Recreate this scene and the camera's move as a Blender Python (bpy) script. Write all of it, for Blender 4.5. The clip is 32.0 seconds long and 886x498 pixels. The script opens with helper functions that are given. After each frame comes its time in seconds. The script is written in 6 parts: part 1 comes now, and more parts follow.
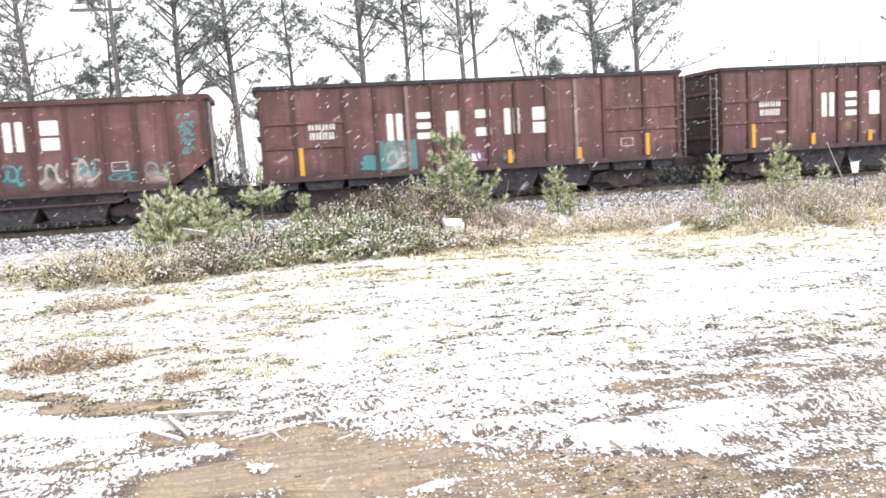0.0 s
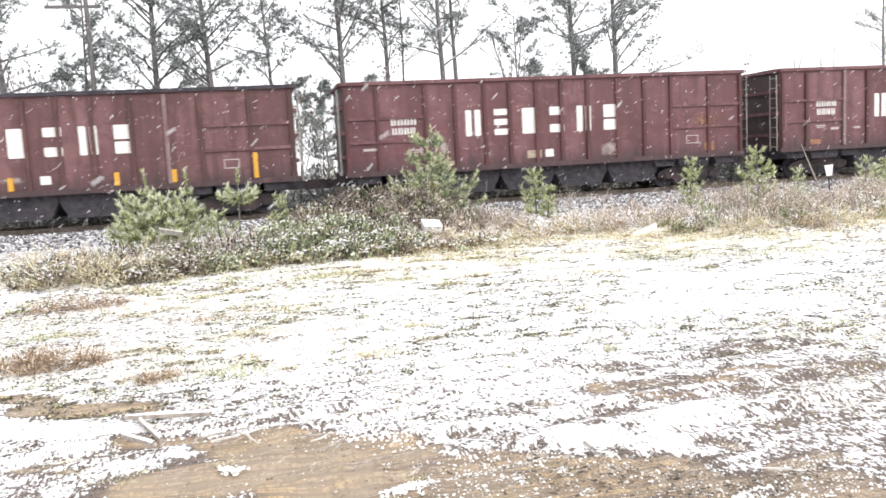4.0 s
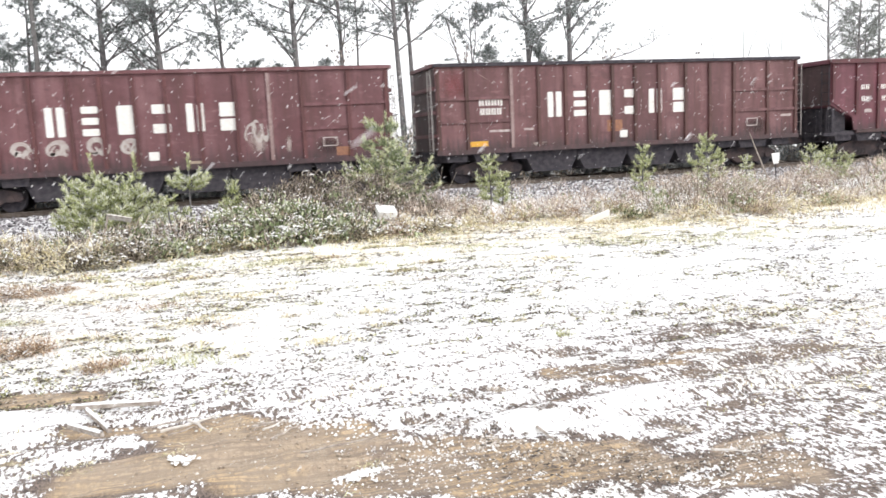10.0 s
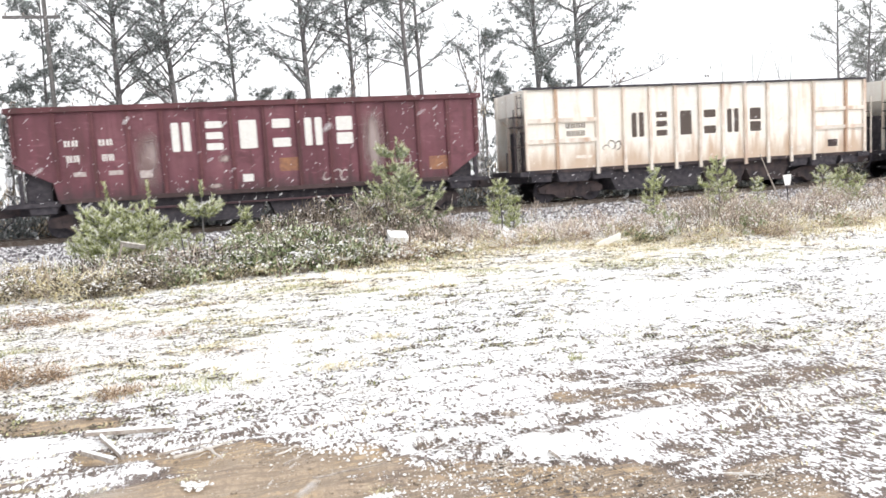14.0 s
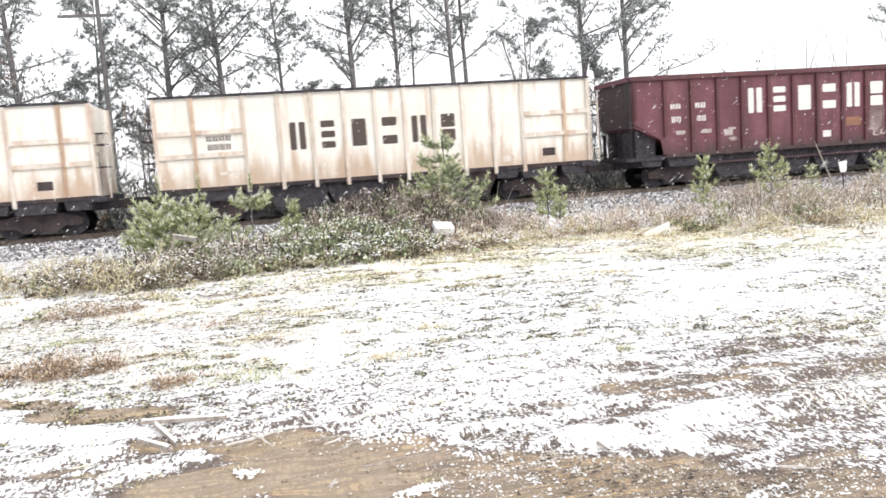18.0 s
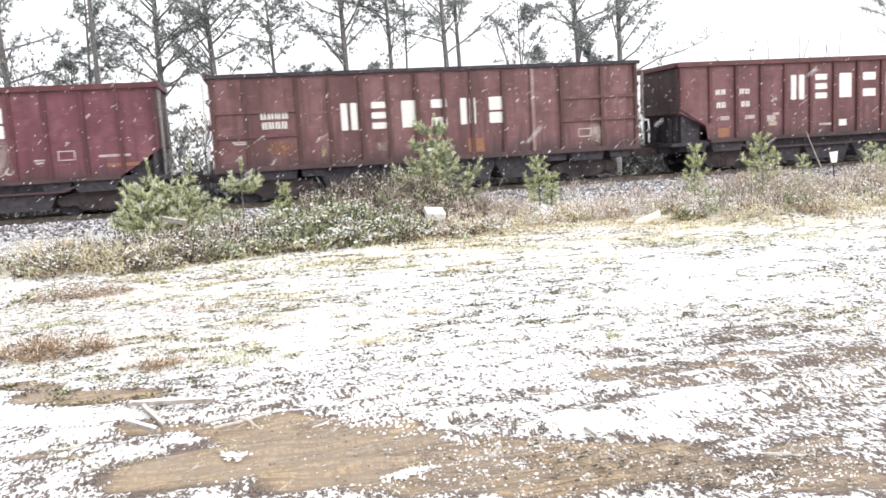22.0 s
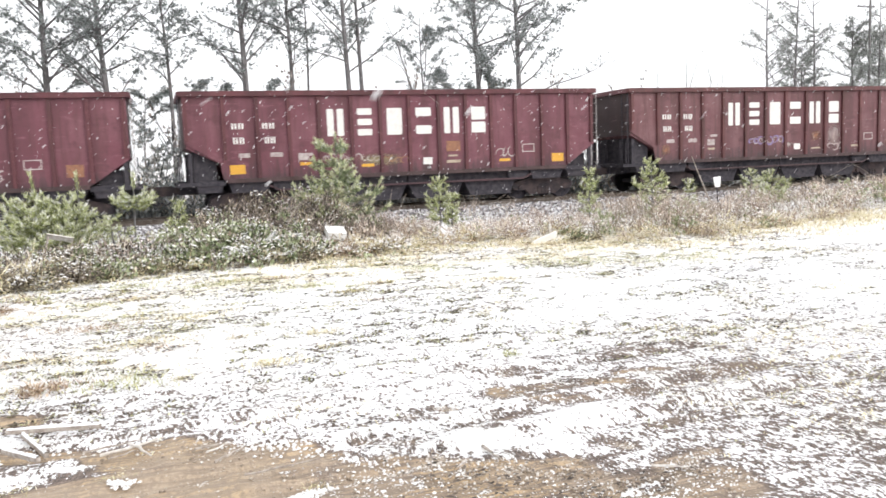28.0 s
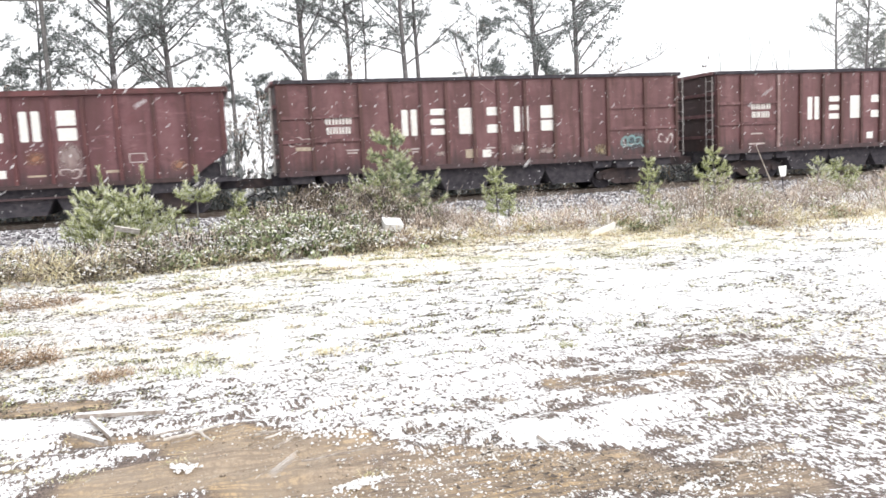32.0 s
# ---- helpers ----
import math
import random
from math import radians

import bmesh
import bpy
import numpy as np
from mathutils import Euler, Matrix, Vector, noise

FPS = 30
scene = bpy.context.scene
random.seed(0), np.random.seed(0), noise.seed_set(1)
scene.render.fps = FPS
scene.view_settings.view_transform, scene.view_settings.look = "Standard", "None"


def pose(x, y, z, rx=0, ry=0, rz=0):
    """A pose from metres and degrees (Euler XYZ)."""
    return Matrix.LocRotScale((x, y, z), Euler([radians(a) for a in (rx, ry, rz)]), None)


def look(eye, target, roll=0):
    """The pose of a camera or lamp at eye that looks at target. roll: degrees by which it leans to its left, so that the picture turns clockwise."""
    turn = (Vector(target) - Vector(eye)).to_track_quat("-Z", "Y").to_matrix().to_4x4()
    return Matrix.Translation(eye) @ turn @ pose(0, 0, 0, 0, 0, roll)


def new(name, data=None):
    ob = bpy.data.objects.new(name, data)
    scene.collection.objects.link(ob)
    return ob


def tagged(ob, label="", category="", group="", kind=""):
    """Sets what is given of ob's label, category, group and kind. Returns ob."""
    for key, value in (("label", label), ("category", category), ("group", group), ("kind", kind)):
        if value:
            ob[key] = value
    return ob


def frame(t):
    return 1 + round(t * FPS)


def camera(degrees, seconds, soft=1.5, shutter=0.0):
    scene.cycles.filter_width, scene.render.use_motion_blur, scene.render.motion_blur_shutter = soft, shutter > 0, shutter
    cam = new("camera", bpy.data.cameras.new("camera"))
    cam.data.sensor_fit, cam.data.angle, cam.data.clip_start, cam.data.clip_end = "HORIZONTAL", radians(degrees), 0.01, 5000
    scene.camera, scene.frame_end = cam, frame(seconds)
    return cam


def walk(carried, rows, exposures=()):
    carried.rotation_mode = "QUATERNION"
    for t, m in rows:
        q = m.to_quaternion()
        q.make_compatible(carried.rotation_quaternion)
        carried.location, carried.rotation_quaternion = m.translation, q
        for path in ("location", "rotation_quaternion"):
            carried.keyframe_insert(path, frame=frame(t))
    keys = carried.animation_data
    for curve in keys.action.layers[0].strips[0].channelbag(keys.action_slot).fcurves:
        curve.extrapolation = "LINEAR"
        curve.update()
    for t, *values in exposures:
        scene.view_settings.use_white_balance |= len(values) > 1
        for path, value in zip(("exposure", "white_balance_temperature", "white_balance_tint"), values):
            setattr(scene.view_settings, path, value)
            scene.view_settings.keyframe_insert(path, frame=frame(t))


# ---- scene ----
PATH = [
    (0, -0.059, 0.004, 2.109, 83.395, 3.436, -11.790),
    (0.5, -0.043, 0.032, 2.104, 82.743, 3.583, -12.247),
    (1, -0.040, 0.026, 2.108, 82.970, 3.366, -12.941),
    (1.5, -0.044, 0.024, 2.111, 83.075, 3.148, -12.664),
    (2, -0.027, 0.010, 2.116, 83.266, 2.888, -13.251),
    (2.5, -0.023, 0.013, 2.108, 83.565, 3.001, -13.683),
    (4.5, -0.009, 0.026, 2.100, 83.137, 3.083, -13.130),
    (5, -0.001, 0.038, 2.094, 81.987, 2.576, -15.363),
    (5.5, -0.004, 0.035, 2.100, 81.577, 2.564, -16.187),
    (6, 0.002, 0.040, 2.099, 81.712, 2.752, -16.230),
    (6.5, 0.006, 0.041, 2.096, 81.802, 2.787, -16.484),
    (7, 0.009, 0.034, 2.100, 81.891, 2.798, -17.000),
    (7.5, -0.002, 0.028, 2.104, 81.875, 2.710, -16.970),
    (8, 0.000, 0.021, 2.109, 81.907, 2.736, -16.753),
    (8.5, -0.002, 0.017, 2.103, 82.036, 2.793, -16.738),
    (9, -0.004, 0.018, 2.105, 82.141, 2.784, -16.576),
    (9.5, -0.001, 0.030, 2.100, 82.219, 2.732, -16.617),
    (10, -0.001, 0.029, 2.102, 82.231, 2.725, -16.393),
    (10.5, -0.005, 0.012, 2.107, 83.276, 3.203, -14.999),
    (11, -0.018, -0.014, 2.107, 84.254, 3.427, -12.459),
    (11.5, -0.012, -0.010, 2.102, 84.368, 3.493, -12.223),
    (12, -0.017, -0.016, 2.105, 84.239, 3.525, -12.679),
    (12.5, -0.011, -0.009, 2.102, 84.088, 3.481, -12.866),
    (13, 0.003, -0.010, 2.105, 84.107, 3.214, -14.618),
    (13.5, -0.003, -0.010, 2.107, 84.129, 3.202, -15.494),
    (15.5, -0.002, -0.008, 2.104, 83.691, 3.323, -15.715),
    (16, -0.004, -0.012, 2.102, 83.699, 3.487, -15.622),
    (16.5, -0.008, -0.016, 2.105, 83.624, 3.691, -15.018),
    (17, -0.010, -0.010, 2.104, 83.646, 3.816, -13.448),
    (17.5, -0.009, -0.006, 2.103, 83.587, 3.951, -12.807),
    (18, -0.008, -0.006, 2.104, 83.591, 3.953, -12.388),
    (18.5, -0.001, -0.003, 2.096, 83.702, 3.955, -12.324),
    (19, -0.004, -0.003, 2.099, 83.559, 4.049, -12.279),
    (19.5, -0.004, 0.003, 2.099, 83.567, 4.058, -12.159),
    (20, -0.007, -0.008, 2.103, 83.639, 4.060, -11.794),
    (20.5, 0.010, -0.000, 2.093, 83.630, 4.181, -12.064),
    (21, 0.012, -0.018, 2.097, 83.022, 3.947, -14.094),
    (21.5, 0.006, 0.000, 2.094, 82.580, 4.071, -13.956),
    (22, 0.003, 0.001, 2.093, 82.551, 3.241, -12.925),
    (22.5, 0.006, 0.009, 2.091, 82.800, 2.694, -14.315),
    (23, 0.004, 0.004, 2.093, 83.132, 2.503, -15.202),
    (23.5, 0.005, -0.002, 2.094, 83.316, 2.521, -15.404),
    (24, 0.007, -0.014, 2.096, 83.756, 3.064, -14.847),
    (24.5, 0.008, -0.008, 2.096, 83.790, 3.128, -14.785),
    (26.5, 0.036, 0.000, 2.093, 83.333, 2.539, -16.915),
    (27, 0.036, -0.027, 2.097, 83.615, 1.635, -20.804),
    (27.5, 0.023, -0.031, 2.100, 83.615, 2.024, -21.032),
    (28, 0.012, -0.031, 2.101, 83.599, 2.202, -19.891),
    (28.5, 0.012, -0.061, 2.101, 83.724, 2.697, -17.632),
    (29, 0.028, -0.050, 2.091, 83.794, 2.863, -14.428),
    (29.5, 0.047, -0.037, 2.094, 84.029, 3.782, -13.126),
    (30, 0.024, -0.026, 2.086, 84.297, 3.612, -12.949),
    (30.5, -0.002, -0.012, 2.091, 84.146, 3.363, -12.917),
    (31, 0.000, 0.005, 2.088, 83.703, 2.815, -14.670),
    (31.5, 0.017, -0.010, 2.083, 83.200, 2.705, -15.973),
    (32, 0.032, -0.026, 2.082, 83.202, 2.709, -15.817),
]
cam = camera(58.0, 32.0, soft=1.5, shutter=0.3)
walk(cam, [(t, pose(x, y, z, rx, ry, rz)) for t, x, y, z, rx, ry, rz in PATH],
     [(0, 0.80), (3, 0.78), (7, 0.73), (10, 0.69), (13, 0.65), (16, 0.58), (18.5, 0.62), (22, 0.68), (27, 0.65), (32, 0.66)])

# ---- light ----
world = bpy.data.worlds.new("overcast_sky")
scene.world = world
world.use_nodes = True
wt = world.node_tree
sky = wt.nodes.new("ShaderNodeTexSky")
sky.sky_type = "NISHITA"
sky.sun_disc = False
sky.sun_elevation, sky.sun_rotation = radians(36), radians(143)
sky.dust_density, sky.air_density = 4.0, 1.0
soft_sky = wt.nodes.new("ShaderNodeHueSaturation")
soft_sky.inputs["Saturation"].default_value = 0.12
cloud = wt.nodes.new("ShaderNodeMix")
cloud.data_type = "RGBA"
cloud.inputs["Factor"].default_value = 0.82
cloud.inputs["B"].default_value = (8.55, 8.62, 8.95, 1)
wt.links.new(sky.outputs["Color"], soft_sky.inputs["Color"])
wt.links.new(soft_sky.outputs["Color"], cloud.inputs["A"])
wt.links.new(cloud.outputs["Result"], wt.nodes["Background"].inputs["Color"])
wt.nodes["Background"].inputs["Strength"].default_value = 0.115
sun_data = bpy.data.lights.new("sun", "SUN")
sun_data.energy, sun_data.angle, sun_data.color = 0.8, radians(40), (1.0, 0.97, 0.93)
sun = new("sun", sun_data)
sun.matrix_world = look((30, -40, 36), (0, 0, 0))


# ---- materials ----
class Nodes:
    """A small writer of node materials."""

    def __init__(self, name, rough=0.7, metal=0.0, space="Object"):
        self.mat = bpy.data.materials.new(name)
        self.mat.use_nodes = True
        self.t = self.mat.node_tree
        self.b = self.t.nodes["Principled BSDF"]
        self.b.inputs["Roughness"].default_value = rough
        self.b.inputs["Metallic"].default_value = metal
        tc = self.t.nodes.new("ShaderNodeTexCoord")
        self.co = tc.outputs[space]

    def link(self, a, b):
        self.t.links.new(a, b)

    def shifted(self, scale=(1, 1, 1), by_random=0.0):
        m = self.t.nodes.new("ShaderNodeMapping")
        m.inputs["Scale"].default_value = scale
        self.link(self.co, m.inputs["Vector"])
        if by_random:
            info = self.t.nodes.new("ShaderNodeObjectInfo")
            k = self.t.nodes.new("ShaderNodeMath")
            k.operation = "MULTIPLY"
            k.inputs[1].default_value = by_random
            self.link(info.outputs["Random"], k.inputs[0])
            self.link(k.outputs[0], m.inputs["Location"])
        return m.outputs["Vector"]

    def noise(self, scale, detail=4.0, rough=0.55, vec=None):
        n = self.t.nodes.new("ShaderNodeTexNoise")
        n.inputs["Scale"].default_value = scale
        n.inputs["Detail"].default_value = detail
        n.inputs["Roughness"].default_value = rough
        self.link(vec or self.co, n.inputs["Vector"])
        return n.outputs["Fac"]

    def ramp(self, fac, stops):
        r = self.t.nodes.new("ShaderNodeValToRGB")
        e = r.color_ramp.elements
        while len(e) < len(stops):
            e.new(0.5)
        for el, (p, c) in zip(e, stops):
            el.position = p
            el.color = (*c, 1) if isinstance(c, tuple) else (c, c, c, 1)
        self.link(fac, r.inputs["Fac"])
        return r.outputs["Color"]

    def mix(self, fac, a, b, kind="MIX"):
        m = self.t.nodes.new("ShaderNodeMix")
        m.data_type, m.blend_type = "RGBA", kind
        for sock, v in (("Factor", fac), ("A", a), ("B", b)):
            if isinstance(v, (int, float)):
                m.inputs[sock].default_value = v
            elif isinstance(v, tuple):
                m.inputs[sock].default_value = (*v, 1)
            else:
                self.link(v, m.inputs[sock])
        return m.outputs["Result"]

    def math(self, op, a, b=0.0):
        m = self.t.nodes.new("ShaderNodeMath")
        m.operation = op
        for i, v in enumerate((a, b)):
            if isinstance(v, (int, float)):
                m.inputs[i].default_value = v
            else:
                self.link(v, m.inputs[i])
        return m.outputs[0]

    def attr(self, name):
        a = self.t.nodes.new("ShaderNodeAttribute")
        a.attribute_name = name
        return a.outputs["Fac"]

    def island(self):
        return self.t.nodes.new("ShaderNodeNewGeometry").outputs["Random Per Island"]

    def bump(self, height, strength=0.3, dist=0.02):
        b = self.t.nodes.new("ShaderNodeBump")
        b.inputs["Strength"].default_value = strength
        b.inputs["Distance"].default_value = dist
        self.link(height, b.inputs["Height"])
        self.link(b.outputs["Normal"], self.b.inputs["Normal"])

    def done(self, colour, rough=None):
        if isinstance(colour, tuple):
            self.b.inputs["Base Color"].default_value = (*colour, 1)
        else:
            self.link(colour, self.b.inputs["Base Color"])
        if rough is not None:
            self.link(rough, self.b.inputs["Roughness"])
        return self.mat


def paint_mat(name, base, faded, rust, rust_amount=0.5, grime=None, dirt=0.0, wear=1.0):
    """Weathered paint on steel: fading in clouds, rust in streaks that run down, scuffs, dust and road dirt."""
    n = Nodes(name, 0.62)
    cloudy = n.noise(0.75, 6, 0.65, n.shifted((1, 1, 1), 37.0))
    streak = n.noise(1.3, 5, 0.6, n.shifted((2.2, 2.2, 0.28), 53.0))
    run = n.noise(3.4, 4, 0.6, n.shifted((2.6, 1.0, 0.16), 71.0))
    bay = n.noise(0.9, 2, 0.5, n.shifted((1.0, 0.0, 0.05), 29.0))
    scuff = n.noise(3.0, 5, 0.6, n.shifted((0.6, 0.6, 2.2), 19.0))
    blot = n.noise(1.7, 5, 0.7, n.shifted((1.0, 1.0, 1.3), 83.0))
    fine = n.noise(26, 3, 0.6)
    c = n.mix(n.ramp(cloudy, [(0.38, 0.0), (0.64, 1.0)]), base, faded)
    c = n.mix(n.ramp(bay, [(0.40, 0.6 * wear), (0.52, 0.0), (0.58, 0.0), (0.7, 0.5 * wear)]), c, tuple(0.62 * v for v in base))
    c = n.mix(n.ramp(blot, [(0.34, 0.6 * wear), (0.48, 0.0)]), c, tuple(0.55 * v for v in base))
    c = n.mix(n.ramp(blot, [(0.60, 0.0), (0.76, 0.5)]), c, tuple(min(0.9, 1.25 * v + 0.02) for v in faded))
    c = n.mix(n.ramp(scuff, [(0.60, 0.0), (0.74, 0.45)]), c, tuple(min(0.9, 1.5 * v + 0.03) for v in faded))
    c = n.mix(n.ramp(streak, [(0.66 - 0.3 * rust_amount, 0.0), (0.82 - 0.2 * rust_amount, 0.85)]), c, rust)
    c = n.mix(n.ramp(run, [(0.56, 0.0), (0.70, (0.45 + 0.4 * rust_amount) * wear)]), c, rust)
    c = n.mix(n.ramp(fine, [(0.54, 0.0), (0.72, 0.4)]), c, rust)
    sep = n.t.nodes.new("ShaderNodeSeparateXYZ")
    n.link(n.co, sep.inputs[0])
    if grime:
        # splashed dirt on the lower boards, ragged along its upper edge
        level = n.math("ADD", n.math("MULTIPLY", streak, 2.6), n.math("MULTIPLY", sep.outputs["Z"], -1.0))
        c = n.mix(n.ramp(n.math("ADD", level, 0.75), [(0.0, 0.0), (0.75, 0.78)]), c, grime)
    if dirt:
        # black brake dust thrown up from the wheels, in ragged patches
        level = n.math("ADD", n.math("MULTIPLY", n.math("ADD", run, blot), 1.1), n.math("MULTIPLY", sep.outputs["Z"], -1.0))
        c = n.mix(n.ramp(n.math("ADD", level, 0.55), [(0.0, 0.0), (0.55, dirt)]), c, (0.040, 0.030, 0.032))
    n.bump(fine, 0.12, 0.01)
    return n.done(c, n.ramp(cloudy, [(0.3, 0.5), (0.7, 0.75)]))


def film_mat(name, a, b, most=0.8):
    """A thin stain on paint that fades out unevenly towards its edge."""
    n = Nodes(name, 0.8, 0.0, "Generated")
    sep = n.t.nodes.new("ShaderNodeSeparateXYZ")
    n.link(n.co, sep.inputs[0])
    edge = 4.0
    for axis in ("X", "Z"):
        v = sep.outputs[axis]
        edge = n.math("MULTIPLY", edge, n.math("MULTIPLY", v, n.math("SUBTRACT", 1.0, v)))
    edge = n.math("MULTIPLY", edge, 4.0)
    f = n.noise(3.0, 5, 0.65, n.shifted((1, 1, 0.5), 23.0))
    cover = n.ramp(n.math("ADD", n.math("MULTIPLY", edge, 0.62), n.math("MULTIPLY", f, 0.55)), [(0.40, 0.0), (0.95, most)])
    n.link(cover, n.b.inputs["Alpha"])
    return n.done(n.mix(n.ramp(f, [(0.4, 0.0), (0.6, 1.0)]), a, b))


def plain_mat(name, a, b, scale=8.0, rough=0.8, metal=0.0, bump=0.2):
    n = Nodes(name, rough, metal)
    f = n.noise(scale, 5, 0.6, n.shifted((1, 1, 1), 11.0))
    n.bump(f, bump, 0.01)
    return n.done(n.mix(n.ramp(f, [(0.35, 0.0), (0.65, 1.0)]), a, b))


def leaf_mat(name, a, b, c=None, rough=0.75):
    """Leaves, needles and stems that differ piece by piece."""
    n = Nodes(name, rough)
    stops = [(0.0, a), (1.0, b)] if c is None else [(0.0, a), (0.6, b), (1.0, c)]
    return n.done(n.ramp(n.island(), stops))


PAINT_BROWN = paint_mat("oxide_brown_paint", (0.150, 0.062, 0.066), (0.225, 0.118, 0.122), (0.085, 0.037, 0.034), 0.62, None, 0.75)
PAINT_RED = paint_mat("oxide_red_paint", (0.150, 0.055, 0.062), (0.212, 0.108, 0.116), (0.092, 0.038, 0.037), 0.55, None, 0.75)
PAINT_MAROON = paint_mat("maroon_paint", (0.158, 0.046, 0.064), (0.215, 0.090, 0.108), (0.095, 0.033, 0.037), 0.45, None, 0.70)
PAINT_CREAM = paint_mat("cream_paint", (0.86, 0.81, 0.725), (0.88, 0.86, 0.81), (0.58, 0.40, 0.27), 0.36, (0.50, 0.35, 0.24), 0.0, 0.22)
PAINT_CREAM_RIB = paint_mat("rust_stained_cream_paint", (0.76, 0.68, 0.59), (0.84, 0.79, 0.72), (0.46, 0.27, 0.17), 0.6, None, 0.0, 0.7)
RUST_POST = paint_mat("rust_streaked_post_paint", (0.56, 0.40, 0.28), (0.68, 0.54, 0.42), (0.36, 0.20, 0.12), 0.7, None, 0.0, 0.7)
# Ribs: rustier body paint, also darkened to put their shadow lines into colour.
RIB_BROWN = paint_mat("rusty_shaded_brown_rib_paint", (0.091, 0.037, 0.034), (0.144, 0.068, 0.062), (0.059, 0.028, 0.023), 0.7)
RIB_RED = paint_mat("rusty_shaded_red_rib_paint", (0.107, 0.033, 0.035), (0.161, 0.061, 0.061), (0.064, 0.028, 0.025), 0.65)
RIB_MAROON = paint_mat("rusty_shaded_maroon_rib_paint", (0.107, 0.028, 0.035), (0.150, 0.050, 0.056), (0.062, 0.026, 0.025), 0.55)
# Dark paint with the shade between cars in its colour; also on hopper sills.
SHADED_PAINT = paint_mat("shaded_dark_paint", (0.060, 0.033, 0.034), (0.095, 0.055, 0.055), (0.045, 0.024, 0.021), 0.6)
RIB_OF = {"oxide_brown_paint": RIB_BROWN, "oxide_red_paint": RIB_RED, "maroon_paint": RIB_MAROON}
PAINT_FADED = paint_mat("chalky_faded_paint", (0.30, 0.20, 0.19), (0.40, 0.31, 0.30), (0.14, 0.06, 0.05), 0.5)
WHITE_PAINT = plain_mat("worn_white_lettering", (0.80, 0.79, 0.76), (0.70, 0.68, 0.64), 14, 0.6)
DIRTY_WHITE = plain_mat("dirty_white_paint", (0.55, 0.50, 0.48), (0.34, 0.26, 0.25), 9, 0.7)
BLACK_PAINT = plain_mat("dark_brown_lettering", (0.070, 0.050, 0.042), (0.10, 0.075, 0.062), 14, 0.7)
YELLOW = plain_mat("yellow_reflector", (0.75, 0.40, 0.04), (0.62, 0.32, 0.05), 18, 0.5)
ORANGE_TAG = plain_mat("faded_orange_panel", (0.34, 0.165, 0.085), (0.22, 0.10, 0.07), 10, 0.7)
CREAM_TAG = plain_mat("dirty_cream_tag", (0.52, 0.45, 0.34), (0.34, 0.26, 0.20), 10, 0.7)
DUST_FILM = film_mat("pale_dust_film", (0.36, 0.27, 0.25), (0.52, 0.44, 0.41))
CHALK_FILM = film_mat("chalky_fading_film", (0.30, 0.215, 0.205), (0.42, 0.345, 0.33), 0.85)
STRAW_FILM = film_mat("yellowed_dust_film", (0.30, 0.24, 0.14), (0.42, 0.35, 0.22), 0.7)
ORANGE_FILM = film_mat("orange_rust_film", (0.30, 0.14, 0.08), (0.38, 0.22, 0.15), 0.75)
RED_FILM = film_mat("bright_red_touch_up_film", (0.27, 0.06, 0.07), (0.34, 0.12, 0.13), 0.5)
SOOT_FILM = film_mat("dark_soot_film", (0.055, 0.040, 0.040), (0.085, 0.055, 0.052), 0.75)
TEAL_FILM = film_mat("blurred_teal_film", (0.06, 0.19, 0.21), (0.12, 0.16, 0.18), 0.7)
TEAL = plain_mat("teal_spray_paint", (0.05, 0.27, 0.29), (0.11, 0.22, 0.22), 5, 0.6)
PALE_TEAL = plain_mat("pale_teal_spray_paint", (0.20, 0.33, 0.33), (0.14, 0.14, 0.14), 4, 0.6)
GREY_SPRAY = plain_mat("pale_grey_spray_paint", (0.48, 0.45, 0.42), (0.36, 0.30, 0.28), 5, 0.6)
BLUE_SPRAY = plain_mat("violet_spray_paint", (0.24, 0.19, 0.36), (0.20, 0.12, 0.20), 5, 0.6)
STEEL_DARK = plain_mat("grimy_black_steel", (0.041, 0.039, 0.047), (0.082, 0.073, 0.081), 6, 0.9)
STEEL_RUST = plain_mat("rusty_cast_steel", (0.041, 0.037, 0.041), (0.092, 0.068, 0.066), 3, 0.9)
STEEL_GREY = plain_mat("galvanised_steel", (0.45, 0.43, 0.42), (0.32, 0.28, 0.26), 12, 0.55, 0.4)
RAIL_TOP = plain_mat("worn_rail_steel", (0.10, 0.075, 0.06), (0.19, 0.16, 0.14), 6, 0.5, 0.5)
TIE_WOOD = plain_mat("weathered_sleeper_wood", (0.10, 0.075, 0.06), (0.20, 0.17, 0.15), 7, 0.9)
OLD_WOOD = plain_mat("grey_weathered_wood", (0.26, 0.215, 0.18), (0.50, 0.45, 0.40), 20, 0.85)
PALE_WOOD = plain_mat("snowy_pale_wood", (0.76, 0.74, 0.71), (0.50, 0.45, 0.40), 12, 0.85)
POLE_WOOD = plain_mat("utility_pole_wood", (0.14, 0.135, 0.13), (0.21, 0.20, 0.195), 6, 0.9)
PLASTIC_WHITE = plain_mat("weathered_white_plastic", (0.90, 0.90, 0.89), (0.84, 0.83, 0.81), 9, 0.5)
SNOW = plain_mat("fresh_snow", (0.84, 0.84, 0.85), (0.90, 0.90, 0.90), 20, 0.8, 0.0, 0.4)
FLAKE = plain_mat("snowflake", (0.86, 0.85, 0.86), (0.92, 0.92, 0.92), 40, 0.9, 0.0, 0.0)
# Bark and needles are paled: haze of falling snow is put into their colour.
BARK = plain_mat("pine_bark", (0.130, 0.122, 0.122), (0.235, 0.222, 0.222), 5, 0.95, 0.0, 0.5)
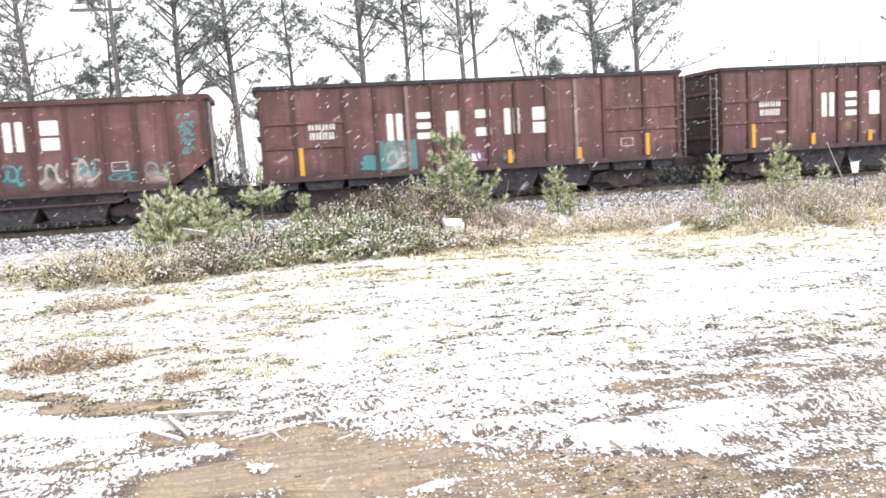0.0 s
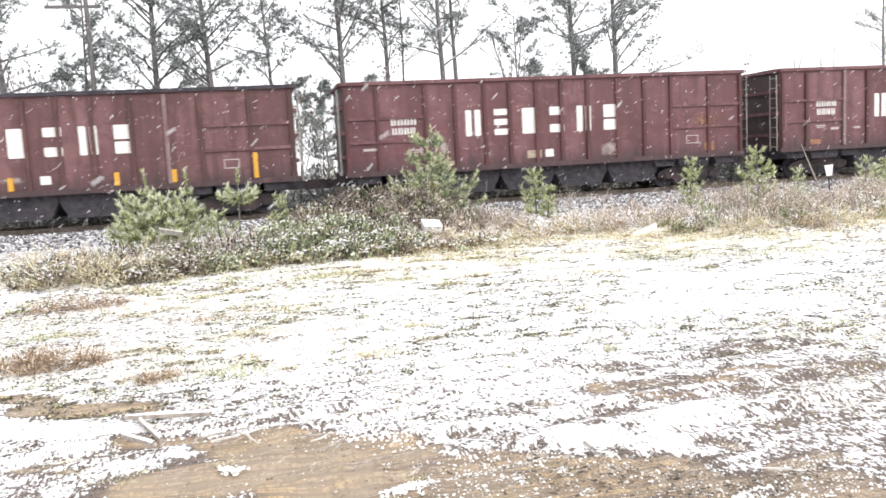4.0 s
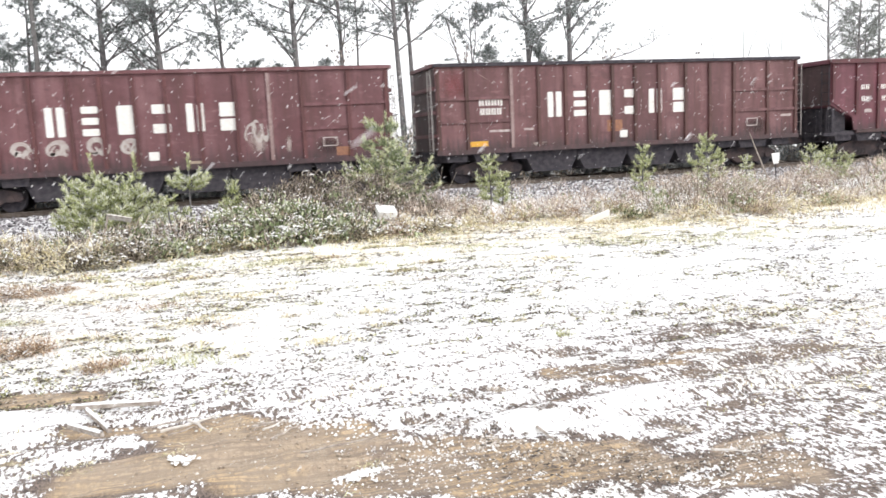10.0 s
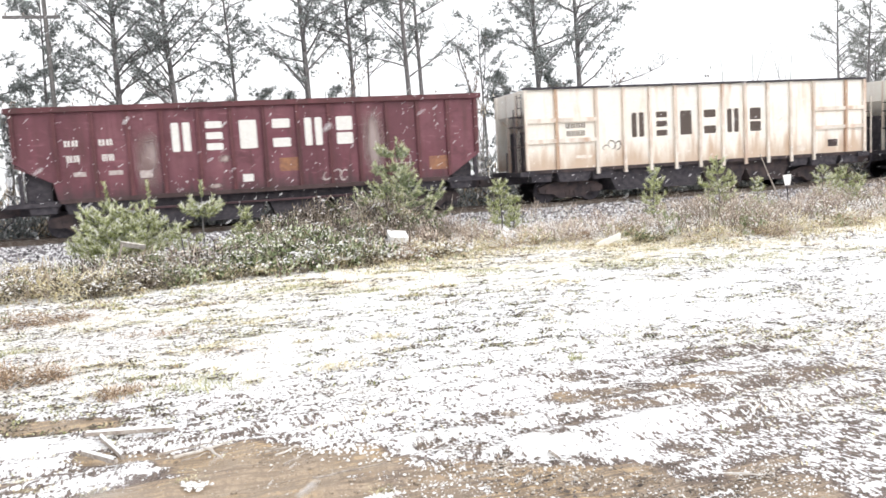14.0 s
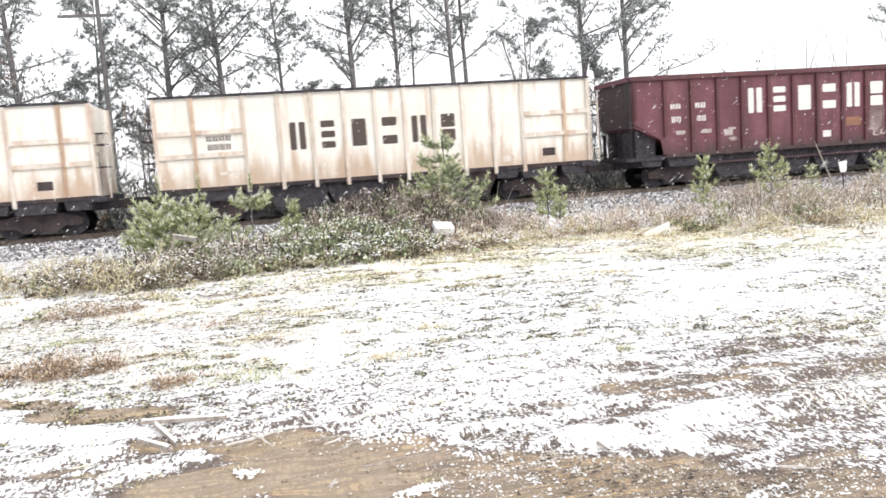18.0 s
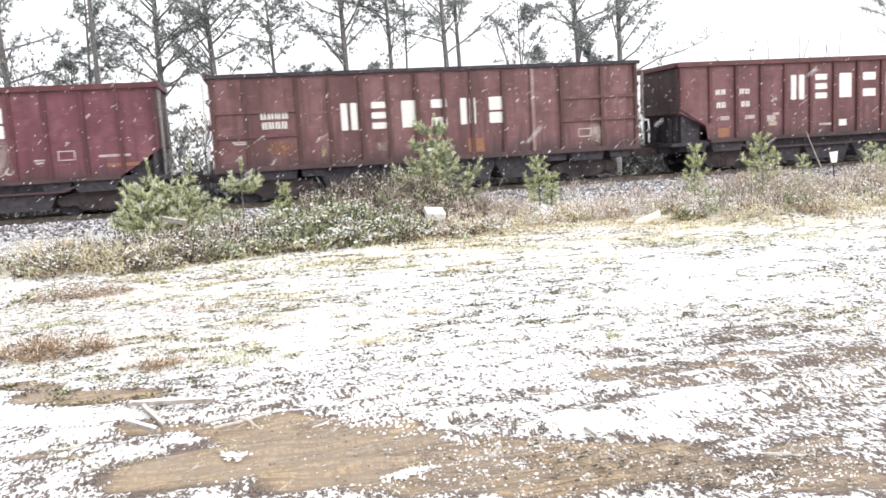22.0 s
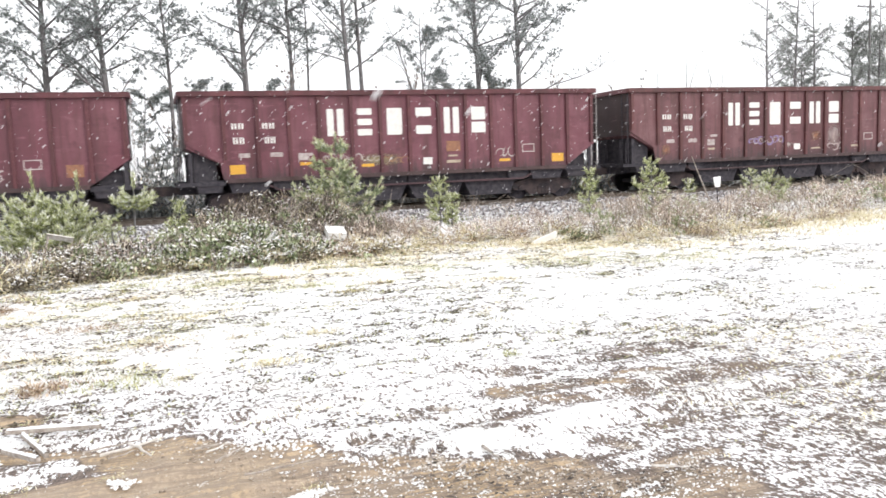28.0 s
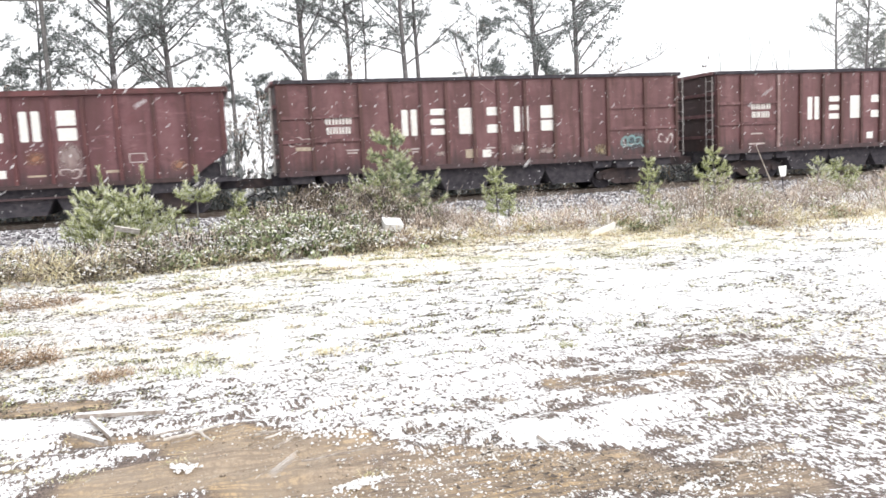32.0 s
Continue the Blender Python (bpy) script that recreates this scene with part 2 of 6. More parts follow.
HAZED_NEEDLES = leaf_mat("pine_needles", (0.170, 0.195, 0.185), (0.285, 0.312, 0.300), (0.56, 0.58, 0.585))
HAZED_NEEDLES_FAR = leaf_mat("hazed_distant_needles", (0.165, 0.182, 0.160), (0.27, 0.288, 0.262), (0.52, 0.53, 0.51))
YOUNG_NEEDLES = leaf_mat("young_pine_needles", (0.140, 0.167, 0.059), (0.421, 0.464, 0.200), (0.713, 0.734, 0.454))
DEAD_LEAF = leaf_mat("dead_bramble_leaves", (0.072, 0.056, 0.049), (0.270, 0.214, 0.182), (0.720, 0.636, 0.564))
GREEN_LEAF = leaf_mat("evergreen_bramble_leaves", (0.056, 0.075, 0.036), (0.188, 0.227, 0.103), (0.562, 0.600, 0.388))
PALE_LEAF = leaf_mat("pale_bramble_leaves", (0.17, 0.20, 0.10), (0.38, 0.42, 0.24), (0.68, 0.70, 0.54))
STEMS = leaf_mat("bramble_stems", (0.20, 0.16, 0.13), (0.60, 0.52, 0.44))
STRAW = leaf_mat("dry_straw_grass", (0.43, 0.35, 0.19), (0.77, 0.69, 0.44), (0.89, 0.85, 0.67))
RUSSET = leaf_mat("russet_dead_grass", (0.15, 0.095, 0.062), (0.46, 0.325, 0.215), (0.78, 0.66, 0.51))
GREEN_GRASS = leaf_mat("winter_green_grass", (0.19, 0.20, 0.080), (0.48, 0.475, 0.23), (0.78, 0.76, 0.50))
DEEP_NEEDLES = leaf_mat("deep_green_pine_needles", (0.085, 0.110, 0.050), (0.27, 0.325, 0.16), (0.52, 0.56, 0.38))
TIP_NEEDLES = leaf_mat("young_pine_shoot_tips", (0.46, 0.50, 0.24), (0.70, 0.71, 0.46), (0.86, 0.86, 0.74))
PALE_WEED = leaf_mat("pale_pinkish_weed_stalks", (0.31, 0.238, 0.19), (0.64, 0.53, 0.435), (0.88, 0.80, 0.71))
MAUVE_WEED = leaf_mat("mauve_brown_weed_stalks", (0.135, 0.103, 0.093), (0.33, 0.265, 0.235), (0.58, 0.49, 0.44))
WEED = leaf_mat("tan_weed_blades", (0.11, 0.082, 0.055), (0.50, 0.405, 0.285), (0.86, 0.79, 0.66))
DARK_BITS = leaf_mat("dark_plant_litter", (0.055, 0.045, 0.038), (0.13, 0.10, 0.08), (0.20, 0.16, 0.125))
# Dead stubble colour, also used as shade inside heaps and at clump feet.
STUBBLE_SHADE = leaf_mat("dark_dead_stubble", (0.045, 0.038, 0.027), (0.11, 0.088, 0.06), (0.26, 0.215, 0.145))
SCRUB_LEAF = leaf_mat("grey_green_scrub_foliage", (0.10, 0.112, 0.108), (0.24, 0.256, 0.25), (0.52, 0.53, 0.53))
SNOW_BITS = leaf_mat("snow_on_twigs", (0.78, 0.77, 0.76), (0.88, 0.87, 0.86))
STONE_BITS = leaf_mat("ballast_stone", (0.06, 0.055, 0.06), (0.30, 0.28, 0.29), (0.86, 0.86, 0.87))
PEBBLE = leaf_mat("pale_pebbles", (0.22, 0.17, 0.125), (0.50, 0.43, 0.35), (0.82, 0.80, 0.78))


def ground_mat():
    n = Nodes("snow_dusted_ground", 0.85)
    bare = n.attr("bare")
    wet = n.attr("wet")
    speck = n.attr("speck")
    big = n.noise(0.75, 5, 0.6)
    mid = n.noise(5.5, 5, 0.62, n.shifted((0.8, 1.15, 1)))
    fine = n.noise(27, 5, 0.70, n.shifted((1.1, 0.55, 1)))
    grit = n.noise(62, 4, 0.75, n.shifted((1.0, 0.6, 1)))
    # soil: sandy mud, darker where wet, with lighter gravel
    soil = n.mix(n.ramp(mid, [(0.35, 0.0), (0.65, 1.0)]), (0.425, 0.318, 0.220), (0.53, 0.425, 0.320))
    soil = n.mix(n.ramp(big, [(0.44, 0.0), (0.56, 0.9)]), soil, (0.60, 0.43, 0.24))
    soil = n.mix(n.ramp(fine, [(0.38, 0.9), (0.56, 0.0)]), soil, (0.213, 0.161, 0.120))
    rut = n.noise(3.2, 4, 0.6, n.shifted((0.35, 6.0, 1)))
    soil = n.mix(n.ramp(rut, [(0.47, 0.0), (0.58, 0.85)]), soil, (0.227, 0.181, 0.141))
    tread = n.noise(9.0, 3, 0.6, n.shifted((0.3, 4.0, 1)))
    soil = n.mix(n.ramp(tread, [(0.52, 0.0), (0.58, 0.75)]), soil, (0.194, 0.151, 0.117))
    soil = n.mix(n.math("MULTIPLY", wet, 0.5), soil, (0.445, 0.345, 0.245))
    soil = n.mix(n.ramp(grit, [(0.60, 0.0), (0.70, 0.55)]), soil, (0.605, 0.522, 0.418))
    litter = n.mix(n.ramp(grit, [(0.4, 0.0), (0.6, 1.0)]), (0.060, 0.047, 0.042), (0.245, 0.190, 0.160))
    under = n.mix(n.ramp(n.math("ADD", bare, 0.0), [(0.25, 0.0), (0.6, 1.0)]), litter, soil)
    snow = n.mix(n.ramp(big, [(0.52, 0.0), (0.72, 0.55)]), (0.87, 0.87, 0.875), (0.80, 0.77, 0.66))
    thatch = n.math("MULTIPLY", n.attr("straw"), n.ramp(n.math("ADD", n.math("MULTIPLY", mid, 0.5), n.math("MULTIPLY", fine, 0.5)), [(0.42, 0.0), (0.56, 1.0)]))
    snow = n.mix(thatch, snow, (0.72, 0.63, 0.40))
    # snow lies where the small relief lets it: broken by litter, scraped off where the ground is bare
    holes = n.math("ADD", n.math("MULTIPLY", fine, 0.62), n.math("MULTIPLY", mid, 0.38))
    holes = n.math("ADD", holes, n.math("MULTIPLY", bare, 0.21))
    holes = n.math("ADD", holes, n.math("MULTIPLY", n.math("SUBTRACT", speck, 0.5), 0.13))
    holes = n.math("ADD", holes, n.math("MULTIPLY", n.math("SUBTRACT", grit, 0.5), 0.24))
    open_ = n.ramp(holes, [(0.540, 0.0), (0.556, 1.0)])
    n.bump(n.math("ADD", n.math("MULTIPLY", fine, 1.0), n.math("MULTIPLY", grit, 0.35)), 0.55, 0.035)
    rough = n.ramp(wet, [(0.3, 0.85), (0.9, 0.45)])
    return n.done(n.mix(open_, snow, under), rough)


GROUND = ground_mat()


def ballast_mat():
    n = Nodes("snowy_ballast", 0.9)
    v = n.t.nodes.new("ShaderNodeTexVoronoi")
    v.inputs["Scale"].default_value = 13
    n.link(n.co, v.inputs["Vector"])
    cell = n.ramp(v.outputs["Color"], [(0.0, (0.06, 0.055, 0.06)), (0.5, (0.25, 0.235, 0.245)), (1.0, (0.55, 0.54, 0.55))])
    dust = n.noise(6, 4, 0.6)
    gap = n.ramp(v.outputs["Distance"], [(0.0, 1.0), (0.55, 0.0)])
    c = n.mix(n.ramp(n.math("ADD", dust, n.math("MULTIPLY", gap, 0.15)), [(0.455, 0.0), (0.53, 0.95)]), cell, (0.84, 0.84, 0.85))
    n.bump(gap, 0.8, 0.05)
    return n.done(c)


for steel in (STEEL_DARK, STEEL_RUST):
    steel.node_tree.nodes["Principled BSDF"].inputs["Specular IOR Level"].default_value = 0.2
BALLAST = ballast_mat()


# ---- mesh helpers ----
class Buf:
    """Collects vertices and faces for one mesh."""

    def __init__(self):
        self.v, self.f = [], []

    def add(self, verts, faces):
        k = len(self.v)
        self.v.extend(verts)
        self.f.extend(tuple(i + k for i in f) for f in faces)
        return self

    def box(self, a, b):
        (x0, y0, z0), (x1, y1, z1) = a, b
        v = [(x, y, z) for z in (z0, z1) for y in (y0, y1) for x in (x0, x1)]
        return self.add(v, [(0, 2, 3, 1), (4, 5, 7, 6), (0, 1, 5, 4), (2, 6, 7, 3), (0, 4, 6, 2), (1, 3, 7, 5)])

    def prism(self, pts, y0, y1):
        """A polygon in x and z (counter-clockwise seen from -y), pulled from y0 to y1."""
        n = len(pts)
        v = [(x, y0, z) for x, z in pts] + [(x, y1, z) for x, z in pts]
        f = [tuple(range(n)), tuple(range(2 * n - 1, n - 1, -1))]
        f += [(i, i + n, (i + 1) % n + n, (i + 1) % n) for i in range(n)]
        return self.add(v, f)

    def tube(self, pts, radii, sides=6, cap=True):
        rings = []
        k = len(self.v)
        for i, p in enumerate(pts):
            a = Vector(pts[min(i + 1, len(pts) - 1)]) - Vector(pts[max(i - 1, 0)])
            a = a.normalized() if a.length > 1e-9 else Vector((0, 0, 1))
            s = a.cross(Vector((0.31, 0.95, 0.11))).normalized()
            u = a.cross(s)
            for j in range(sides):
                w = 2 * math.pi * j / sides
                q = Vector(p) + (s * math.cos(w) + u * math.sin(w)) * radii[i]
                self.v.append(tuple(q))
        for i in range(len(pts) - 1):
            for j in range(sides):
                a, b = k + i * sides + j, k + i * sides + (j + 1) % sides
                self.f.append((a, b, b + sides, a + sides))
        if cap:
            self.f.append(tuple(range(k + sides - 1, k - 1, -1)))
            e = k + (len(pts) - 1) * sides
            self.f.append(tuple(range(e, e + sides)))
        return self

    def disc(self, c, r, y0, y1, sides=20):
        return self.prism([(c[0] + r * math.cos(2 * math.pi * i / sides), c[1] + r * math.sin(2 * math.pi * i / sides)) for i in range(sides)], y0, y1)

    def mesh(self, name, material, smooth=False):
        me = bpy.data.meshes.new(name)
        me.from_pydata(self.v, [], self.f)
        me.materials.append(material)
        if smooth:
            me.polygons.foreach_set("use_smooth", [True] * len(me.polygons))
        me.update()
        return me


MESHES = {}


def part(name, buf, material, parent=None, label="", key=None, smooth=False):
    """Links a mesh as one object under a thing or a part; alike pieces share their mesh."""
    if key is not None:
        key = (name, key, material.name)
        if key not in MESHES:
            MESHES[key] = (buf() if callable(buf) else buf).mesh(name, material, smooth)
        me = MESHES[key]
    else:
        me = buf.mesh(name, material, smooth)
    ob = new(name, me)
    ob.parent = parent
    if name in ("stem_tangle", "dead_foliage", "green_foliage", "snow_cover", "needles", "snow_dusting", "crown", "needle_tufts"):
        tagged(ob, kind="stuff")
    if label:
        tagged(ob, label)
    return ob


def bevel_box(a, b, r):
    """A box whose upright edges are rounded off."""
    (x0, y0, z0), (x1, y1, z1) = a, b
    p = [(x0 + r, z0), (x1 - r, z0), (x1, z0 + r), (x1, z1 - r), (x1 - r, z1), (x0 + r, z1), (x0, z1 - r), (x0, z0 + r)]
    return Buf().prism(p, y0, y1)


# ---- ground ----
RAIL_Z, TRACK_Y = 0.533, 27.9
# strips of the ground from end to end, with their half width and how bare (or how snowy) they are
SMOOTH_MUD = [(-0.85, 5.5, 0.79, 5.51, 0.3, 1), (-0.38, 6.15, 0.83, 5.76, 0.18, 1), (-0.08, 6.35, 0.39, 6.02, 0.12, 0.9), (0.12, 5.17, 0.7, 5.04, 0.3, 1), (-2.81, 8.52, -2.16, 8.22, 0.12, 0.95), (-2.18, 7.86, -1.17, 7.46, 0.16, 0.95), (-1.2, 6.62, -0.43, 6.37, 0.09, 0.85), (-1.65, 6.19, -1.2, 6.34, 0.05, 0.75), (-2.13, 6.25, -1.46, 6.05, 0.045, 0.65), (-3.22, 8.83, -2.82, 8.56, 0.12, 0.8)]
GRAVEL_MUD = [(1.03, 5.11, 1.8, 5.01, 0.18, 0.84), (0.92, 4.78, 2.5, 4.37, 0.27, 0.86), (1.95, 4.86, 2.61, 4.63, 0.12, 0.80), (2.5, 4.31, 3.23, 4.02, 0.22, 0.78), (1.71, 5.2, 1.93, 5.11, 0.06, 0.76), (3.02, 4.88, 3.08, 4.81, 0.08, 0.7), (3.08, 4.35, 3.53, 4.45, 0.10, 0.68)]
BARE_BAND = [(2.82, 6.41, 3.88, 6.25, 0.15, 0.78), (2.99, 6.1, 3.59, 5.87, 0.09, 0.6), (4.05, 6.52, 4.56, 6.41, 0.08, 0.72), (3.04, 7.03, 3.65, 6.83, 0.12, 0.45), (3.92, 5.89, 4.65, 5.91, 0.16, 0.42), (3.56, 5.08, 4.02, 5.12, 0.12, 0.42), (1.69, 6.13, 2.09, 6.14, 0.1, 0.45), (2.14, 6.27, 2.25, 6.18, 0.05, 0.65), (2.06, 5.68, 2.3, 5.57, 0.08, 0.6), (1.36, 5.77, 1.77, 5.37, 0.09, 0.5), (2.32, 5.73, 2.92, 5.77, 0.09, 0.45), (2.69, 7.32, 2.87, 6.89, 0.15, 0.3)]
SNOW_LEFT = [(-2.49, 7.47, -1.32, 6.87, 0.17, 0.8), (-1.19, 5.89, -0.96, 6.12, 0.03, 0.9), (-0.96, 6.12, -0.53, 6.07, 0.03, 0.9), (-1.96, 6.48, -1.36, 6.6, 0.05, 0.8), (-2.06, 6.01, -1.31, 5.85, 0.025, 0.6), (2.12, 5.37, 2.69, 5.07, 0.17, 0.7), (2.81, 5.47, 3.39, 5.55, 0.14, 0.6), (2.68, 4.09, 2.85, 4.11, 0.025, 1), (1.47, 5.18, 1.56, 5.19, 0.02, 0.8), (1.72, 5.36, 2.0, 5.4, 0.03, 0.7), (-1.22, 7.26, -0.58, 7.14, 0.04, 0.6)]


def strip_at(x, y, strips, wob):
    """How far the strips reach at a place, with ragged edges."""
    best = 0.0
    for x0, y0, x1, y1, half, amp in strips:
        if not (min(x0, x1) - 2.2 * half < x < max(x0, x1) + 2.2 * half and min(y0, y1) - 2.2 * half < y < max(y0, y1) + 2.2 * half):
            continue
        dx, dy = x1 - x0, y1 - y0
        u = min(1.0, max(0.0, ((x - x0) * dx + (y - y0) * dy) / (dx * dx + dy * dy)))
        best = max(best, amp * ramp01(1.7, 0.5, math.hypot(x - x0 - u * dx, y - y0 - u * dy) / half + wob))
    return best


def bump_at(x, y, cx, cy, sx, sy):
    return math.exp(-((x - cx) / sx) ** 2 - ((y - cy) / sy) ** 2)


def ramp01(a, b, v):
    u = min(1.0, max(0.0, (v - a) / (b - a)))
    return u * u * (3 - 2 * u)


def gz(x, y):
    """Height of the ground."""
    z = 0.12 * ramp01(17.5, 23.5, y)
    near = 1.0 if y < 24 else 0.0
    if near:
        z += 0.03 * noise.noise(Vector((x * 0.35, y * 0.35, 1.7))) + 0.016 * noise.noise(Vector((x * 1.3, y * 1.6, 4.2)))
        z += 0.30 * bump_at(x, y, 3.2, 20.8, 2.6, 1.3) + 0.12 * bump_at(x, y, 11.8, 17.6, 2.2, 1.0) + 0.2 * bump_at(x, y, 4.1, 19.4, 0.7, 0.6) + 0.10 * bump_at(x, y, -2.0, 19.2, 4.0, 1.0)
        # wheel ruts that run off to the far right
        for off, deep in ((4.95, 0.035), (5.55, 0.03), (6.6, 0.03), (7.7, 0.02)):
            d = y - (off + 0.10 * x + 0.05 * math.sin(x * 0.9))
            z += deep * (math.exp(-((abs(d) - 0.2) / 0.1) ** 2) * 0.7 - math.exp(-(d / 0.14) ** 2)) * ramp01(12, 7, abs(x))
    return z


def spaced(far_lo, lo, hi, far_hi, step):
    """Fine steps between lo and hi, ever coarser ones out to the far ends."""
    out = list(np.arange(lo, hi + step / 2, step))
    for end, sign in ((far_lo, -1), (far_hi, 1)):
        v, s = (lo, step) if sign < 0 else (out[-1], step)
        side = []
        while abs(v) < abs(end) or (v - end) * sign < 0:
            s *= 1.22
            v += sign * s
            side.append(v)
            if (v - end) * sign >= 0:
                break
        out = side[::-1] + out if sign < 0 else out + side
    return out


def build_ground():
    xs = spaced(-3000, -6.5, 16.0, 3000, 0.065)
    ys = spaced(-400, 3.4, 19.5, 4000, 0.065)
    nx, ny = len(xs), len(ys)
    verts, bare, wet, speck, straw = [], [], [], [], []
    for y in ys:
        for x in xs:
            z = gz(x, y)
            b = w = 0.0
            if -8 < x < 16 and 2 < y < 20:
                wob = 0.5 * noise.noise(Vector((x * 1.1, y * 1.7, 9.1))) + 0.30 * noise.noise(Vector((x * 4.0, y * 5.0, 2.1)))
                b = max(strip_at(x, y, SMOOTH_MUD, wob), 0.85 * strip_at(x, y, GRAVEL_MUD, wob), 0.62 * strip_at(x, y, BARE_BAND, 1.2 * wob))
                b *= 1.0 + (0.9 - 0.6 * b) * noise.noise(Vector((x * 5.0, y * 3.0, 12.6)))
                for cx, cy, sx, sy, amp in ((-2.5, 9.6, 0.7, 0.3, 0.4), (-3.0, 13.8, 0.8, 0.35, 0.35), (5.2, 6.2, 0.7, 0.25, 0.35), (4.6, 7.2, 0.9, 0.25, 0.3)):
                    b = max(b, amp * ramp01(1.5, 0.25, math.hypot((x - cx) / sx, (y - cy) / sy) + wob))
                r = strip_at(x, y, SNOW_LEFT, 0.7 * wob)
                b -= 0.5 * r
                z += 0.025 * r
                b = max(-0.35, b)
                w = max(0.0, b - 0.55) * 2.0
                z -= 0.02 * b
                z += (0.012 + 0.012 * b) * noise.noise(Vector((x * 6.0, y * 7.5, 0.3)))
            # litter shows most near the lane and at the weedy edge
            s = 0.5 + 0.32 * noise.noise(Vector((x * 0.28, y * 0.42, 7.7)))
            s += 0.24 * ramp01(9.0, 5.0, y) + 0.22 * ramp01(2.0, -3.0, x) * ramp01(17, 12, y) + (0.22 if x > 5 else 0.34) * ramp01(16.6, 18.2, y)
            s -= 0.24 * ramp01(7.0, 9.5, y) * ramp01(17.5, 16, y) + 0.16 * ramp01(10.5, 14.0, y) * ramp01(17.5, 16, y)
            s += 0.2 * ramp01(6.8, 5.0, y) * ramp01(1.2, 3.0, x)
            if y > 60:
                s -= 0.5
            k = 0.5 + 0.9 * noise.noise(Vector((x * 0.45, y * 0.7, 3.3))) + 0.5 * noise.noise(Vector((x * 1.6, y * 2.2, 6.3)))
            straw.append(min(1.0, max(0.0, k)) * (ramp01(11.0, 15.5, y) * ramp01(24, 18, y) * (0.35 + 0.65 * ramp01(-2, 3, x)) + 0.45 * ramp01(7, 10, y) * ramp01(3, -1, x) * ramp01(15.5, 13, y)))
            verts.append((x, y, z))
            bare.append(b)
            wet.append(min(1.0, w))
            speck.append(min(1.2, max(0.0, s)))
    faces = [(j * nx + i, j * nx + i + 1, (j + 1) * nx + i + 1, (j + 1) * nx + i) for j in range(ny - 1) for i in range(nx - 1)]
    b = Buf()
    b.v, b.f = verts, faces
    me = b.mesh("ground", GROUND, True)
    for name, values in (("bare", bare), ("wet", wet), ("speck", speck), ("straw", straw)):
        me.attributes.new(name, "FLOAT", "POINT").data.foreach_set("value", values)
    return tagged(new("ground", me), "snow-dusted field with sandy mud and dead grass", "ground", kind="structure")


build_ground()


# ---- railway ----
def build_track():
    b = Buf()
    xs = [-420, -120, -60] + [-40 + 1.2 * i for i in range(100)] + [120, 200, 420]
    prof = [(23.6, 0.06), (24.3, 0.16), (25.1, 0.30), (25.75, 0.375), (26.5, 0.375), (27.9, 0.36), (29.3, 0.375), (30.1, 0.37), (31.2, 0.2), (32.2, 0.0)]
    for x in xs:
        for y, z in prof:
            e = 0.05 * noise.noise(Vector((x * 0.9, y * 2.1, 3.0))) if 23.7 < y < 25.9 else 0.0
            b.v.append((x, y + 2 * e, z + e))
    m = len(prof)
    b.f = [(i * m + j, (i + 1) * m + j, (i + 1) * m + j + 1, i * m + j + 1) for i in range(len(xs) - 1) for j in range(m - 1)]
    bed = part("ballast_bed", b, BALLAST, None)
    tagged(bed, "grey crushed-stone ballast bed dusted with snow", "track bed", kind="structure")
    track = tagged(new("railway_track"), "single railway track on wooden sleepers in snowy ballast", "railway track", kind="structure")
    track.location = (0, TRACK_Y, 0)
    rail = [(-0.07, 0.0), (0.07, 0.0), (0.07, 0.015), (0.014, 0.04), (0.012, 0.125), (0.037, 0.135), (0.037, 0.165), (0.03, 0.172), (-0.03, 0.172), (-0.037, 0.165), (-0.037, 0.135), (-0.012, 0.125), (-0.014, 0.04), (-0.07, 0.015)]
    for side in (-0.755, 0.755):
        r = Buf()
        n = len(rail)
        r.v = [(x, side + p, RAIL_Z - 0.172 + q) for x in (-420, 420) for p, q in rail]
        r.f = [(i, (i + 1) % n, (i + 1) % n + n, i + n) for i in range(n)]
        part("rail", r, RAIL_TOP, track)
    for i in range(236):
        x = -34 + 0.52 * i
        s = part("sleeper", lambda: bevel_box((-0.115, -1.3, 0.17), (0.115, 1.3, 0.372), 0.015), TIE_WOOD, track, key="sleeper")
        s.location = (x, 0.03 * math.sin(i * 5.3), 0)
    # loose stones that catch the light on the near shoulder
    rng = random.Random(4)
    st = Buf()
    for _ in range(9000):
        x = rng.uniform(-14, 34)
        y = rng.triangular(23.4, 26.9, 25.2)
        z = 0.02 + np.interp(y, [p[0] for p in prof], [p[1] for p in prof])
        r = rng.uniform(0.028, 0.065)
        v = [(x + r * rng.uniform(0.7, 1.3) * dx, y + r * rng.uniform(0.7, 1.3) * dy, z + r * rng.uniform(0.6, 1.1) * dz) for dx, dy, dz in ((1, 0, 0), (-1, 0, 0), (0, 1, 0), (0, -1, 0), (0, 0, 1), (0, 0, -1))]
        st.add(v, [(0, 2, 4), (2, 1, 4), (1, 3, 4), (3, 0, 4), (2, 0, 5), (1, 2, 5), (3, 1, 5), (0, 3, 5)])
    tagged(part("ballast_stones", st, STONE_BITS), "loose grey ballast stones with snow between them", "gravel", kind="stuff")


build_track()


# ---- freight cars ----
HALF_W = 1.55
A_RIBS = (-7.22, -6.2, -4.57, -3.55, -2.51, -1.62, -0.67, 0.25, 1.22, 2.34, 3.37, 4.42, 5.92, 7.2)
B_RIBS = (-7.22, -6.07, -5.02, -4.0, -3.01, -1.92, -0.92, 0.1, 1.17, 2.18, 3.15, 4.1, 5.16, 6.2, 7.2)
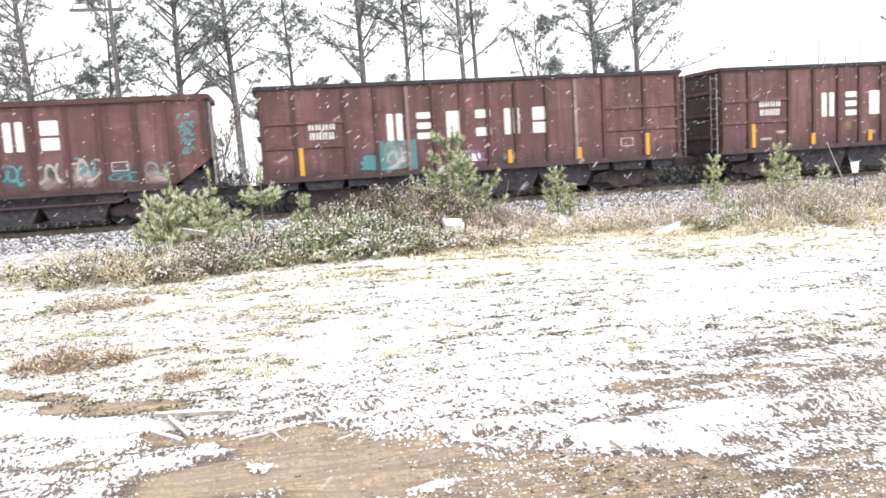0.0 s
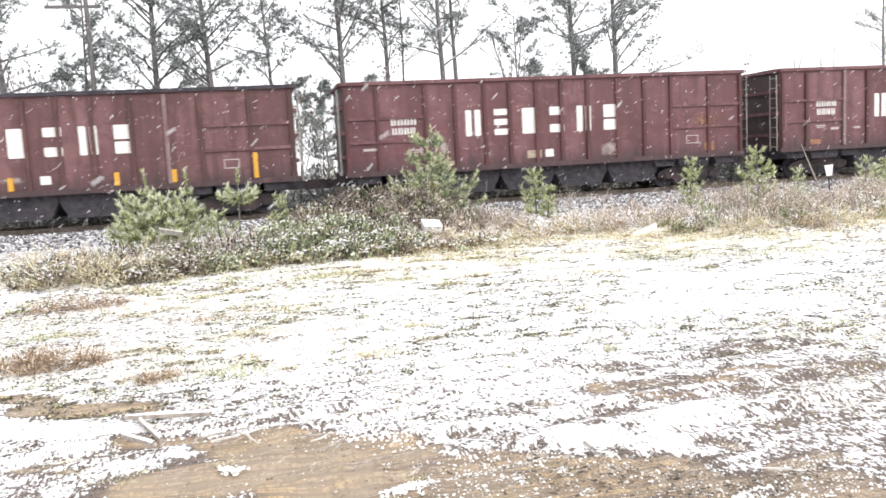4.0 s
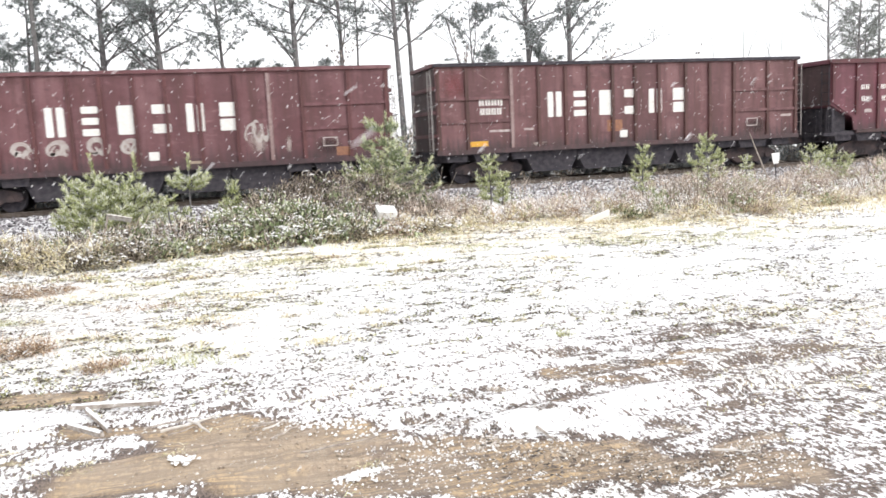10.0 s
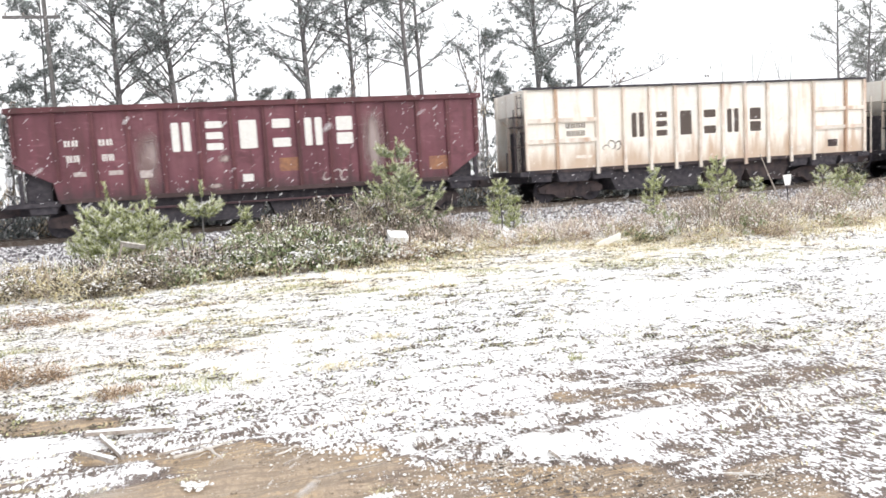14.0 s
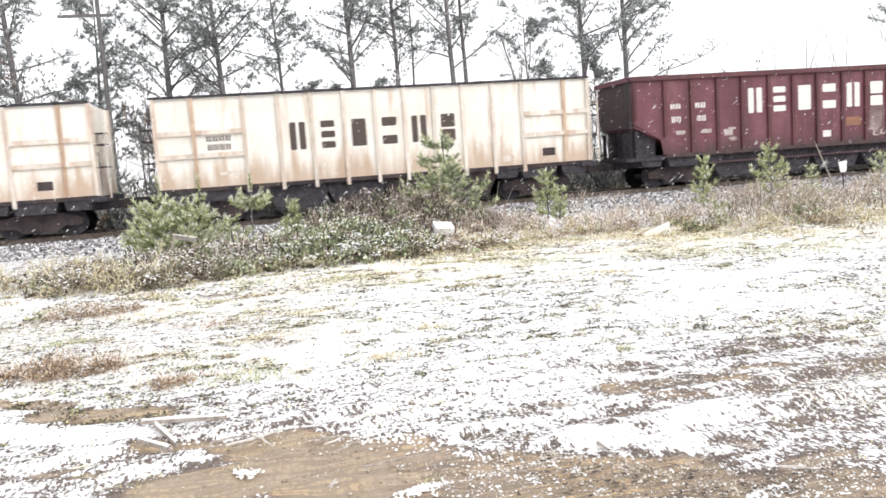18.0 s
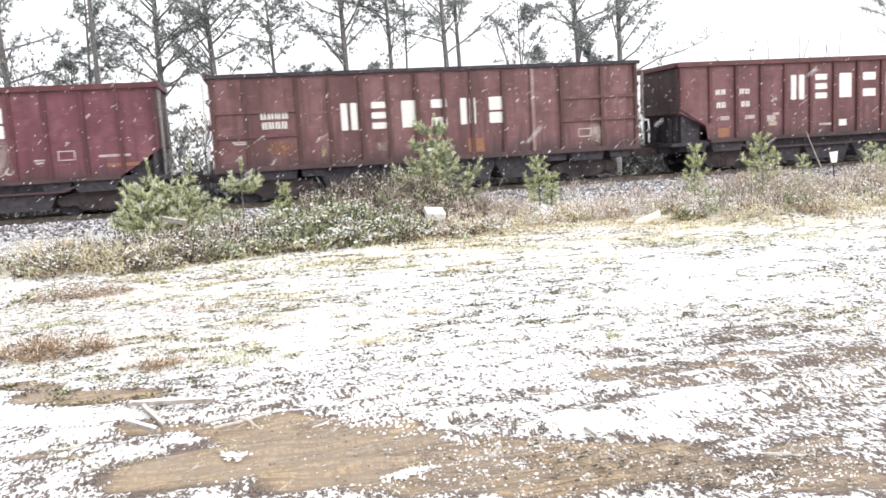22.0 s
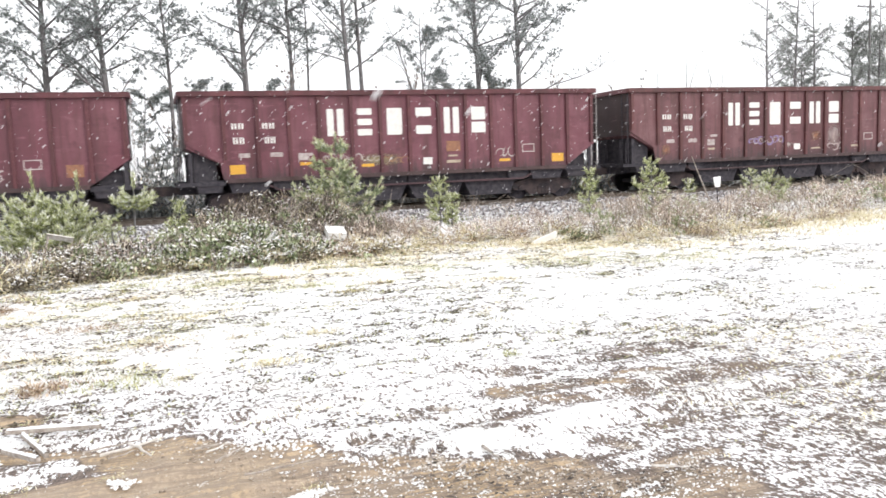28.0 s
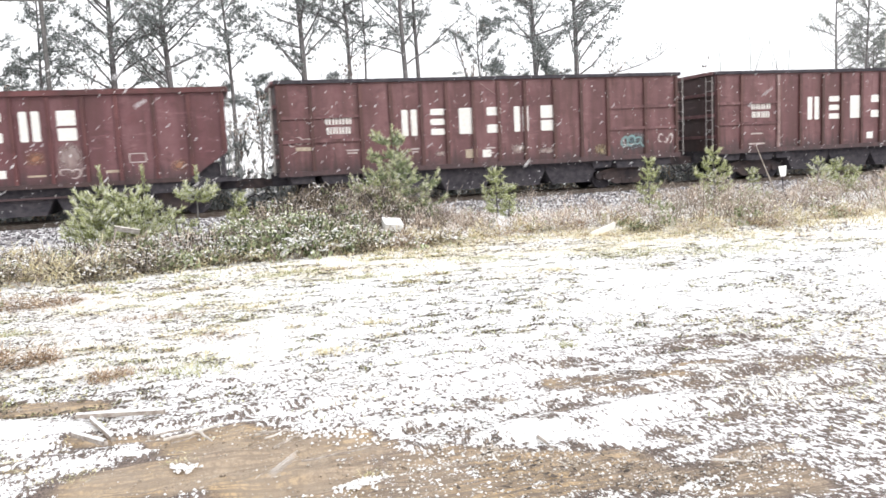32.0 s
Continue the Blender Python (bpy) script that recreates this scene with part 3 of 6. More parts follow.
C_RIBS = (-7.15, -6.0, -4.44, -3.34, -2.29, -1.25, -0.22, 0.76, 1.74, 2.74, 3.78, 4.82, 6.33, 7.2)
OUT = -HALF_W + 0.08


def mark_bars(w, h):
    """The six company marks as plain blocks and bars, one shape a mark."""
    out = []
    s = 0.40 * w
    k = 0.24 * h
    out.append([(0, 0, s, h), (w - s, 0, w, h)])
    out.append([(0, 0, w * 0.9, k), (0, h / 2 - k / 2, w * 0.9, h / 2 + k / 2), (0, h - k, w * 0.9, h)])
    out.append([(0, 0, w * 0.95, h)])
    out.append([(0, 0, w, k * 1.35), (0, h - k * 1.35, w, h)])
    out.append([(0, 0, s, h), (w - s, 0, w, h)])
    out.append([(0, 0, w * 0.95, h * 0.42), (0, h * 0.5, w * 0.95, h)])
    return out


def add_marks(car, x0, step, z0, w, h, material):
    for i, bars in enumerate(mark_bars(w, h)):
        x = x0 + step * i
        for a0, b0, a1, b1 in bars:
            part("mark_bar", lambda: bevel_box((x + a0, OUT - 0.006, z0 + b0), (x + a1, OUT + 0.002, z0 + b1), 0.03), material, car, key=(x0, z0, i, a0, b0))


def add_number(car, rows, material):
    """Short upright bars in place of the car's marks and number."""
    for x0, x1, z0, z1, count in rows:
        pitch = (x1 - x0) / count
        for i in range(count):
            for k, (a, b) in enumerate(((0.0, 0.28), (0.46, 0.74))):
                part("number_bar", lambda: bevel_box((x0 + pitch * (i + a), OUT - 0.006, z0), (x0 + pitch * (i + b), OUT + 0.002, z1), 0.012), material, car, key=(x0, z0, count, i, k))


def patch(car, name, x0, z0, x1, z1, material, label="", rag=0.0, seed=1, deep=0.005):
    """A flat panel or sprayed patch on the near side."""
    rng = random.Random(seed)
    if rag:
        n, p = 18, []
        for i in range(n):
            a = 2 * math.pi * i / n
            k = 1 - rag * rng.random()
            p.append(((x0 + x1) / 2 + (x1 - x0) / 2 * k * math.copysign(abs(math.cos(a)) ** 0.7, math.cos(a)), (z0 + z1) / 2 + (z1 - z0) / 2 * k * math.copysign(abs(math.sin(a)) ** 0.7, math.sin(a))))
        b = Buf().prism(p, OUT - deep, OUT + 0.002)
    else:
        b = Buf().box((x0, OUT - deep, z0), (x1, OUT + 0.002, z1))
    return part(name, b, material, car, label)


def scrawl(car, x0, z0, x1, z1, material, seed, thick=0.05):
    """Sprayed loops that cannot be read."""
    rng = random.Random(seed)
    n = max(1 if thick > 0.1 else 3, int((x1 - x0) / (0.16 + 1.6 * thick + (0.5 if thick > 0.1 else 0.0))))
    for i in range(n):
        cx = x0 + (x1 - x0) * (i + 0.5) / n
        cz = (z0 + z1) / 2 + rng.uniform(-0.05, 0.05)
        rx, rz = (x1 - x0) / n * rng.uniform(0.4, 0.8), (z1 - z0) / 2 * rng.uniform(0.55, 1.0)
        if thick > 0.1:
            rx = (x1 - x0) / n * 0.34
        slant = rng.uniform(-0.15, 0.45)
        a0, span = rng.uniform(0, 6.28), 6.28 if thick > 0.1 else rng.uniform(3.6, 6.0)
        m = 14
        b = Buf()
        front, behind = OUT - 0.007 - 0.0003 * (i % 5), OUT - 0.004
        for j in range(m + 1):
            t = a0 + span * j / m
            q = 1 - min(0.8, thick / rx * (0.7 + 0.6 * math.sin(math.pi * j / m)))
            for k, y in ((1, front), (q, front), (1, behind), (q, behind)):
                b.v.append((cx + rx * math.cos(t) * k + slant * rz * math.sin(t) * k, y, cz + rz * math.sin(t) * k))
        for j in range(m):
            o, p = 4 * j, 4 * j + 4
            b.f += [(o, p, p + 1, o + 1), (o, o + 2, p + 2, p), (o + 1, p + 1, p + 3, o + 3)]
        part("graffiti_loop", b, material, car, "sprayed graffiti loop")


WHEELS = []


def add_truck(car, x):
    def bolster():
        b = Buf().box((-0.22, -0.95, 0.42), (0.22, 0.95, 0.72))
        return b.box((-0.3, -1.02, 0.35), (0.3, -0.8, 0.5)).box((-0.3, 0.8, 0.35), (0.3, 1.02, 0.5))
    truck = part("truck", bolster, STEEL_DARK, car, "cast steel wheel truck", key="bolster")
    truck.location.x = x
    for y in (-1.08, 0.93):
        def side():
            p = [(-1.25, 0.40), (-1.12, 0.33), (-0.72, 0.33), (-0.5, 0.16), (0.5, 0.16), (0.72, 0.33), (1.12, 0.33), (1.25, 0.40), (1.25, 0.56), (1.05, 0.64), (0.62, 0.74), (-0.62, 0.74), (-1.05, 0.64), (-1.25, 0.56)]
            b = Buf().prism(p, y, y + 0.15)
            for k in (-0.16, 0.0, 0.16):
                b.disc((k, 0.0), 0.0, y, y)
                b.box((k - 0.055, y - 0.03, 0.2), (k + 0.055, y + 0.18, 0.42))
            for k in (-0.89, 0.89):
                b.disc((k, 0.42), 0.11, y - 0.05, y, 12)
            return b
        part("side_frame", side, STEEL_RUST, truck, key=("side", y))
    for dx in (-0.89, 0.89):
        def wheelset():
            b = Buf().disc((0, 0), 0.08, -0.67, 0.67, 10)
            for y, flange in ((-0.80, 0.10), (0.67, 0.0)):
                b.disc((0, 0), 0.42, y, y + 0.13, 24)
                b.disc((0, 0), 0.445, y + flange, y + flange + 0.03, 24)
                hub = y - 0.03 if y < 0 else y + 0.10
                b.disc((0, 0), 0.14, hub, hub + 0.06, 12)
                for k in range(4):
                    t = math.pi / 4 + k * math.pi / 2
                    b.disc((0.26 * math.cos(t), 0.26 * math.sin(t)), 0.03, hub + 0.005, hub + 0.055, 6)
            return b
        ws = part("wheelset", wheelset, STEEL_DARK, truck, "two steel wheels on an axle", key="wheelset")
        ws.location = (dx, 0, 0.42)
        WHEELS.append((ws, dx))


def add_running_gear(car, chutes, pale=False):
    for x in (-5.35, 5.35):
        add_truck(car, x)
    part("centre_sill", lambda: Buf().box((-7.5, -0.28, 0.72), (7.5, 0.28, 1.16)), STEEL_DARK, car, key="sill")
    for s in (-1, 1):
        def coupler():
            b = Buf().box((min(s * 7.3, s * 7.75), -0.12, 0.74), (max(s * 7.3, s * 7.75), 0.12, 0.98))
            return b.prism([(s * 7.7 - 0.02, 0.70), (s * 8.1, 0.70), (s * 8.13, 0.8), (s * 8.1, 1.02), (s * 7.7 - 0.02, 1.02)][::1 if s > 0 else -1], -0.17, 0.17)
        part("coupler", coupler, STEEL_RUST, car, key=("coupler", s))
        def hose():
            p = [(s * 7.6, -0.35, 0.8), (s * 7.75, -0.4, 0.55), (s * 7.95, -0.38, 0.42), (s * 8.08, -0.3, 0.5)]
            return Buf().tube(p, [0.025] * 4, 6)
        part("brake_hose", hose, STEEL_DARK, car, key=("hose", s))
    for cx, w, low in chutes:
        def chute():
            b = Buf().prism([(cx - w * 0.30, low), (cx + w * 0.30, low), (cx + w * 0.395, 0.8), (cx + w * 0.395, 1.16), (cx - w * 0.395, 1.16), (cx - w * 0.395, 0.8)], -1.25, 1.25)
            return b.box((cx - w * 0.30, -1.28, low - 0.05), (cx + w * 0.30, 1.28, low + 0.05))
        part("hopper_chute", chute, STEEL_RUST if pale and cx > 0 else STEEL_DARK, car, key=(cx, w, low))
    for x in (-6.6, -4.2, 4.2, 6.6):
        part("cross_bearer", lambda: Buf().prism([(x - 0.35, 0.78), (x + 0.35, 0.78), (x + 0.45, 1.165), (x - 0.45, 1.165)], -1.4, 1.4), STEEL_DARK, car, key=("bearer", x))
    for x in (-5.35, 5.35):
        part("body_bolster", lambda: Buf().prism([(x - 0.55, 0.74), (x + 0.55, 0.74), (x + 0.7, 1.165), (x - 0.7, 1.165)], -1.42, 1.42), STEEL_DARK, car, key=("bolst", x))
    def tank():
        b = Buf().tube([(-3.2, -0.75, 0.82), (-3.15, -0.75, 0.82), (-2.1, -0.75, 0.82), (-2.05, -0.75, 0.82)], [0.12, 0.2, 0.2, 0.12], 14)
        return b.box((-1.7, -0.95, 0.62), (-1.35, -0.55, 0.98))
    part("brake_reservoir", tank, STEEL_RUST, car, key="tank", smooth=False)


def ladder_buf(x, z0, z1, y=-HALF_W):
    b = Buf()
    for dy in (0.05, 0.45):
        b.box((x - 0.012, y + dy - 0.012, z0), (x + 0.012, y + dy + 0.012, z1))
    z = z0 + 0.15
    while z < z1:
        b.box((x - 0.012, y + 0.05, z - 0.012), (x + 0.012, y + 0.45, z + 0.012))
        z += 0.36
    return b


def add_sides(car, poly, tone, kind):
    part("side_panel", lambda: Buf().prism(poly, OUT, OUT + 0.05), tone, car, key=(kind, "near"))
    part("side_panel", lambda: Buf().prism(poly, -OUT - 0.05, -OUT), tone, car, key=(kind, "far"))


def add_ribs(car, ribs, z0s, z1, paint, faded, wide=0.11):
    for i, x in enumerate(ribs):
        m = (RUST_POST if paint is PAINT_CREAM_RIB else PAINT_FADED) if i in faded else RIB_OF.get(paint.name, paint)
        for side in (-1, 1):
            z0 = z0s[i] if isinstance(z0s, (list, tuple)) else z0s
            def rib():
                y0, y1 = (-HALF_W, OUT) if side < 0 else (-OUT, HALF_W)
                b = Buf().box((x - wide / 2, y0, z0), (x + wide / 2, y1, z1 - 0.08))
                return b
            part("rib", rib, m, car, key=(x, side, z0, z1))


def outline(car, x0, z0, x1, z1):
    """A white painted outline round stencilled data."""
    b, k = Buf(), 0.035
    for a0, b0, a1, b1 in ((x0, z0, x1, z0 + k), (x0, z1 - k, x1, z1), (x0, z0 + k, x0 + k, z1 - k), (x1 - k, z0 + k, x1, z1 - k)):
        b.box((a0, OUT - 0.006, b0), (a1, OUT + 0.002, b1))
    part("placard_frame", b, DIRTY_WHITE, car, "white painted outline")


def stencils(car, material, *spots):
    """Small stencilled tags in rows, or soft stains, on the near side."""
    film = material.name.endswith("film")
    for x0, z0, x1, z1 in spots:
        if film:
            patch(car, "stain", x0, z0, x1, z1, material, material.name.replace("_", " ").replace(" film", " stain"), deep=0.0025)
        elif z1 - z0 > 0.10 and material is DIRTY_WHITE:
            patch(car, "stencil", x0, z1 - 0.05, x1, z1, material, "unreadable stencilled line")
            patch(car, "stencil", x0 + 0.04, z0, x1 - 0.06, z0 + 0.05, material, "unreadable stencilled line")
        else:
            patch(car, "stencil", x0, z0, x1, z1, material, material.name.replace("_", " "))


def gondola(tone, faded, label):
    """Straight-sided gondola with end panels stiffened crosswise."""
    car = tagged(new("gondola_car"), label, "freight car", "cars of the train")
    top, bot = 4.02, 1.17
    add_sides(car, [(-7.3, bot), (7.3, bot), (7.3, top), (-7.3, top)], tone, "gondola")
    for s in (-1, 1):
        # end panels darkened by colour for the shaded gap between cars
        part("end_panel", lambda: Buf().box((min(s * 7.24, s * 7.3), OUT + 0.051, bot), (max(s * 7.24, s * 7.3), -OUT - 0.051, top)), SHADED_PAINT, car, key=("gend", s))
    part("floor_plate", lambda: Buf().box((-7.238, OUT + 0.051, bot), (7.238, -OUT - 0.051, bot + 0.06)), tone, car, key="gfloor")
    for side in (-1, 1):
        y0 = -HALF_W - 0.02 if side < 0 else HALF_W - 0.12
        part("top_chord", lambda: bevel_box((-7.36, y0, top - 0.02), (7.36, y0 + 0.14, top + 0.09), 0.02), STEEL_DARK if tone is PAINT_BROWN else tone, car, key=("chord", side))
        part("side_sill", lambda: bevel_box((-7.34, -HALF_W - 0.01 if side < 0 else HALF_W - 0.1, bot - 0.14), (7.34, -HALF_W + 0.1 if side < 0 else HALF_W + 0.01, bot + 0.02), 0.015), tone, car, key=("sill", side))
        for xa, xb in ((-7.22, -6.2), (-6.2, -4.57), (4.42, 5.92), (5.92, 7.2)):
            for z in (2.15, 2.92):
                part("stiffener", lambda: Buf().box((xa + 0.055, -HALF_W + 0.015 if side < 0 else -OUT, z - 0.05), (xb - 0.055, OUT if side < 0 else HALF_W - 0.015, z + 0.05)), tone, car, key=(xa, z, side))
    for s in (-1, 1):
        part("end_chord", lambda: Buf().box((s * 7.36 - 0.07, -HALF_W + 0.121, top - 0.02), (s * 7.36 + 0.07, HALF_W - 0.121, top + 0.09)), tone, car, key=("end", s))
        for z in (1.7, 2.5, 3.3):
            part("end_rib", lambda: Buf().box((min(s * 7.3, s * 7.4), -1.4, z - 0.06), (max(s * 7.3, s * 7.4), 1.4, z + 0.06)), tone, car, key=("endrib", s, z))
        part("ladder", lambda: ladder_buf(s * 7.47, 1.1, 3.9), STEEL_GREY, car, key=("ladder", s))
    add_ribs(car, A_RIBS, bot + 0.02, top, tone, faded)
    add_running_gear(car, ((-3.0, 2.5, 0.34), (-0.98, 2.5, 0.34), (1.02, 2.5, 0.34), (3.02, 2.5, 0.34)))
    add_marks(car, -3.2, 1.005, 2.19, 0.53, 0.88, WHITE_PAINT)
    add_number(car, ((-5.75, -4.85, 2.66, 2.88, 4), (-5.72, -4.9, 2.35, 2.58, 4)), WHITE_PAINT)
    patch(car, "placard", -0.38, 1.36, -0.08, 1.62, WHITE_PAINT, "small white placard")
    outline(car, 5.02, 1.55, 5.5, 1.85)
    return car


def hopper(tone, label, placard=0.35):
    """Open-top hopper with ends that slope in under the body."""
    car = tagged(new("hopper_car"), label, "freight car", "cars of the train")
    top, bot = 3.87, 1.17
    poly = [(-6.15, bot), (6.15, bot), (7.3, 1.95), (7.3, top), (-7.3, top), (-7.3, 2.35), (-6.25, 1.72)]
    add_sides(car, poly, tone, "hopper")
    for s in (-1, 1):
        # same painted shade on the hopper's ends
        part("end_panel", lambda: Buf().box((min(s * 7.245, s * 7.3), OUT + 0.051, 2.2 if s < 0 else 2.0), (max(s * 7.245, s * 7.3), -OUT - 0.051, top)), SHADED_PAINT, car, key=("hendp", s))
    def slope_sheet():
        return Buf().prism([(-7.24, 2.2), (-4.4, 0.75), (4.4, 0.75), (7.24, 2.0), (7.24, 2.06), (4.4, 0.81), (-4.4, 0.81), (-7.24, 2.26)], OUT + 0.051, -OUT - 0.051)
    part("slope_sheet", slope_sheet, tone, car, key="hslope")
    for side in (-1, 1):
        y0 = -HALF_W - 0.04 if side < 0 else HALF_W - 0.12
        part("top_chord", lambda: bevel_box((-7.4, y0, top - 0.06), (7.4, y0 + 0.16, top + 0.10), 0.03), RIB_OF[tone.name], car, key=("hchord", side))
        part("side_sill", lambda: bevel_box((-6.1, -HALF_W - 0.005 if side < 0 else HALF_W - 0.08, bot - 0.1), (6.1, -HALF_W + 0.08 if side < 0 else HALF_W + 0.005, bot + 0.03), 0.012), SHADED_PAINT, car, key=("hsill", side))
    for s in (-1, 1):
        part("end_chord", lambda: Buf().box((s * 7.36 - 0.07, -HALF_W + 0.125, top - 0.06), (s * 7.36 + 0.07, HALF_W - 0.125, top + 0.10)), tone, car, key=("hend", s))
        part("end_platform", lambda: Buf().box((min(s * 6.1, s * 7.6), -1.45, 1.0), (max(s * 6.1, s * 7.6), 1.45, 1.12)), STEEL_DARK, car, key=("plat", s))
        for y in (-1.38, -0.55, 0.55, 1.38):
            part("end_post", lambda: Buf().box((s * 7.15 - 0.06, y - 0.05, 1.12), (s * 7.15 + 0.06, y + 0.05, 2.05)), STEEL_DARK, car, key=("post", s, y))
        part("ladder", lambda: ladder_buf(s * 7.42, 1.12, 3.75), STEEL_GREY if s > 0 else STEEL_DARK, car, key=("hladder", s))
        # solid dark box added to close the see-through gap, standing in for shade
        part("brake_gear", lambda: Buf().box((min(s * 6.35, s * 7.05), -1.2, 1.12), (max(s * 6.35, s * 7.05), 1.3, 1.62 if s > 0 else 2.15)), STEEL_DARK, car, key=("gear", s))
        part("grab_iron", lambda: ladder_buf(s * 7.5, 1.15, 2.0, -HALF_W + 0.02), STEEL_DARK, car, key=("grab", s))
    part("brake_wheel", lambda: Buf().tube([(-7.55, 0.75 + 0.26 * math.cos(a * 0.5236), 2.8 + 0.26 * math.sin(a * 0.5236)) for a in range(13)], [0.02] * 13, 6), STEEL_DARK, car, key="brakewheel")
    lows = [1.17 if abs(x) < 6.1 else (2.4 if x < 0 else 2.0) for x in B_RIBS]
    lows[1] = 1.8
    lows[-2] = 1.25
    add_ribs(car, B_RIBS, lows, top, tone, ())
    add_running_gear(car, ((-3.1, 2.6, 0.3), (-1.02, 2.6, 0.3), (1.08, 2.6, 0.3), (3.15, 2.6, 0.3)))
    add_marks(car, -2.74, 1.03, 2.47, 0.56, 0.90, WHITE_PAINT)
    add_number(car, ((-5.83, -5.40, 2.77, 2.96, 2), (-4.86, -4.42, 2.77, 2.96, 2), (-5.80, -5.40, 2.30, 2.51, 2), (-4.80, -4.42, 2.30, 2.51, 2)), WHITE_PAINT)
    patch(car, "data_panel", -5.65, 1.86, -5.30, 2.00, DIRTY_WHITE, "faded stencilled data")
    patch(car, "data_panel", -4.65, 1.86, -4.25, 2.00, DIRTY_WHITE, "faded stencilled data")
    patch(car, "data_panel", -3.75, 1.72, -3.40, 1.95, DIRTY_WHITE, "faded stencilled data")
    patch(car, "placard", placard, 1.42, placard + 0.33, 1.66, WHITE_PAINT, "small white placard")
    outline(car, 4.35, 1.72, 4.85, 2.02)
    return car


def cream_car(label):
    """Cream car with posts that reach below its side and stiffened end panels."""
    car = tagged(new("gondola_car"), label, "freight car", "cars of the train")
    top, bot = 4.03, 1.2
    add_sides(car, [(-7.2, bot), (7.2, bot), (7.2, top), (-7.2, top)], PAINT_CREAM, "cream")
    for s in (-1, 1):
        def end_sheet():
            p = [(s * 7.12, top), (s * 7.12, 3.2), (s * 5.2, bot), (s * 5.1, bot), (s * 7.04, 3.22), (s * 7.04, top)]
            return Buf().prism(p[::-1] if s > 0 else p, OUT + 0.051, -OUT - 0.051)
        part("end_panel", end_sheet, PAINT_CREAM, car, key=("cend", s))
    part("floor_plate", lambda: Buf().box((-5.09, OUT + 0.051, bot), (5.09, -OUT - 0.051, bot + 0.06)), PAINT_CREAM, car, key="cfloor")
    for side in (-1, 1):
        y0 = -HALF_W - 0.02 if side < 0 else HALF_W - 0.12
        part("top_chord", lambda: bevel_box((-7.25, y0, top - 0.02), (7.25, y0 + 0.14, top + 0.05), 0.02), STEEL_DARK, car, key=("cchord", side))
        for xa, xb in ((-7.15, -6.0), (-6.0, -4.44), (4.82, 6.33), (6.33, 7.2)):
            for z in (2.20, 2.92):
                part("stiffener", lambda: bevel_box((xa + 0.06, -HALF_W - 0.01 if side < 0 else -OUT, z - 0.075), (xb - 0.06, OUT if side < 0 else HALF_W + 0.01, z + 0.075), 0.02), PAINT_CREAM_RIB, car, key=(xa, z, side))
    for s in (-1, 1):
        part("ladder", lambda: ladder_buf(s * 7.30, 1.1, 3.9), PAINT_CREAM_RIB if s > 0 else STEEL_RUST, car, key=("cladder", s))
        part("step_post", lambda: Buf().box((s * 7.58 - 0.02, OUT, 1.1), (s * 7.58 + 0.02, OUT + 0.04, 3.35)), STEEL_RUST if s < 0 else PAINT_CREAM_RIB, car, key=("spost", s))
        for z in (2.03, 2.72, 3.08):
            part("end_step", lambda: Buf().box((min(s * 7.21, s * 7.58), OUT + 0.045, z), (max(s * 7.21, s * 7.58), OUT + 0.5, z + (0.03 if z > 3 else 0.05))), STEEL_RUST, car, key=("cstep", s, z))
        part("end_beam", lambda: Buf().box((min(s * 6.9, s * 7.45), -HALF_W + 0.02, 1.0), (max(s * 6.9, s * 7.45), HALF_W - 0.02, 1.16)), STEEL_DARK, car, key=("beam", s))
        # dark boxes added to fill the shaded hollow under the end sheet
        part("brake_gear", lambda: Buf().box((min(s * 5.9, s * 6.95), -1.1, 1.16), (max(s * 5.9, s * 6.95), 1.2, 1.9)).box((min(s * 6.5, s * 7.0), -0.9, 1.9), (max(s * 6.5, s * 7.0), 0.9, 2.6)), STEEL_DARK, car, key=("cgear", s))
        for y in (-0.5, 0.5):
            part("end_post", lambda: Buf().box((s * 7.08 - 0.05, y - 0.05, 1.16), (s * 7.08 + 0.05, y + 0.05, top - 0.05)), PAINT_CREAM_RIB, car, key=("cpost", s, y))
    low = [bot if abs(x) > 5 else 0.96 for x in C_RIBS]
    add_ribs(car, C_RIBS, low, top + 0.1, PAINT_CREAM_RIB, (1, 12), 0.11)
    part("side_sill", lambda: Buf().box((-7.2, OUT + 0.006, bot - 0.12), (7.2, OUT + 0.1, bot)), STEEL_RUST, car, key="csill")
    add_running_gear(car, ((-2.9, 2.4, 0.36), (-0.98, 2.4, 0.36), (0.94, 2.4, 0.36), (2.86, 2.4, 0.36)), True)
    add_marks(car, -3.03, 1.0, 2.20, 0.50, 0.88, BLACK_PAINT)
    add_number(car, ((-5.63, -4.84, 2.62, 2.80, 4), (-5.60, -4.86, 2.34, 2.54, 4)), BLACK_PAINT)
    patch(car, "placard", 4.05, 1.35, 4.45, 1.55, PAINT_CREAM_RIB, "rusty data plate")
    patch(car, "placard", 5.5, 1.45, 5.95, 1.72, STEEL_RUST, "dark rusty plate")
    patch(car, "data_panel", -5.3, 1.55, -4.65, 1.66, PAINT_CREAM_RIB, "faded stencilled data")
    return car


CARS = []


def yellow_strips(car, xs, z0=1.22):
    for x, h in xs:
        patch(car, "reflector_strip", x - 0.07, z0, x + 0.07, z0 + h, YELLOW, "yellow reflector strip", deep=0.09)


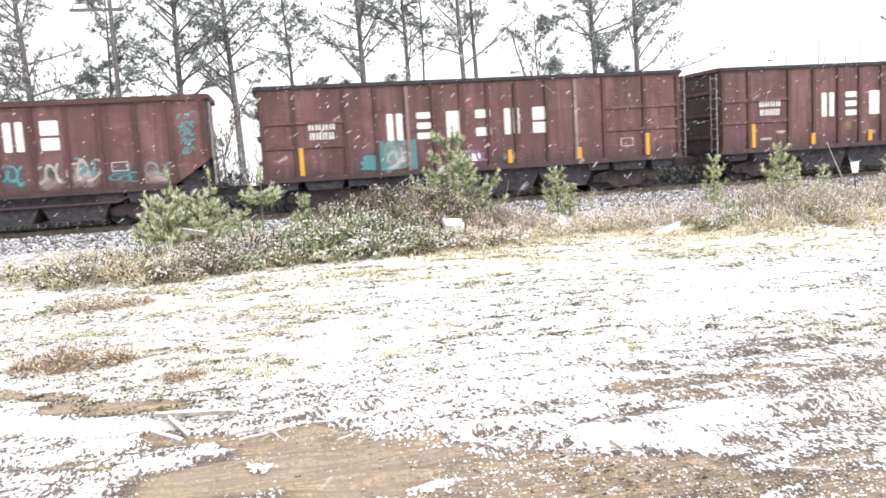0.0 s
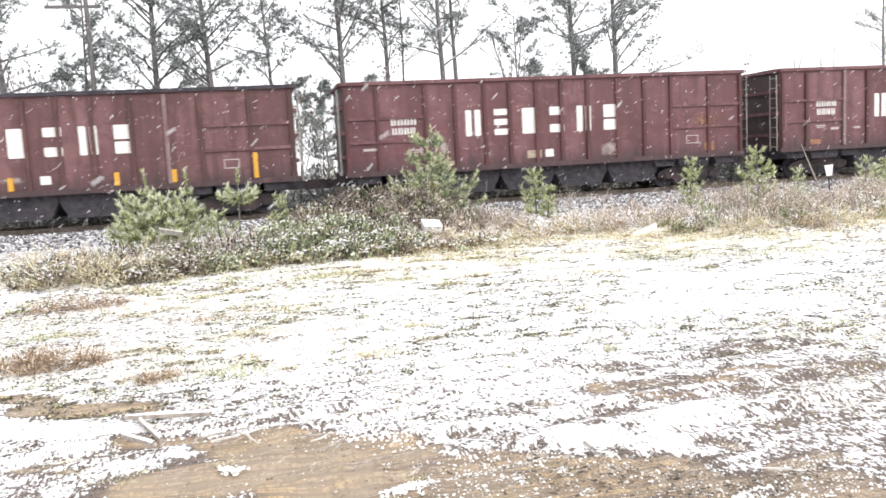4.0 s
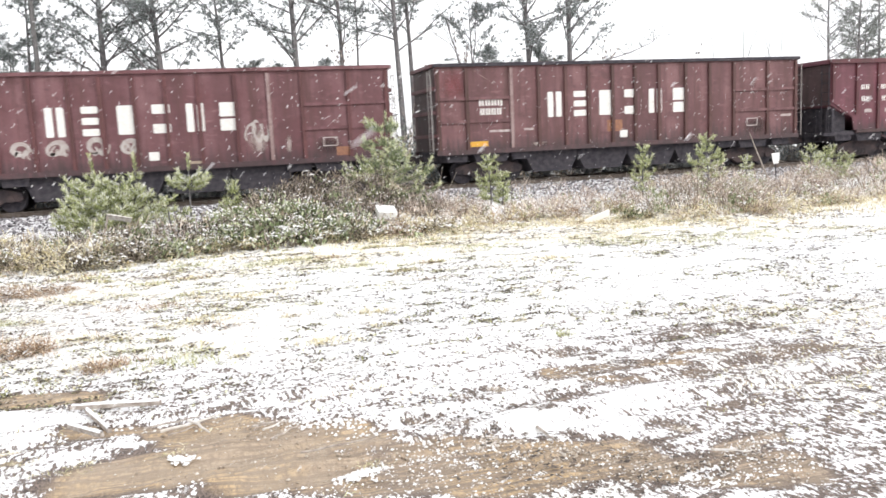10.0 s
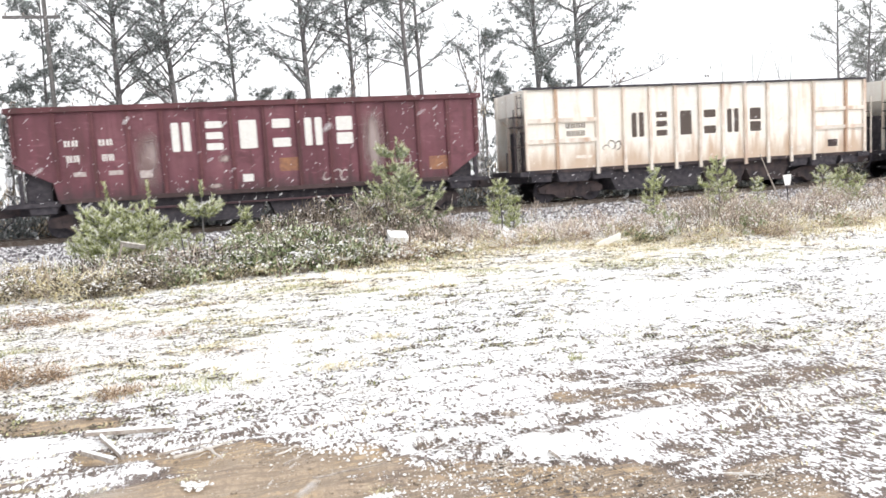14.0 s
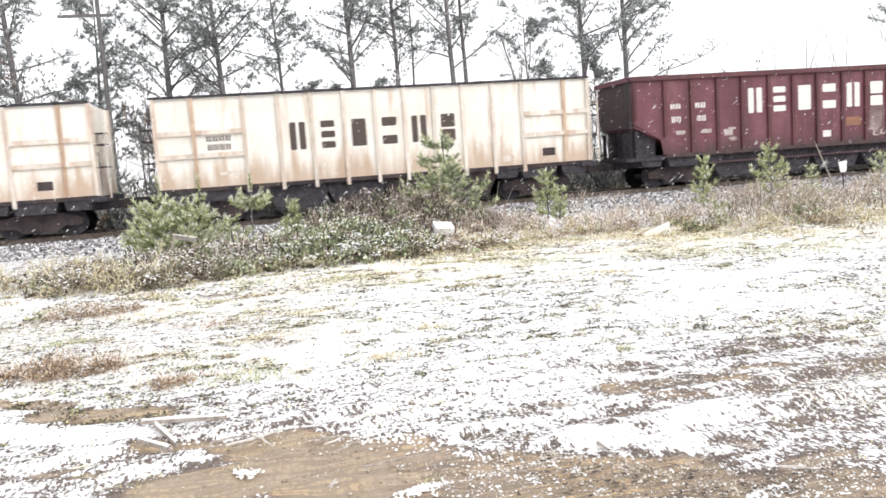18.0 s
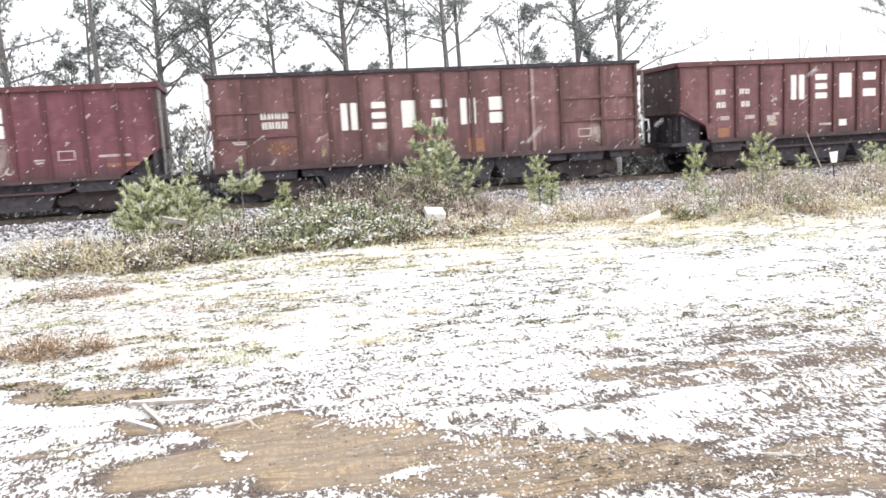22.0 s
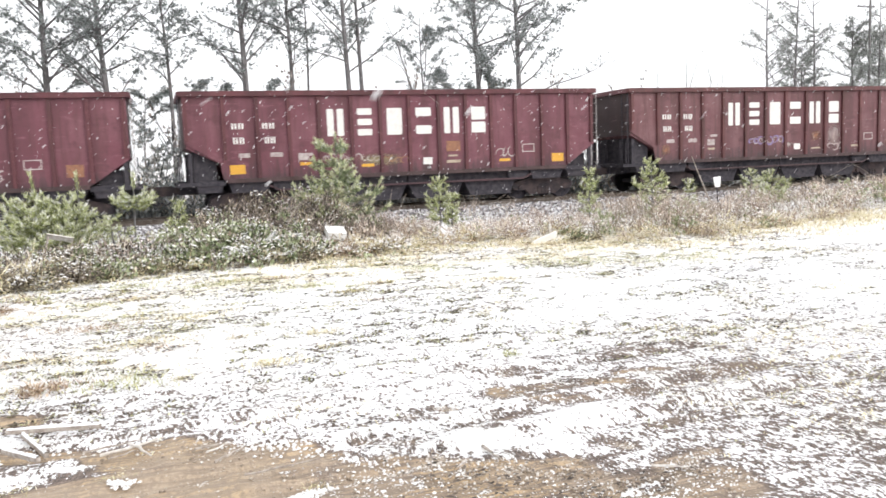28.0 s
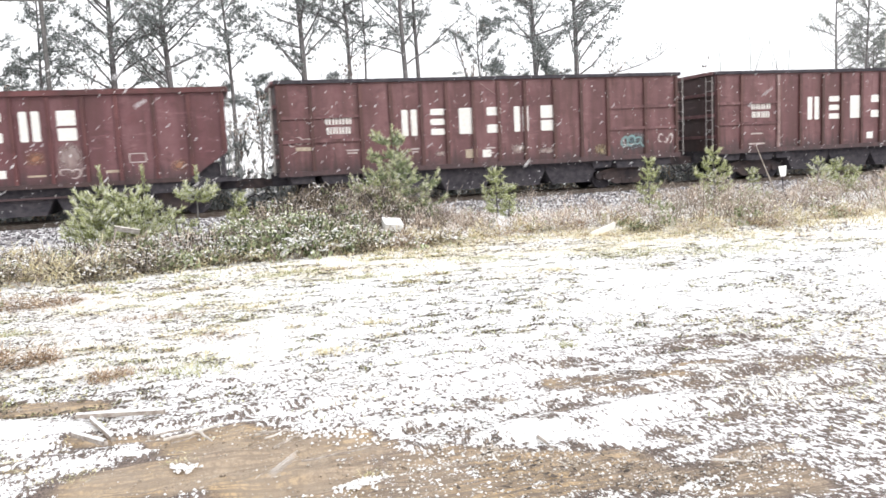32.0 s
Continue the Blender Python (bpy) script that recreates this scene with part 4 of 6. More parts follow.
def build_train():
    brown = "brown-red ribbed steel gondola with white marks, rolling on the track"
    red = "oxide-red ribbed steel gondola with white marks, rolling on the track"
    maroon = "maroon open-top hopper with white marks and sloped ends"
    cream = "rust-stained cream gondola with dark marks and ladders"
    plan = [("b", PAINT_BROWN, (), "brown-red open hopper with teal graffiti along its lower side"),
            ("a", PAINT_BROWN, (4, 10), "brown-red gondola with teal graffiti and yellow strips"),
            ("a", PAINT_BROWN, (10,), "brown-red ribbed gondola with yellow strips along its sill"),
            ("a", PAINT_RED, (), red), ("a", PAINT_RED, (2, 10), "oxide-red ribbed gondola with white marks and two pale ribs"),
            ("a", PAINT_RED, (10,), "oxide-red gondola with pale grey graffiti below the marks"),
            ("a", PAINT_BROWN, (2,), brown), ("b", PAINT_MAROON, (), maroon), ("c", None, (), cream), ("c", None, (), cream),
            ("b", PAINT_MAROON, (), maroon), ("a", PAINT_BROWN, (10,), brown), ("b", PAINT_RED, (), maroon), ("b", PAINT_MAROON, (), maroon),
            ("b", PAINT_MAROON, (), maroon + " and yellow squares"), ("b", PAINT_RED, (), maroon + " and violet graffiti"),
            ("a", PAINT_BROWN, (), brown), ("a", PAINT_BROWN, (2,), brown), ("a", PAINT_RED, (), red)]
    for i, (kind, tone, faded, label) in enumerate(plan):
        car = gondola(tone, faded, label) if kind == "a" else hopper(tone, label, -0.68 if i in (7, 12) else 0.57 if i in (14, 15) else 0.35) if kind == "b" else cream_car(label)
        CARS.append(car)
    c = CARS
    # car 0 and 1: teal graffiti
    stencils(c[0], DUST_FILM, (2.0, 1.2, 3.05, 1.95), (2.95, 1.2, 4.1, 2.1), (5.2, 1.22, 6.25, 1.75))
    stencils(c[0], TEAL_FILM, (0.9, 1.3, 2.0, 2.15), (2.1, 1.4, 3.0, 2.15), (4.2, 1.35, 5.25, 1.95))
    for k, (x0, z0, x1, z1, m) in enumerate(((1.13, 1.45, 1.87, 2.12, TEAL), (2.18, 1.42, 2.95, 2.12, GREY_SPRAY), (3.03, 1.40, 3.98, 2.2, GREY_SPRAY), (3.3, 1.6, 3.9, 2.2, TEAL), (4.31, 1.36, 5.14, 1.70, TEAL), (5.38, 1.50, 6.2, 2.0, PALE_TEAL), (-1.6, 1.35, -0.6, 1.95, PALE_TEAL))):
        scrawl(c[0], x0, z0, x1, z1, m, 20 + k, 0.05)
    for k in range(5):
        scrawl(c[0], 6.40 + 0.03 * k, 3.22 - 0.28 * k, 6.98 - 0.03 * k, 3.5 - 0.28 * k, TEAL, 31 + k, 0.045)
    patch(c[1], "graffiti", -4.4, 1.22, -2.1, 1.80, TEAL, "teal sprayed patch", 0.3, 5, 0.004)
    patch(c[1], "graffiti", -3.45, 1.22, -2.3, 2.25, PALE_TEAL, "pale teal sprayed patch", 0.12, 6, 0.0045)
    for x in (-3.5, -2.42):
        patch(c[1], "graffiti", x, 1.22, x + 0.16, 2.2, TEAL, "teal sprayed upright", deep=0.008)
    scrawl(c[1], -3.2, 1.35, -2.5, 2.0, GREY_SPRAY, 8)
    scrawl(c[1], -0.75, 1.3, 0.3, 1.75, BLUE_SPRAY, 9)
    yellow_strips(c[1], ((-6.05, 0.9), (-1.0, 0.45), (0.95, 0.45), (6.0, 0.75), (3.45, 0.4)))
    yellow_strips(c[2], ((-6.05, 0.85), (-3.6, 0.4), (-1.2, 0.4), (1.8, 0.4), (3.5, 0.4), (6.0, 0.8)))
    # car 5: grey bubbles and a tag near the top
    for k, x in enumerate((-3.95, -2.98, -1.85, -0.9)):
        scrawl(c[5], x - 0.42, 1.48, x + 0.42, 2.28, GREY_SPRAY, 40 + k, 0.13)
        scrawl(c[5], x - 0.15, 1.55, x + 0.35, 1.95, GREY_SPRAY, 45 + k, 0.05)
    scrawl(c[5], -6.05, 3.2, -4.9, 3.85, PALE_TEAL, 51, 0.13)
    scrawl(c[5], -5.95, 3.3, -5.0, 3.8, GREY_SPRAY, 52, 0.06)
    scrawl(c[5], 2.6, 1.7, 3.3, 2.5, GREY_SPRAY, 53, 0.05)
    scrawl(c[8], -4.2, 1.75, -3.5, 2.1, BLACK_PAINT, 57, 0.03)
    for x in (-5.95, 5.55):
        patch(c[14], "yellow_square", x, 1.34, x + 0.48, 1.64, YELLOW, "yellow square plate")
    for x in (-3.75, -1.3, 1.35, 3.2):
        patch(c[13], "yellow_square", x, 1.26, x + 0.4, 1.34, ORANGE_TAG, "orange strip plate")
    for x, z in ((-3.70, 1.55), (-1.62, 1.42), (3.45, 1.42)):
        patch(c[14], "yellow_square", x, z, x + 0.42, z + 0.10, YELLOW, "yellow strip plate")
    for k, (x0, z0, x1, z1, m) in enumerate(((-2.96, 1.62, -2.12, 1.88, DIRTY_WHITE), (-1.86, 1.55, -0.95, 1.86, GREY_SPRAY), (-0.9, 1.48, 0.0, 1.80, ORANGE_TAG), (3.35, 1.56, 4.05, 1.98, GREY_SPRAY))):
        scrawl(c[14], x0, z0, x1, z1, m, 94 + k, 0.03)
    stencils(c[14], STRAW_FILM, (-1.9, 1.40, 0.05, 1.90))
    stencils(c[14], CREAM_TAG, (1.44, 1.44, 1.95, 1.54), (1.50, 1.66, 1.85, 1.72))
    for k, (x0, x1) in enumerate(((-1.72, -1.02), (-0.80, 0.02))):
        scrawl(c[15], x0, 1.66, x1, 2.05, BLUE_SPRAY, 71 + k, 0.06)
        scrawl(c[15], x0 + 0.05, 1.68, x1, 2.02, GREY_SPRAY, 75 + k, 0.025)
    scrawl(c[13], -6.9, 2.2, -6.1, 3.0, GREY_SPRAY, 73, 0.03)
    for k, (a, b) in enumerate(((7, 1.9), (10, 2.3), (12, 2.2), (13, 3.0), (15, 2.4))):
        scrawl(c[a], b, 1.3, b + 0.8, 1.7, DIRTY_WHITE, 80 + k, 0.04)
    scrawl(c[16], -7.0, 2.0, -6.3, 2.3, DIRTY_WHITE, 91, 0.04)
    scrawl(c[16], 4.95, 1.42, 6.0, 1.95, PALE_TEAL, 92, 0.06)
    scrawl(c[16], 6.46, 1.5, 7.05, 1.92, DIRTY_WHITE, 93, 0.04)
    stencils(c[16], TEAL_FILM, (4.85, 1.3, 6.1, 2.05))
    stencils(c[16], STRAW_FILM, (3.8, 1.2, 4.4, 1.68))
    for x in (-5.75, 5.3):
        patch(c[12], "faded_square", x, 1.25, x + 0.45, 1.58, ORANGE_TAG, "faded orange square")
    for i in (17, 18):
        stencils(c[i], DIRTY_WHITE, (-5.85, 1.33, -5.15, 1.40), (-5.75, 1.72, -5.25, 1.78))
    # stencils and stains that set the cars apart
    stencils(c[1], BLUE_SPRAY, (-1.01, 1.29, -0.51, 1.75))
    stencils(c[1], DUST_FILM, (0.63, 1.26, 1.51, 1.67))
    stencils(c[1], TEAL_FILM, (-4.38, 1.2, -3.13, 1.93))
    stencils(c[2], DIRTY_WHITE, (-5.1, 1.68, -4.7, 1.78), (-5.72, 1.46, -5.28, 1.55))
    stencils(c[2], STRAW_FILM, (-2.33, 1.58, -1.84, 2.21))
    stencils(c[2], DUST_FILM, (-1.54, 1.41, -0.81, 1.66))
    stencils(c[3], DIRTY_WHITE, (-6.72, 1.86, -6.26, 1.95), (-5.09, 1.73, -4.69, 1.85))
    stencils(c[3], DUST_FILM, (-4.26, 1.58, -3.7, 2.15), (-2.68, 1.45, -2.3, 1.72), (1.63, 1.21, 2.41, 1.81))
    stencils(c[3], CREAM_TAG, (-4.06, 1.26, -3.65, 1.4), (-1.04, 1.35, -0.52, 1.61))
    stencils(c[3], ORANGE_TAG, (5.75, 1.28, 6.14, 1.57))
    stencils(c[3], ORANGE_FILM, (5.27, 2.08, 6.36, 2.6))
    stencils(c[4], DIRTY_WHITE, (-5.78, 1.86, -5.35, 1.98), (-5.12, 1.78, -4.77, 1.88), (-4.11, 1.78, -3.83, 1.87), (-2.19, 1.76, -1.93, 1.87))
    stencils(c[4], ORANGE_TAG, (-6.02, 1.27, -5.55, 1.46), (0.7, 1.62, 1.16, 2.02))
    stencils(c[4], DUST_FILM, (-1.44, 1.2, -0.88, 1.41))
    stencils(c[5], DIRTY_WHITE, (-7.0, 2.44, -6.7, 2.57), (-6.73, 3.44, -6.46, 3.58))
    stencils(c[5], DUST_FILM, (2.55, 1.38, 3.28, 2.29), (3.77, 1.36, 4.03, 2.0), (-5.5, 1.37, -4.77, 1.69))
    stencils(c[5], SOOT_FILM, (4.68, 1.23, 5.71, 1.93))
    stencils(c[5], ORANGE_TAG, (5.44, 1.24, 5.89, 1.52), (-6.07, 1.41, -5.55, 1.68))
    stencils(c[5], CREAM_TAG, (0.76, 1.2, 1.17, 1.28))
    stencils(c[6], YELLOW, (-6.15, 1.28, -5.48, 1.46))
    stencils(c[6], DIRTY_WHITE, (-5.4, 1.75, -4.62, 1.83), (-4.11, 1.77, -3.75, 1.85), (6.56, 1.86, 7.03, 1.95))
    stencils(c[6], ORANGE_TAG, (-0.89, 1.59, -0.28, 2.0))
    stencils(c[6], RED_FILM, (-7.16, 2.83, -6.12, 3.94))
    stencils(c[6], SOOT_FILM, (4.76, 1.24, 6.03, 1.9))
    stencils(c[6], DUST_FILM, (-3.98, 1.2, -3.17, 1.38))
    stencils(c[7], DUST_FILM, (-1.43, 2.04, -0.94, 2.35), (-1.84, 1.23, -1.28, 1.45))
    stencils(c[7], ORANGE_TAG, (0.5, 1.69, 1.1, 2.12), (5.5, 1.46, 6.2, 1.92))
    stencils(c[10], DIRTY_WHITE, (-3.57, 1.93, -3.28, 2.01), (3.66, 1.66, 3.98, 1.79), (5.52, 1.76, 6.44, 1.84))
    stencils(c[10], DUST_FILM, (-3.69, 1.48, -3.1, 1.72))
    stencils(c[10], ORANGE_TAG, (5.73, 1.46, 6.66, 1.57))
    stencils(c[11], ORANGE_FILM, (-5.73, 1.44, -4.64, 2.02))
    stencils(c[11], DIRTY_WHITE, (-6.69, 1.9, -6.19, 2.01))
    stencils(c[11], STRAW_FILM, (-3.99, 1.32, -3.68, 1.79))
    stencils(c[11], DUST_FILM, (-2.21, 1.43, -1.65, 1.8), (5.27, 1.2, 6.08, 2.02))
    stencils(c[11], ORANGE_TAG, (1.04, 1.25, 1.59, 1.72))
    stencils(c[12], DIRTY_WHITE, (-3.52, 1.95, -3.24, 2.04), (-1.52, 1.48, -1.01, 1.56))
    stencils(c[12], CREAM_TAG, (-3.67, 1.57, -3.34, 1.71))
    stencils(c[10], ORANGE_TAG, (1.35, 1.78, 1.98, 2.10))
    stencils(c[12], ORANGE_TAG, (3.61, 1.45, 3.95, 1.82))
    stencils(c[13], DIRTY_WHITE, (-3.73, 1.9, -3.42, 2.02), (3.48, 1.54, 3.81, 1.74))
    stencils(c[13], DUST_FILM, (-3.64, 1.38, -3.19, 1.71))
    stencils(c[13], ORANGE_TAG, (5.49, 1.45, 5.97, 1.83))
    stencils(c[14], DIRTY_WHITE, (-3.56, 1.86, -3.27, 1.95))
    stencils(c[14], ORANGE_TAG, (1.44, 1.84, 1.95, 2.20))
    stencils(c[15], DIRTY_WHITE, (-3.61, 2.05, -3.28, 2.14))
    stencils(c[15], ORANGE_FILM, (1.40, 1.70, 2.05, 2.22), (-5.95, 1.34, -5.45, 1.86), (5.50, 1.36, 6.12, 1.80))
    stencils(c[15], CREAM_TAG, (1.47, 1.42, 1.97, 1.48), (3.65, 1.45, 4.05, 1.53), (-3.72, 1.54, -3.40, 1.62))
    stencils(c[15], DUST_FILM, (-0.06, 1.51, 0.6, 1.77))
    stencils(c[16], CREAM_TAG, (-6.76, 1.85, -6.14, 1.97), (-0.99, 1.36, -0.57, 1.66))
    stencils(c[16], DIRTY_WHITE, (-5.13, 1.69, -4.7, 1.83), (-0.28, 1.48, 0.1, 1.7), (-2.94, 1.63, -2.62, 1.78))
    stencils(c[16], DUST_FILM, (-2.13, 1.45, -1.68, 1.68), (0.6, 1.38, 1.32, 1.79), (1.63, 1.36, 2.41, 1.63))
    for i, spots in ((7, ((-3.98, 1.2, -3.03, 3.3), (3.16, 1.2, 4.09, 3.8))), (10, ((2.2, 1.2, 3.13, 2.6),)), (12, ((2.2, 1.2, 3.13, 2.3),)), (15, ((2.26, 1.25, 3.13, 2.5),))):
        stencils(c[i], CHALK_FILM, *spots)
    # a white heap shows over the rim of one hopper
    heap = Buf()
    n = 18
    for i in range(n + 1):
        for j in range(7):
            u, w = i / n, j / 6
            heap.v.append((1.0 + 3.4 * u, -1.2 + 2.4 * w, 3.3 + 0.72 * (math.sin(math.pi * u) * math.sin(math.pi * w)) ** 0.6))
    heap.f = [(i * 7 + j, (i + 1) * 7 + j, (i + 1) * 7 + j + 1, i * 7 + j + 1) for i in range(n) for j in range(6)]
    part("load", heap, SNOW, c[14], "snow-covered heaped load", smooth=True)


build_train()


# ---- trees and plants ----
def curve_pts(p, d, length, n, bend, rng):
    p, d = Vector(p), Vector(d).normalized()
    out = [tuple(p)]
    for _ in range(n):
        d = (d + Vector((rng.uniform(-bend, bend), rng.uniform(-bend, bend), rng.uniform(-bend, bend)))).normalized()
        p = p + d * (length / n)
        out.append(tuple(p))
    return out


def tuft(b, p, d, rng, size, blades, width):
    """Needles that fan out of a twig's end."""
    d = Vector(d)
    for _ in range(blades):
        w = (d * 0.7 + Vector((rng.gauss(0, 0.6), rng.gauss(0, 0.6), rng.gauss(0.1, 0.55)))).normalized()
        s = w.cross(Vector((rng.uniform(-1, 1), rng.uniform(-1, 1), rng.uniform(-1, 1)))).normalized() * width
        L = size * rng.uniform(0.6, 1.2)
        q = Vector(p)
        b.add([tuple(q - s), tuple(q + s), tuple(q + w * L)], [(0, 1, 2)])


def pine(x, y, height, lean, seed, first=4.5, thick=0.2, density=1.0, far=False, spread=1.0, label="tall thin pine with sparse needles behind the track"):
    """A tall pine: bare lower stem, straight rising limbs, needles in round tufts along their outer half."""
    rng = random.Random(seed)
    tree = tagged(new("pine_tree"), label, "tree", "trees behind the track")
    tree.location = (x, y, gz(x, y) - 0.1)
    n = 12
    stem = []
    wob = rng.uniform(0, 6)
    for i in range(n + 1):
        u = i / n
        stem.append((lean * u * height + 0.12 * math.sin(u * 5 + wob), 0.1 * math.sin(u * 4 + wob * 2), u * height))
    wood, crown = Buf(), Buf()
    wood.tube(stem, [thick * (1 - 0.85 * i / n) for i in range(n + 1)], 8)
    z = first
    while z < height - 0.4:
        u = z / height
        k = min(n - 1, int(u * n))
        base = Vector(stem[k]).lerp(Vector(stem[k + 1]), u * n - k)
        thin = 0.4 if z > 13.0 else 1.0
        reach = spread * (0.6 + 2.7 * math.sin(min(1.0, (1 - u) * 1.25 + 0.08) * 1.6)) * rng.uniform(0.45, 1.15)
        a = rng.uniform(0, 2 * math.pi)
        up = rng.uniform(0.25, 1.1)
        low = z < first + 1.3
        pts = curve_pts(base, (math.cos(a), math.sin(a), up), reach, 5, 0.11, rng)
        wood.tube(pts, [0.052 * thick / 0.2 * (1 - 0.8 * i / 5) for i in range(6)], 4, False)
        alive = density * thin * (0.6 if low else 1.0)
        heavy = rng.choice((0.45, 0.8, 1.15, 1.5))
        for j in range(2 if low else 1, 6):
            for _ in range(7 if j > 2 else 4):
                if rng.random() > alive * heavy:
                    continue
                d = Vector((rng.gauss(math.cos(a), 0.75), rng.gauss(math.sin(a), 0.75), rng.uniform(-0.15, 0.8))).normalized()
                L = rng.uniform(0.2, 0.75) * (0.65 + 0.3 * j / 5) * spread
                e = Vector(pts[j]) + d * L
                wood.tube([pts[j], tuple(e)], [0.011, 0.006], 3, False)
                for f in (0.55, 1.0, 1.12):
                    c = Vector(pts[j]).lerp(e, f) + Vector((rng.gauss(0, 0.06), rng.gauss(0, 0.06), rng.gauss(0.02, 0.06)))
                    tuft(crown, c, d * 0.5, rng, 0.18, 9, 0.022)
        z += rng.uniform(0.16, 0.40) / max(0.6, density) / thin
    part("trunk", wood, BARK, tree, "grey-brown scaly trunk and limbs")
    part("crown", crown, HAZED_NEEDLES_FAR if far else HAZED_NEEDLES, tree, "sparse tufts of needles greyed for haze")
    return tree


PINES = [(-11.9, 44.5, 17, -0.01, 4.6, 0.24, 1.0), (-4.4, 44.0, 18, -0.012, 5.2, 0.22, 1.0), (-1.85, 43.5, 17, -0.01, 5.0, 0.22, 1.15), (1.2, 45.5, 15, -0.015, 6.3, 0.14, 0.85),
         (4.95, 44.0, 18, -0.012, 6.0, 0.22, 0.9), (7.65, 45.0, 17, -0.02, 7.2, 0.17, 0.9), (8.8, 46.5, 14, -0.01, 7.4, 0.10, 0.7), (10.6, 44.0, 18, -0.008, 7.0, 0.19, 0.6), (11.5, 45.0, 17, 0.0, 7.6, 0.17, 0.55),
         (18.8, 45.0, 17, -0.006, 5.6, 0.20, 1.0), (20.9, 44.0, 18, -0.01, 6.2, 0.21, 0.85), (-16.5, 46.0, 17, 0.0, 4.6, 0.2, 0.9), (-8.6, 48.0, 13, 0.0, 4.2, 0.14, 0.9), (16.6, 49.0, 11, 0.0, 5.5, 0.10, 0.7)]
for i, (x, y, h, lean, first, thick, dens) in enumerate(PINES):
    pine(x, y, h, lean, 100 + i, first, thick, dens, False, 1.3 if i in (1, 2, 4, 9, 10) else 1.1)
for i, (x, y, h) in enumerate(((-10.6, 47.5, 6.4), (-9.3, 46.0, 8.0), (-6.3, 47.0, 6.6), (-5.4, 46.2, 6.2), (-0.2, 46.5, 6.4), (2.6, 47.0, 6.9), (4.0, 46.0, 6.6), (6.2, 47.0, 7.0), (17.6, 47.5, 7.6), (19.9, 46.0, 7.3))):
    pine(x, y, h, 0.0, 140 + i, 2.6, 0.08, 0.9, False, 0.75, "small scraggly pine standing under the tall ones")


def bare_tree(x, y, height, seed, forks=5, leafy=0.35, label="slender bare tree with a few dead leaves behind the track"):
    """A bare slender tree that forks upward, with a few leaves left."""
    rng = random.Random(seed)
    tree = tagged(new("bare_tree"), label, "tree", "trees behind the track")
    tree.location = (x, y, gz(x, y) - 0.1)
    wood, leaves = Buf(), Buf()

    def grow(p, d, L, r, level):
        pts = curve_pts(p, d, L, 4, 0.10 + 0.05 * level, rng)
        wood.tube(pts, [r * (1 - 0.45 * i / 4) for i in range(5)], 6 if level == 0 else 4, level == 0)
        if level >= 3:
            if rng.random() < leafy:
                tuft(leaves, pts[-1], d, rng, 0.16, 6, 0.03)
                tuft(leaves, pts[2], d, rng, 0.16, 5, 0.03)
            return
        for _ in range(forks if level else forks + 1):
            k = rng.randint(2, 4) if level else rng.randint(2, 4)
            e = Vector(d) + Vector((rng.gauss(0, 0.32), rng.gauss(0, 0.32), rng.uniform(0.1, 0.45)))
            grow(pts[k], e, L * rng.uniform(0.4, 0.68), r * 0.5, level + 1)

    grow((0, 0, 0), (rng.uniform(-0.06, 0.06), 0, 1), height * 0.55, 0.015 + height * 0.0055, 0)
    part("trunk", wood, BARK, tree, "thin forked trunk and twigs")
    if leafy:
        part("crown", leaves, DEAD_LEAF, tree, "few brown leaves")
    return tree


for i, (x, y, h, forks, leafy) in enumerate(((14.9, 46, 10.5, 2, 0.25), (15.7, 47, 10, 2, 0.2), (42.9, 62, 13.0, 1, 0.0), (45.1, 62, 12.4, 1, 0.0), (49.6, 62, 12.6, 2, 0.0), (51.0, 62, 11.2, 1, 0.0), (57.5, 62, 13, 3, 0.6), (60.5, 63, 13, 3, 0.6))):
    bare_tree(x, y, h, 300 + i, forks, leafy)
for i, (x, y, h, first, dens) in enumerate(((55.5, 62, 17, 7.0, 0.5), (59.0, 62, 18, 8.0, 0.7), (62.0, 63, 17, 8.0, 0.7), (66, 62, 14, 3.0, 1.3), (69.5, 62, 16, 3.0, 1.3), (63.5, 66, 12, 2.5, 1.2), (74, 64, 17, 3, 1.2))):
    pine(x, y, h, 0, 400 + i, first, 0.2, dens, True, 1.2, "dense pine in a far group past the gap")

# one long bare limb that reaches out to the right of the row
limb_rng = random.Random(77)
limb_tree = bare_tree(20.9, 43.6, 5.0, 77, 2, 0.5, "leaning bare tree with one long limb")
reach = Buf()
pts = [(0.1, 0, 5.2), (1.0, 0, 5.75), (2.2, 0, 6.3), (3.4, 0, 6.6), (4.6, 0.1, 7.0), (5.4, 0.1, 7.35)]
reach.tube(pts, [0.06, 0.05, 0.04, 0.03, 0.02, 0.012], 5)
for p in pts[2:]:
    for _ in range(7):
        d = Vector((limb_rng.gauss(0.4, 0.5), limb_rng.gauss(0, 0.4), limb_rng.uniform(0.1, 0.9))).normalized()
        q = curve_pts(p, d, limb_rng.uniform(0.3, 0.9), 2, 0.3, limb_rng)
        reach.tube(q, [0.014, 0.01, 0.006], 3, False)
part("limb", reach, BARK, limb_tree, "long thin limb reaching sideways")
tips = Buf()
for p in pts[3:]:
    for _ in range(12):
        c = Vector(p) + Vector((limb_rng.gauss(0, 0.35), limb_rng.gauss(0, 0.3), limb_rng.gauss(0.25, 0.25)))
        tuft(tips, c, (0.5, 0, 0.6), limb_rng, 0.16, 6, 0.02)
part("foliage", tips, HAZED_NEEDLES, limb_tree, "tufts at the limb's end")


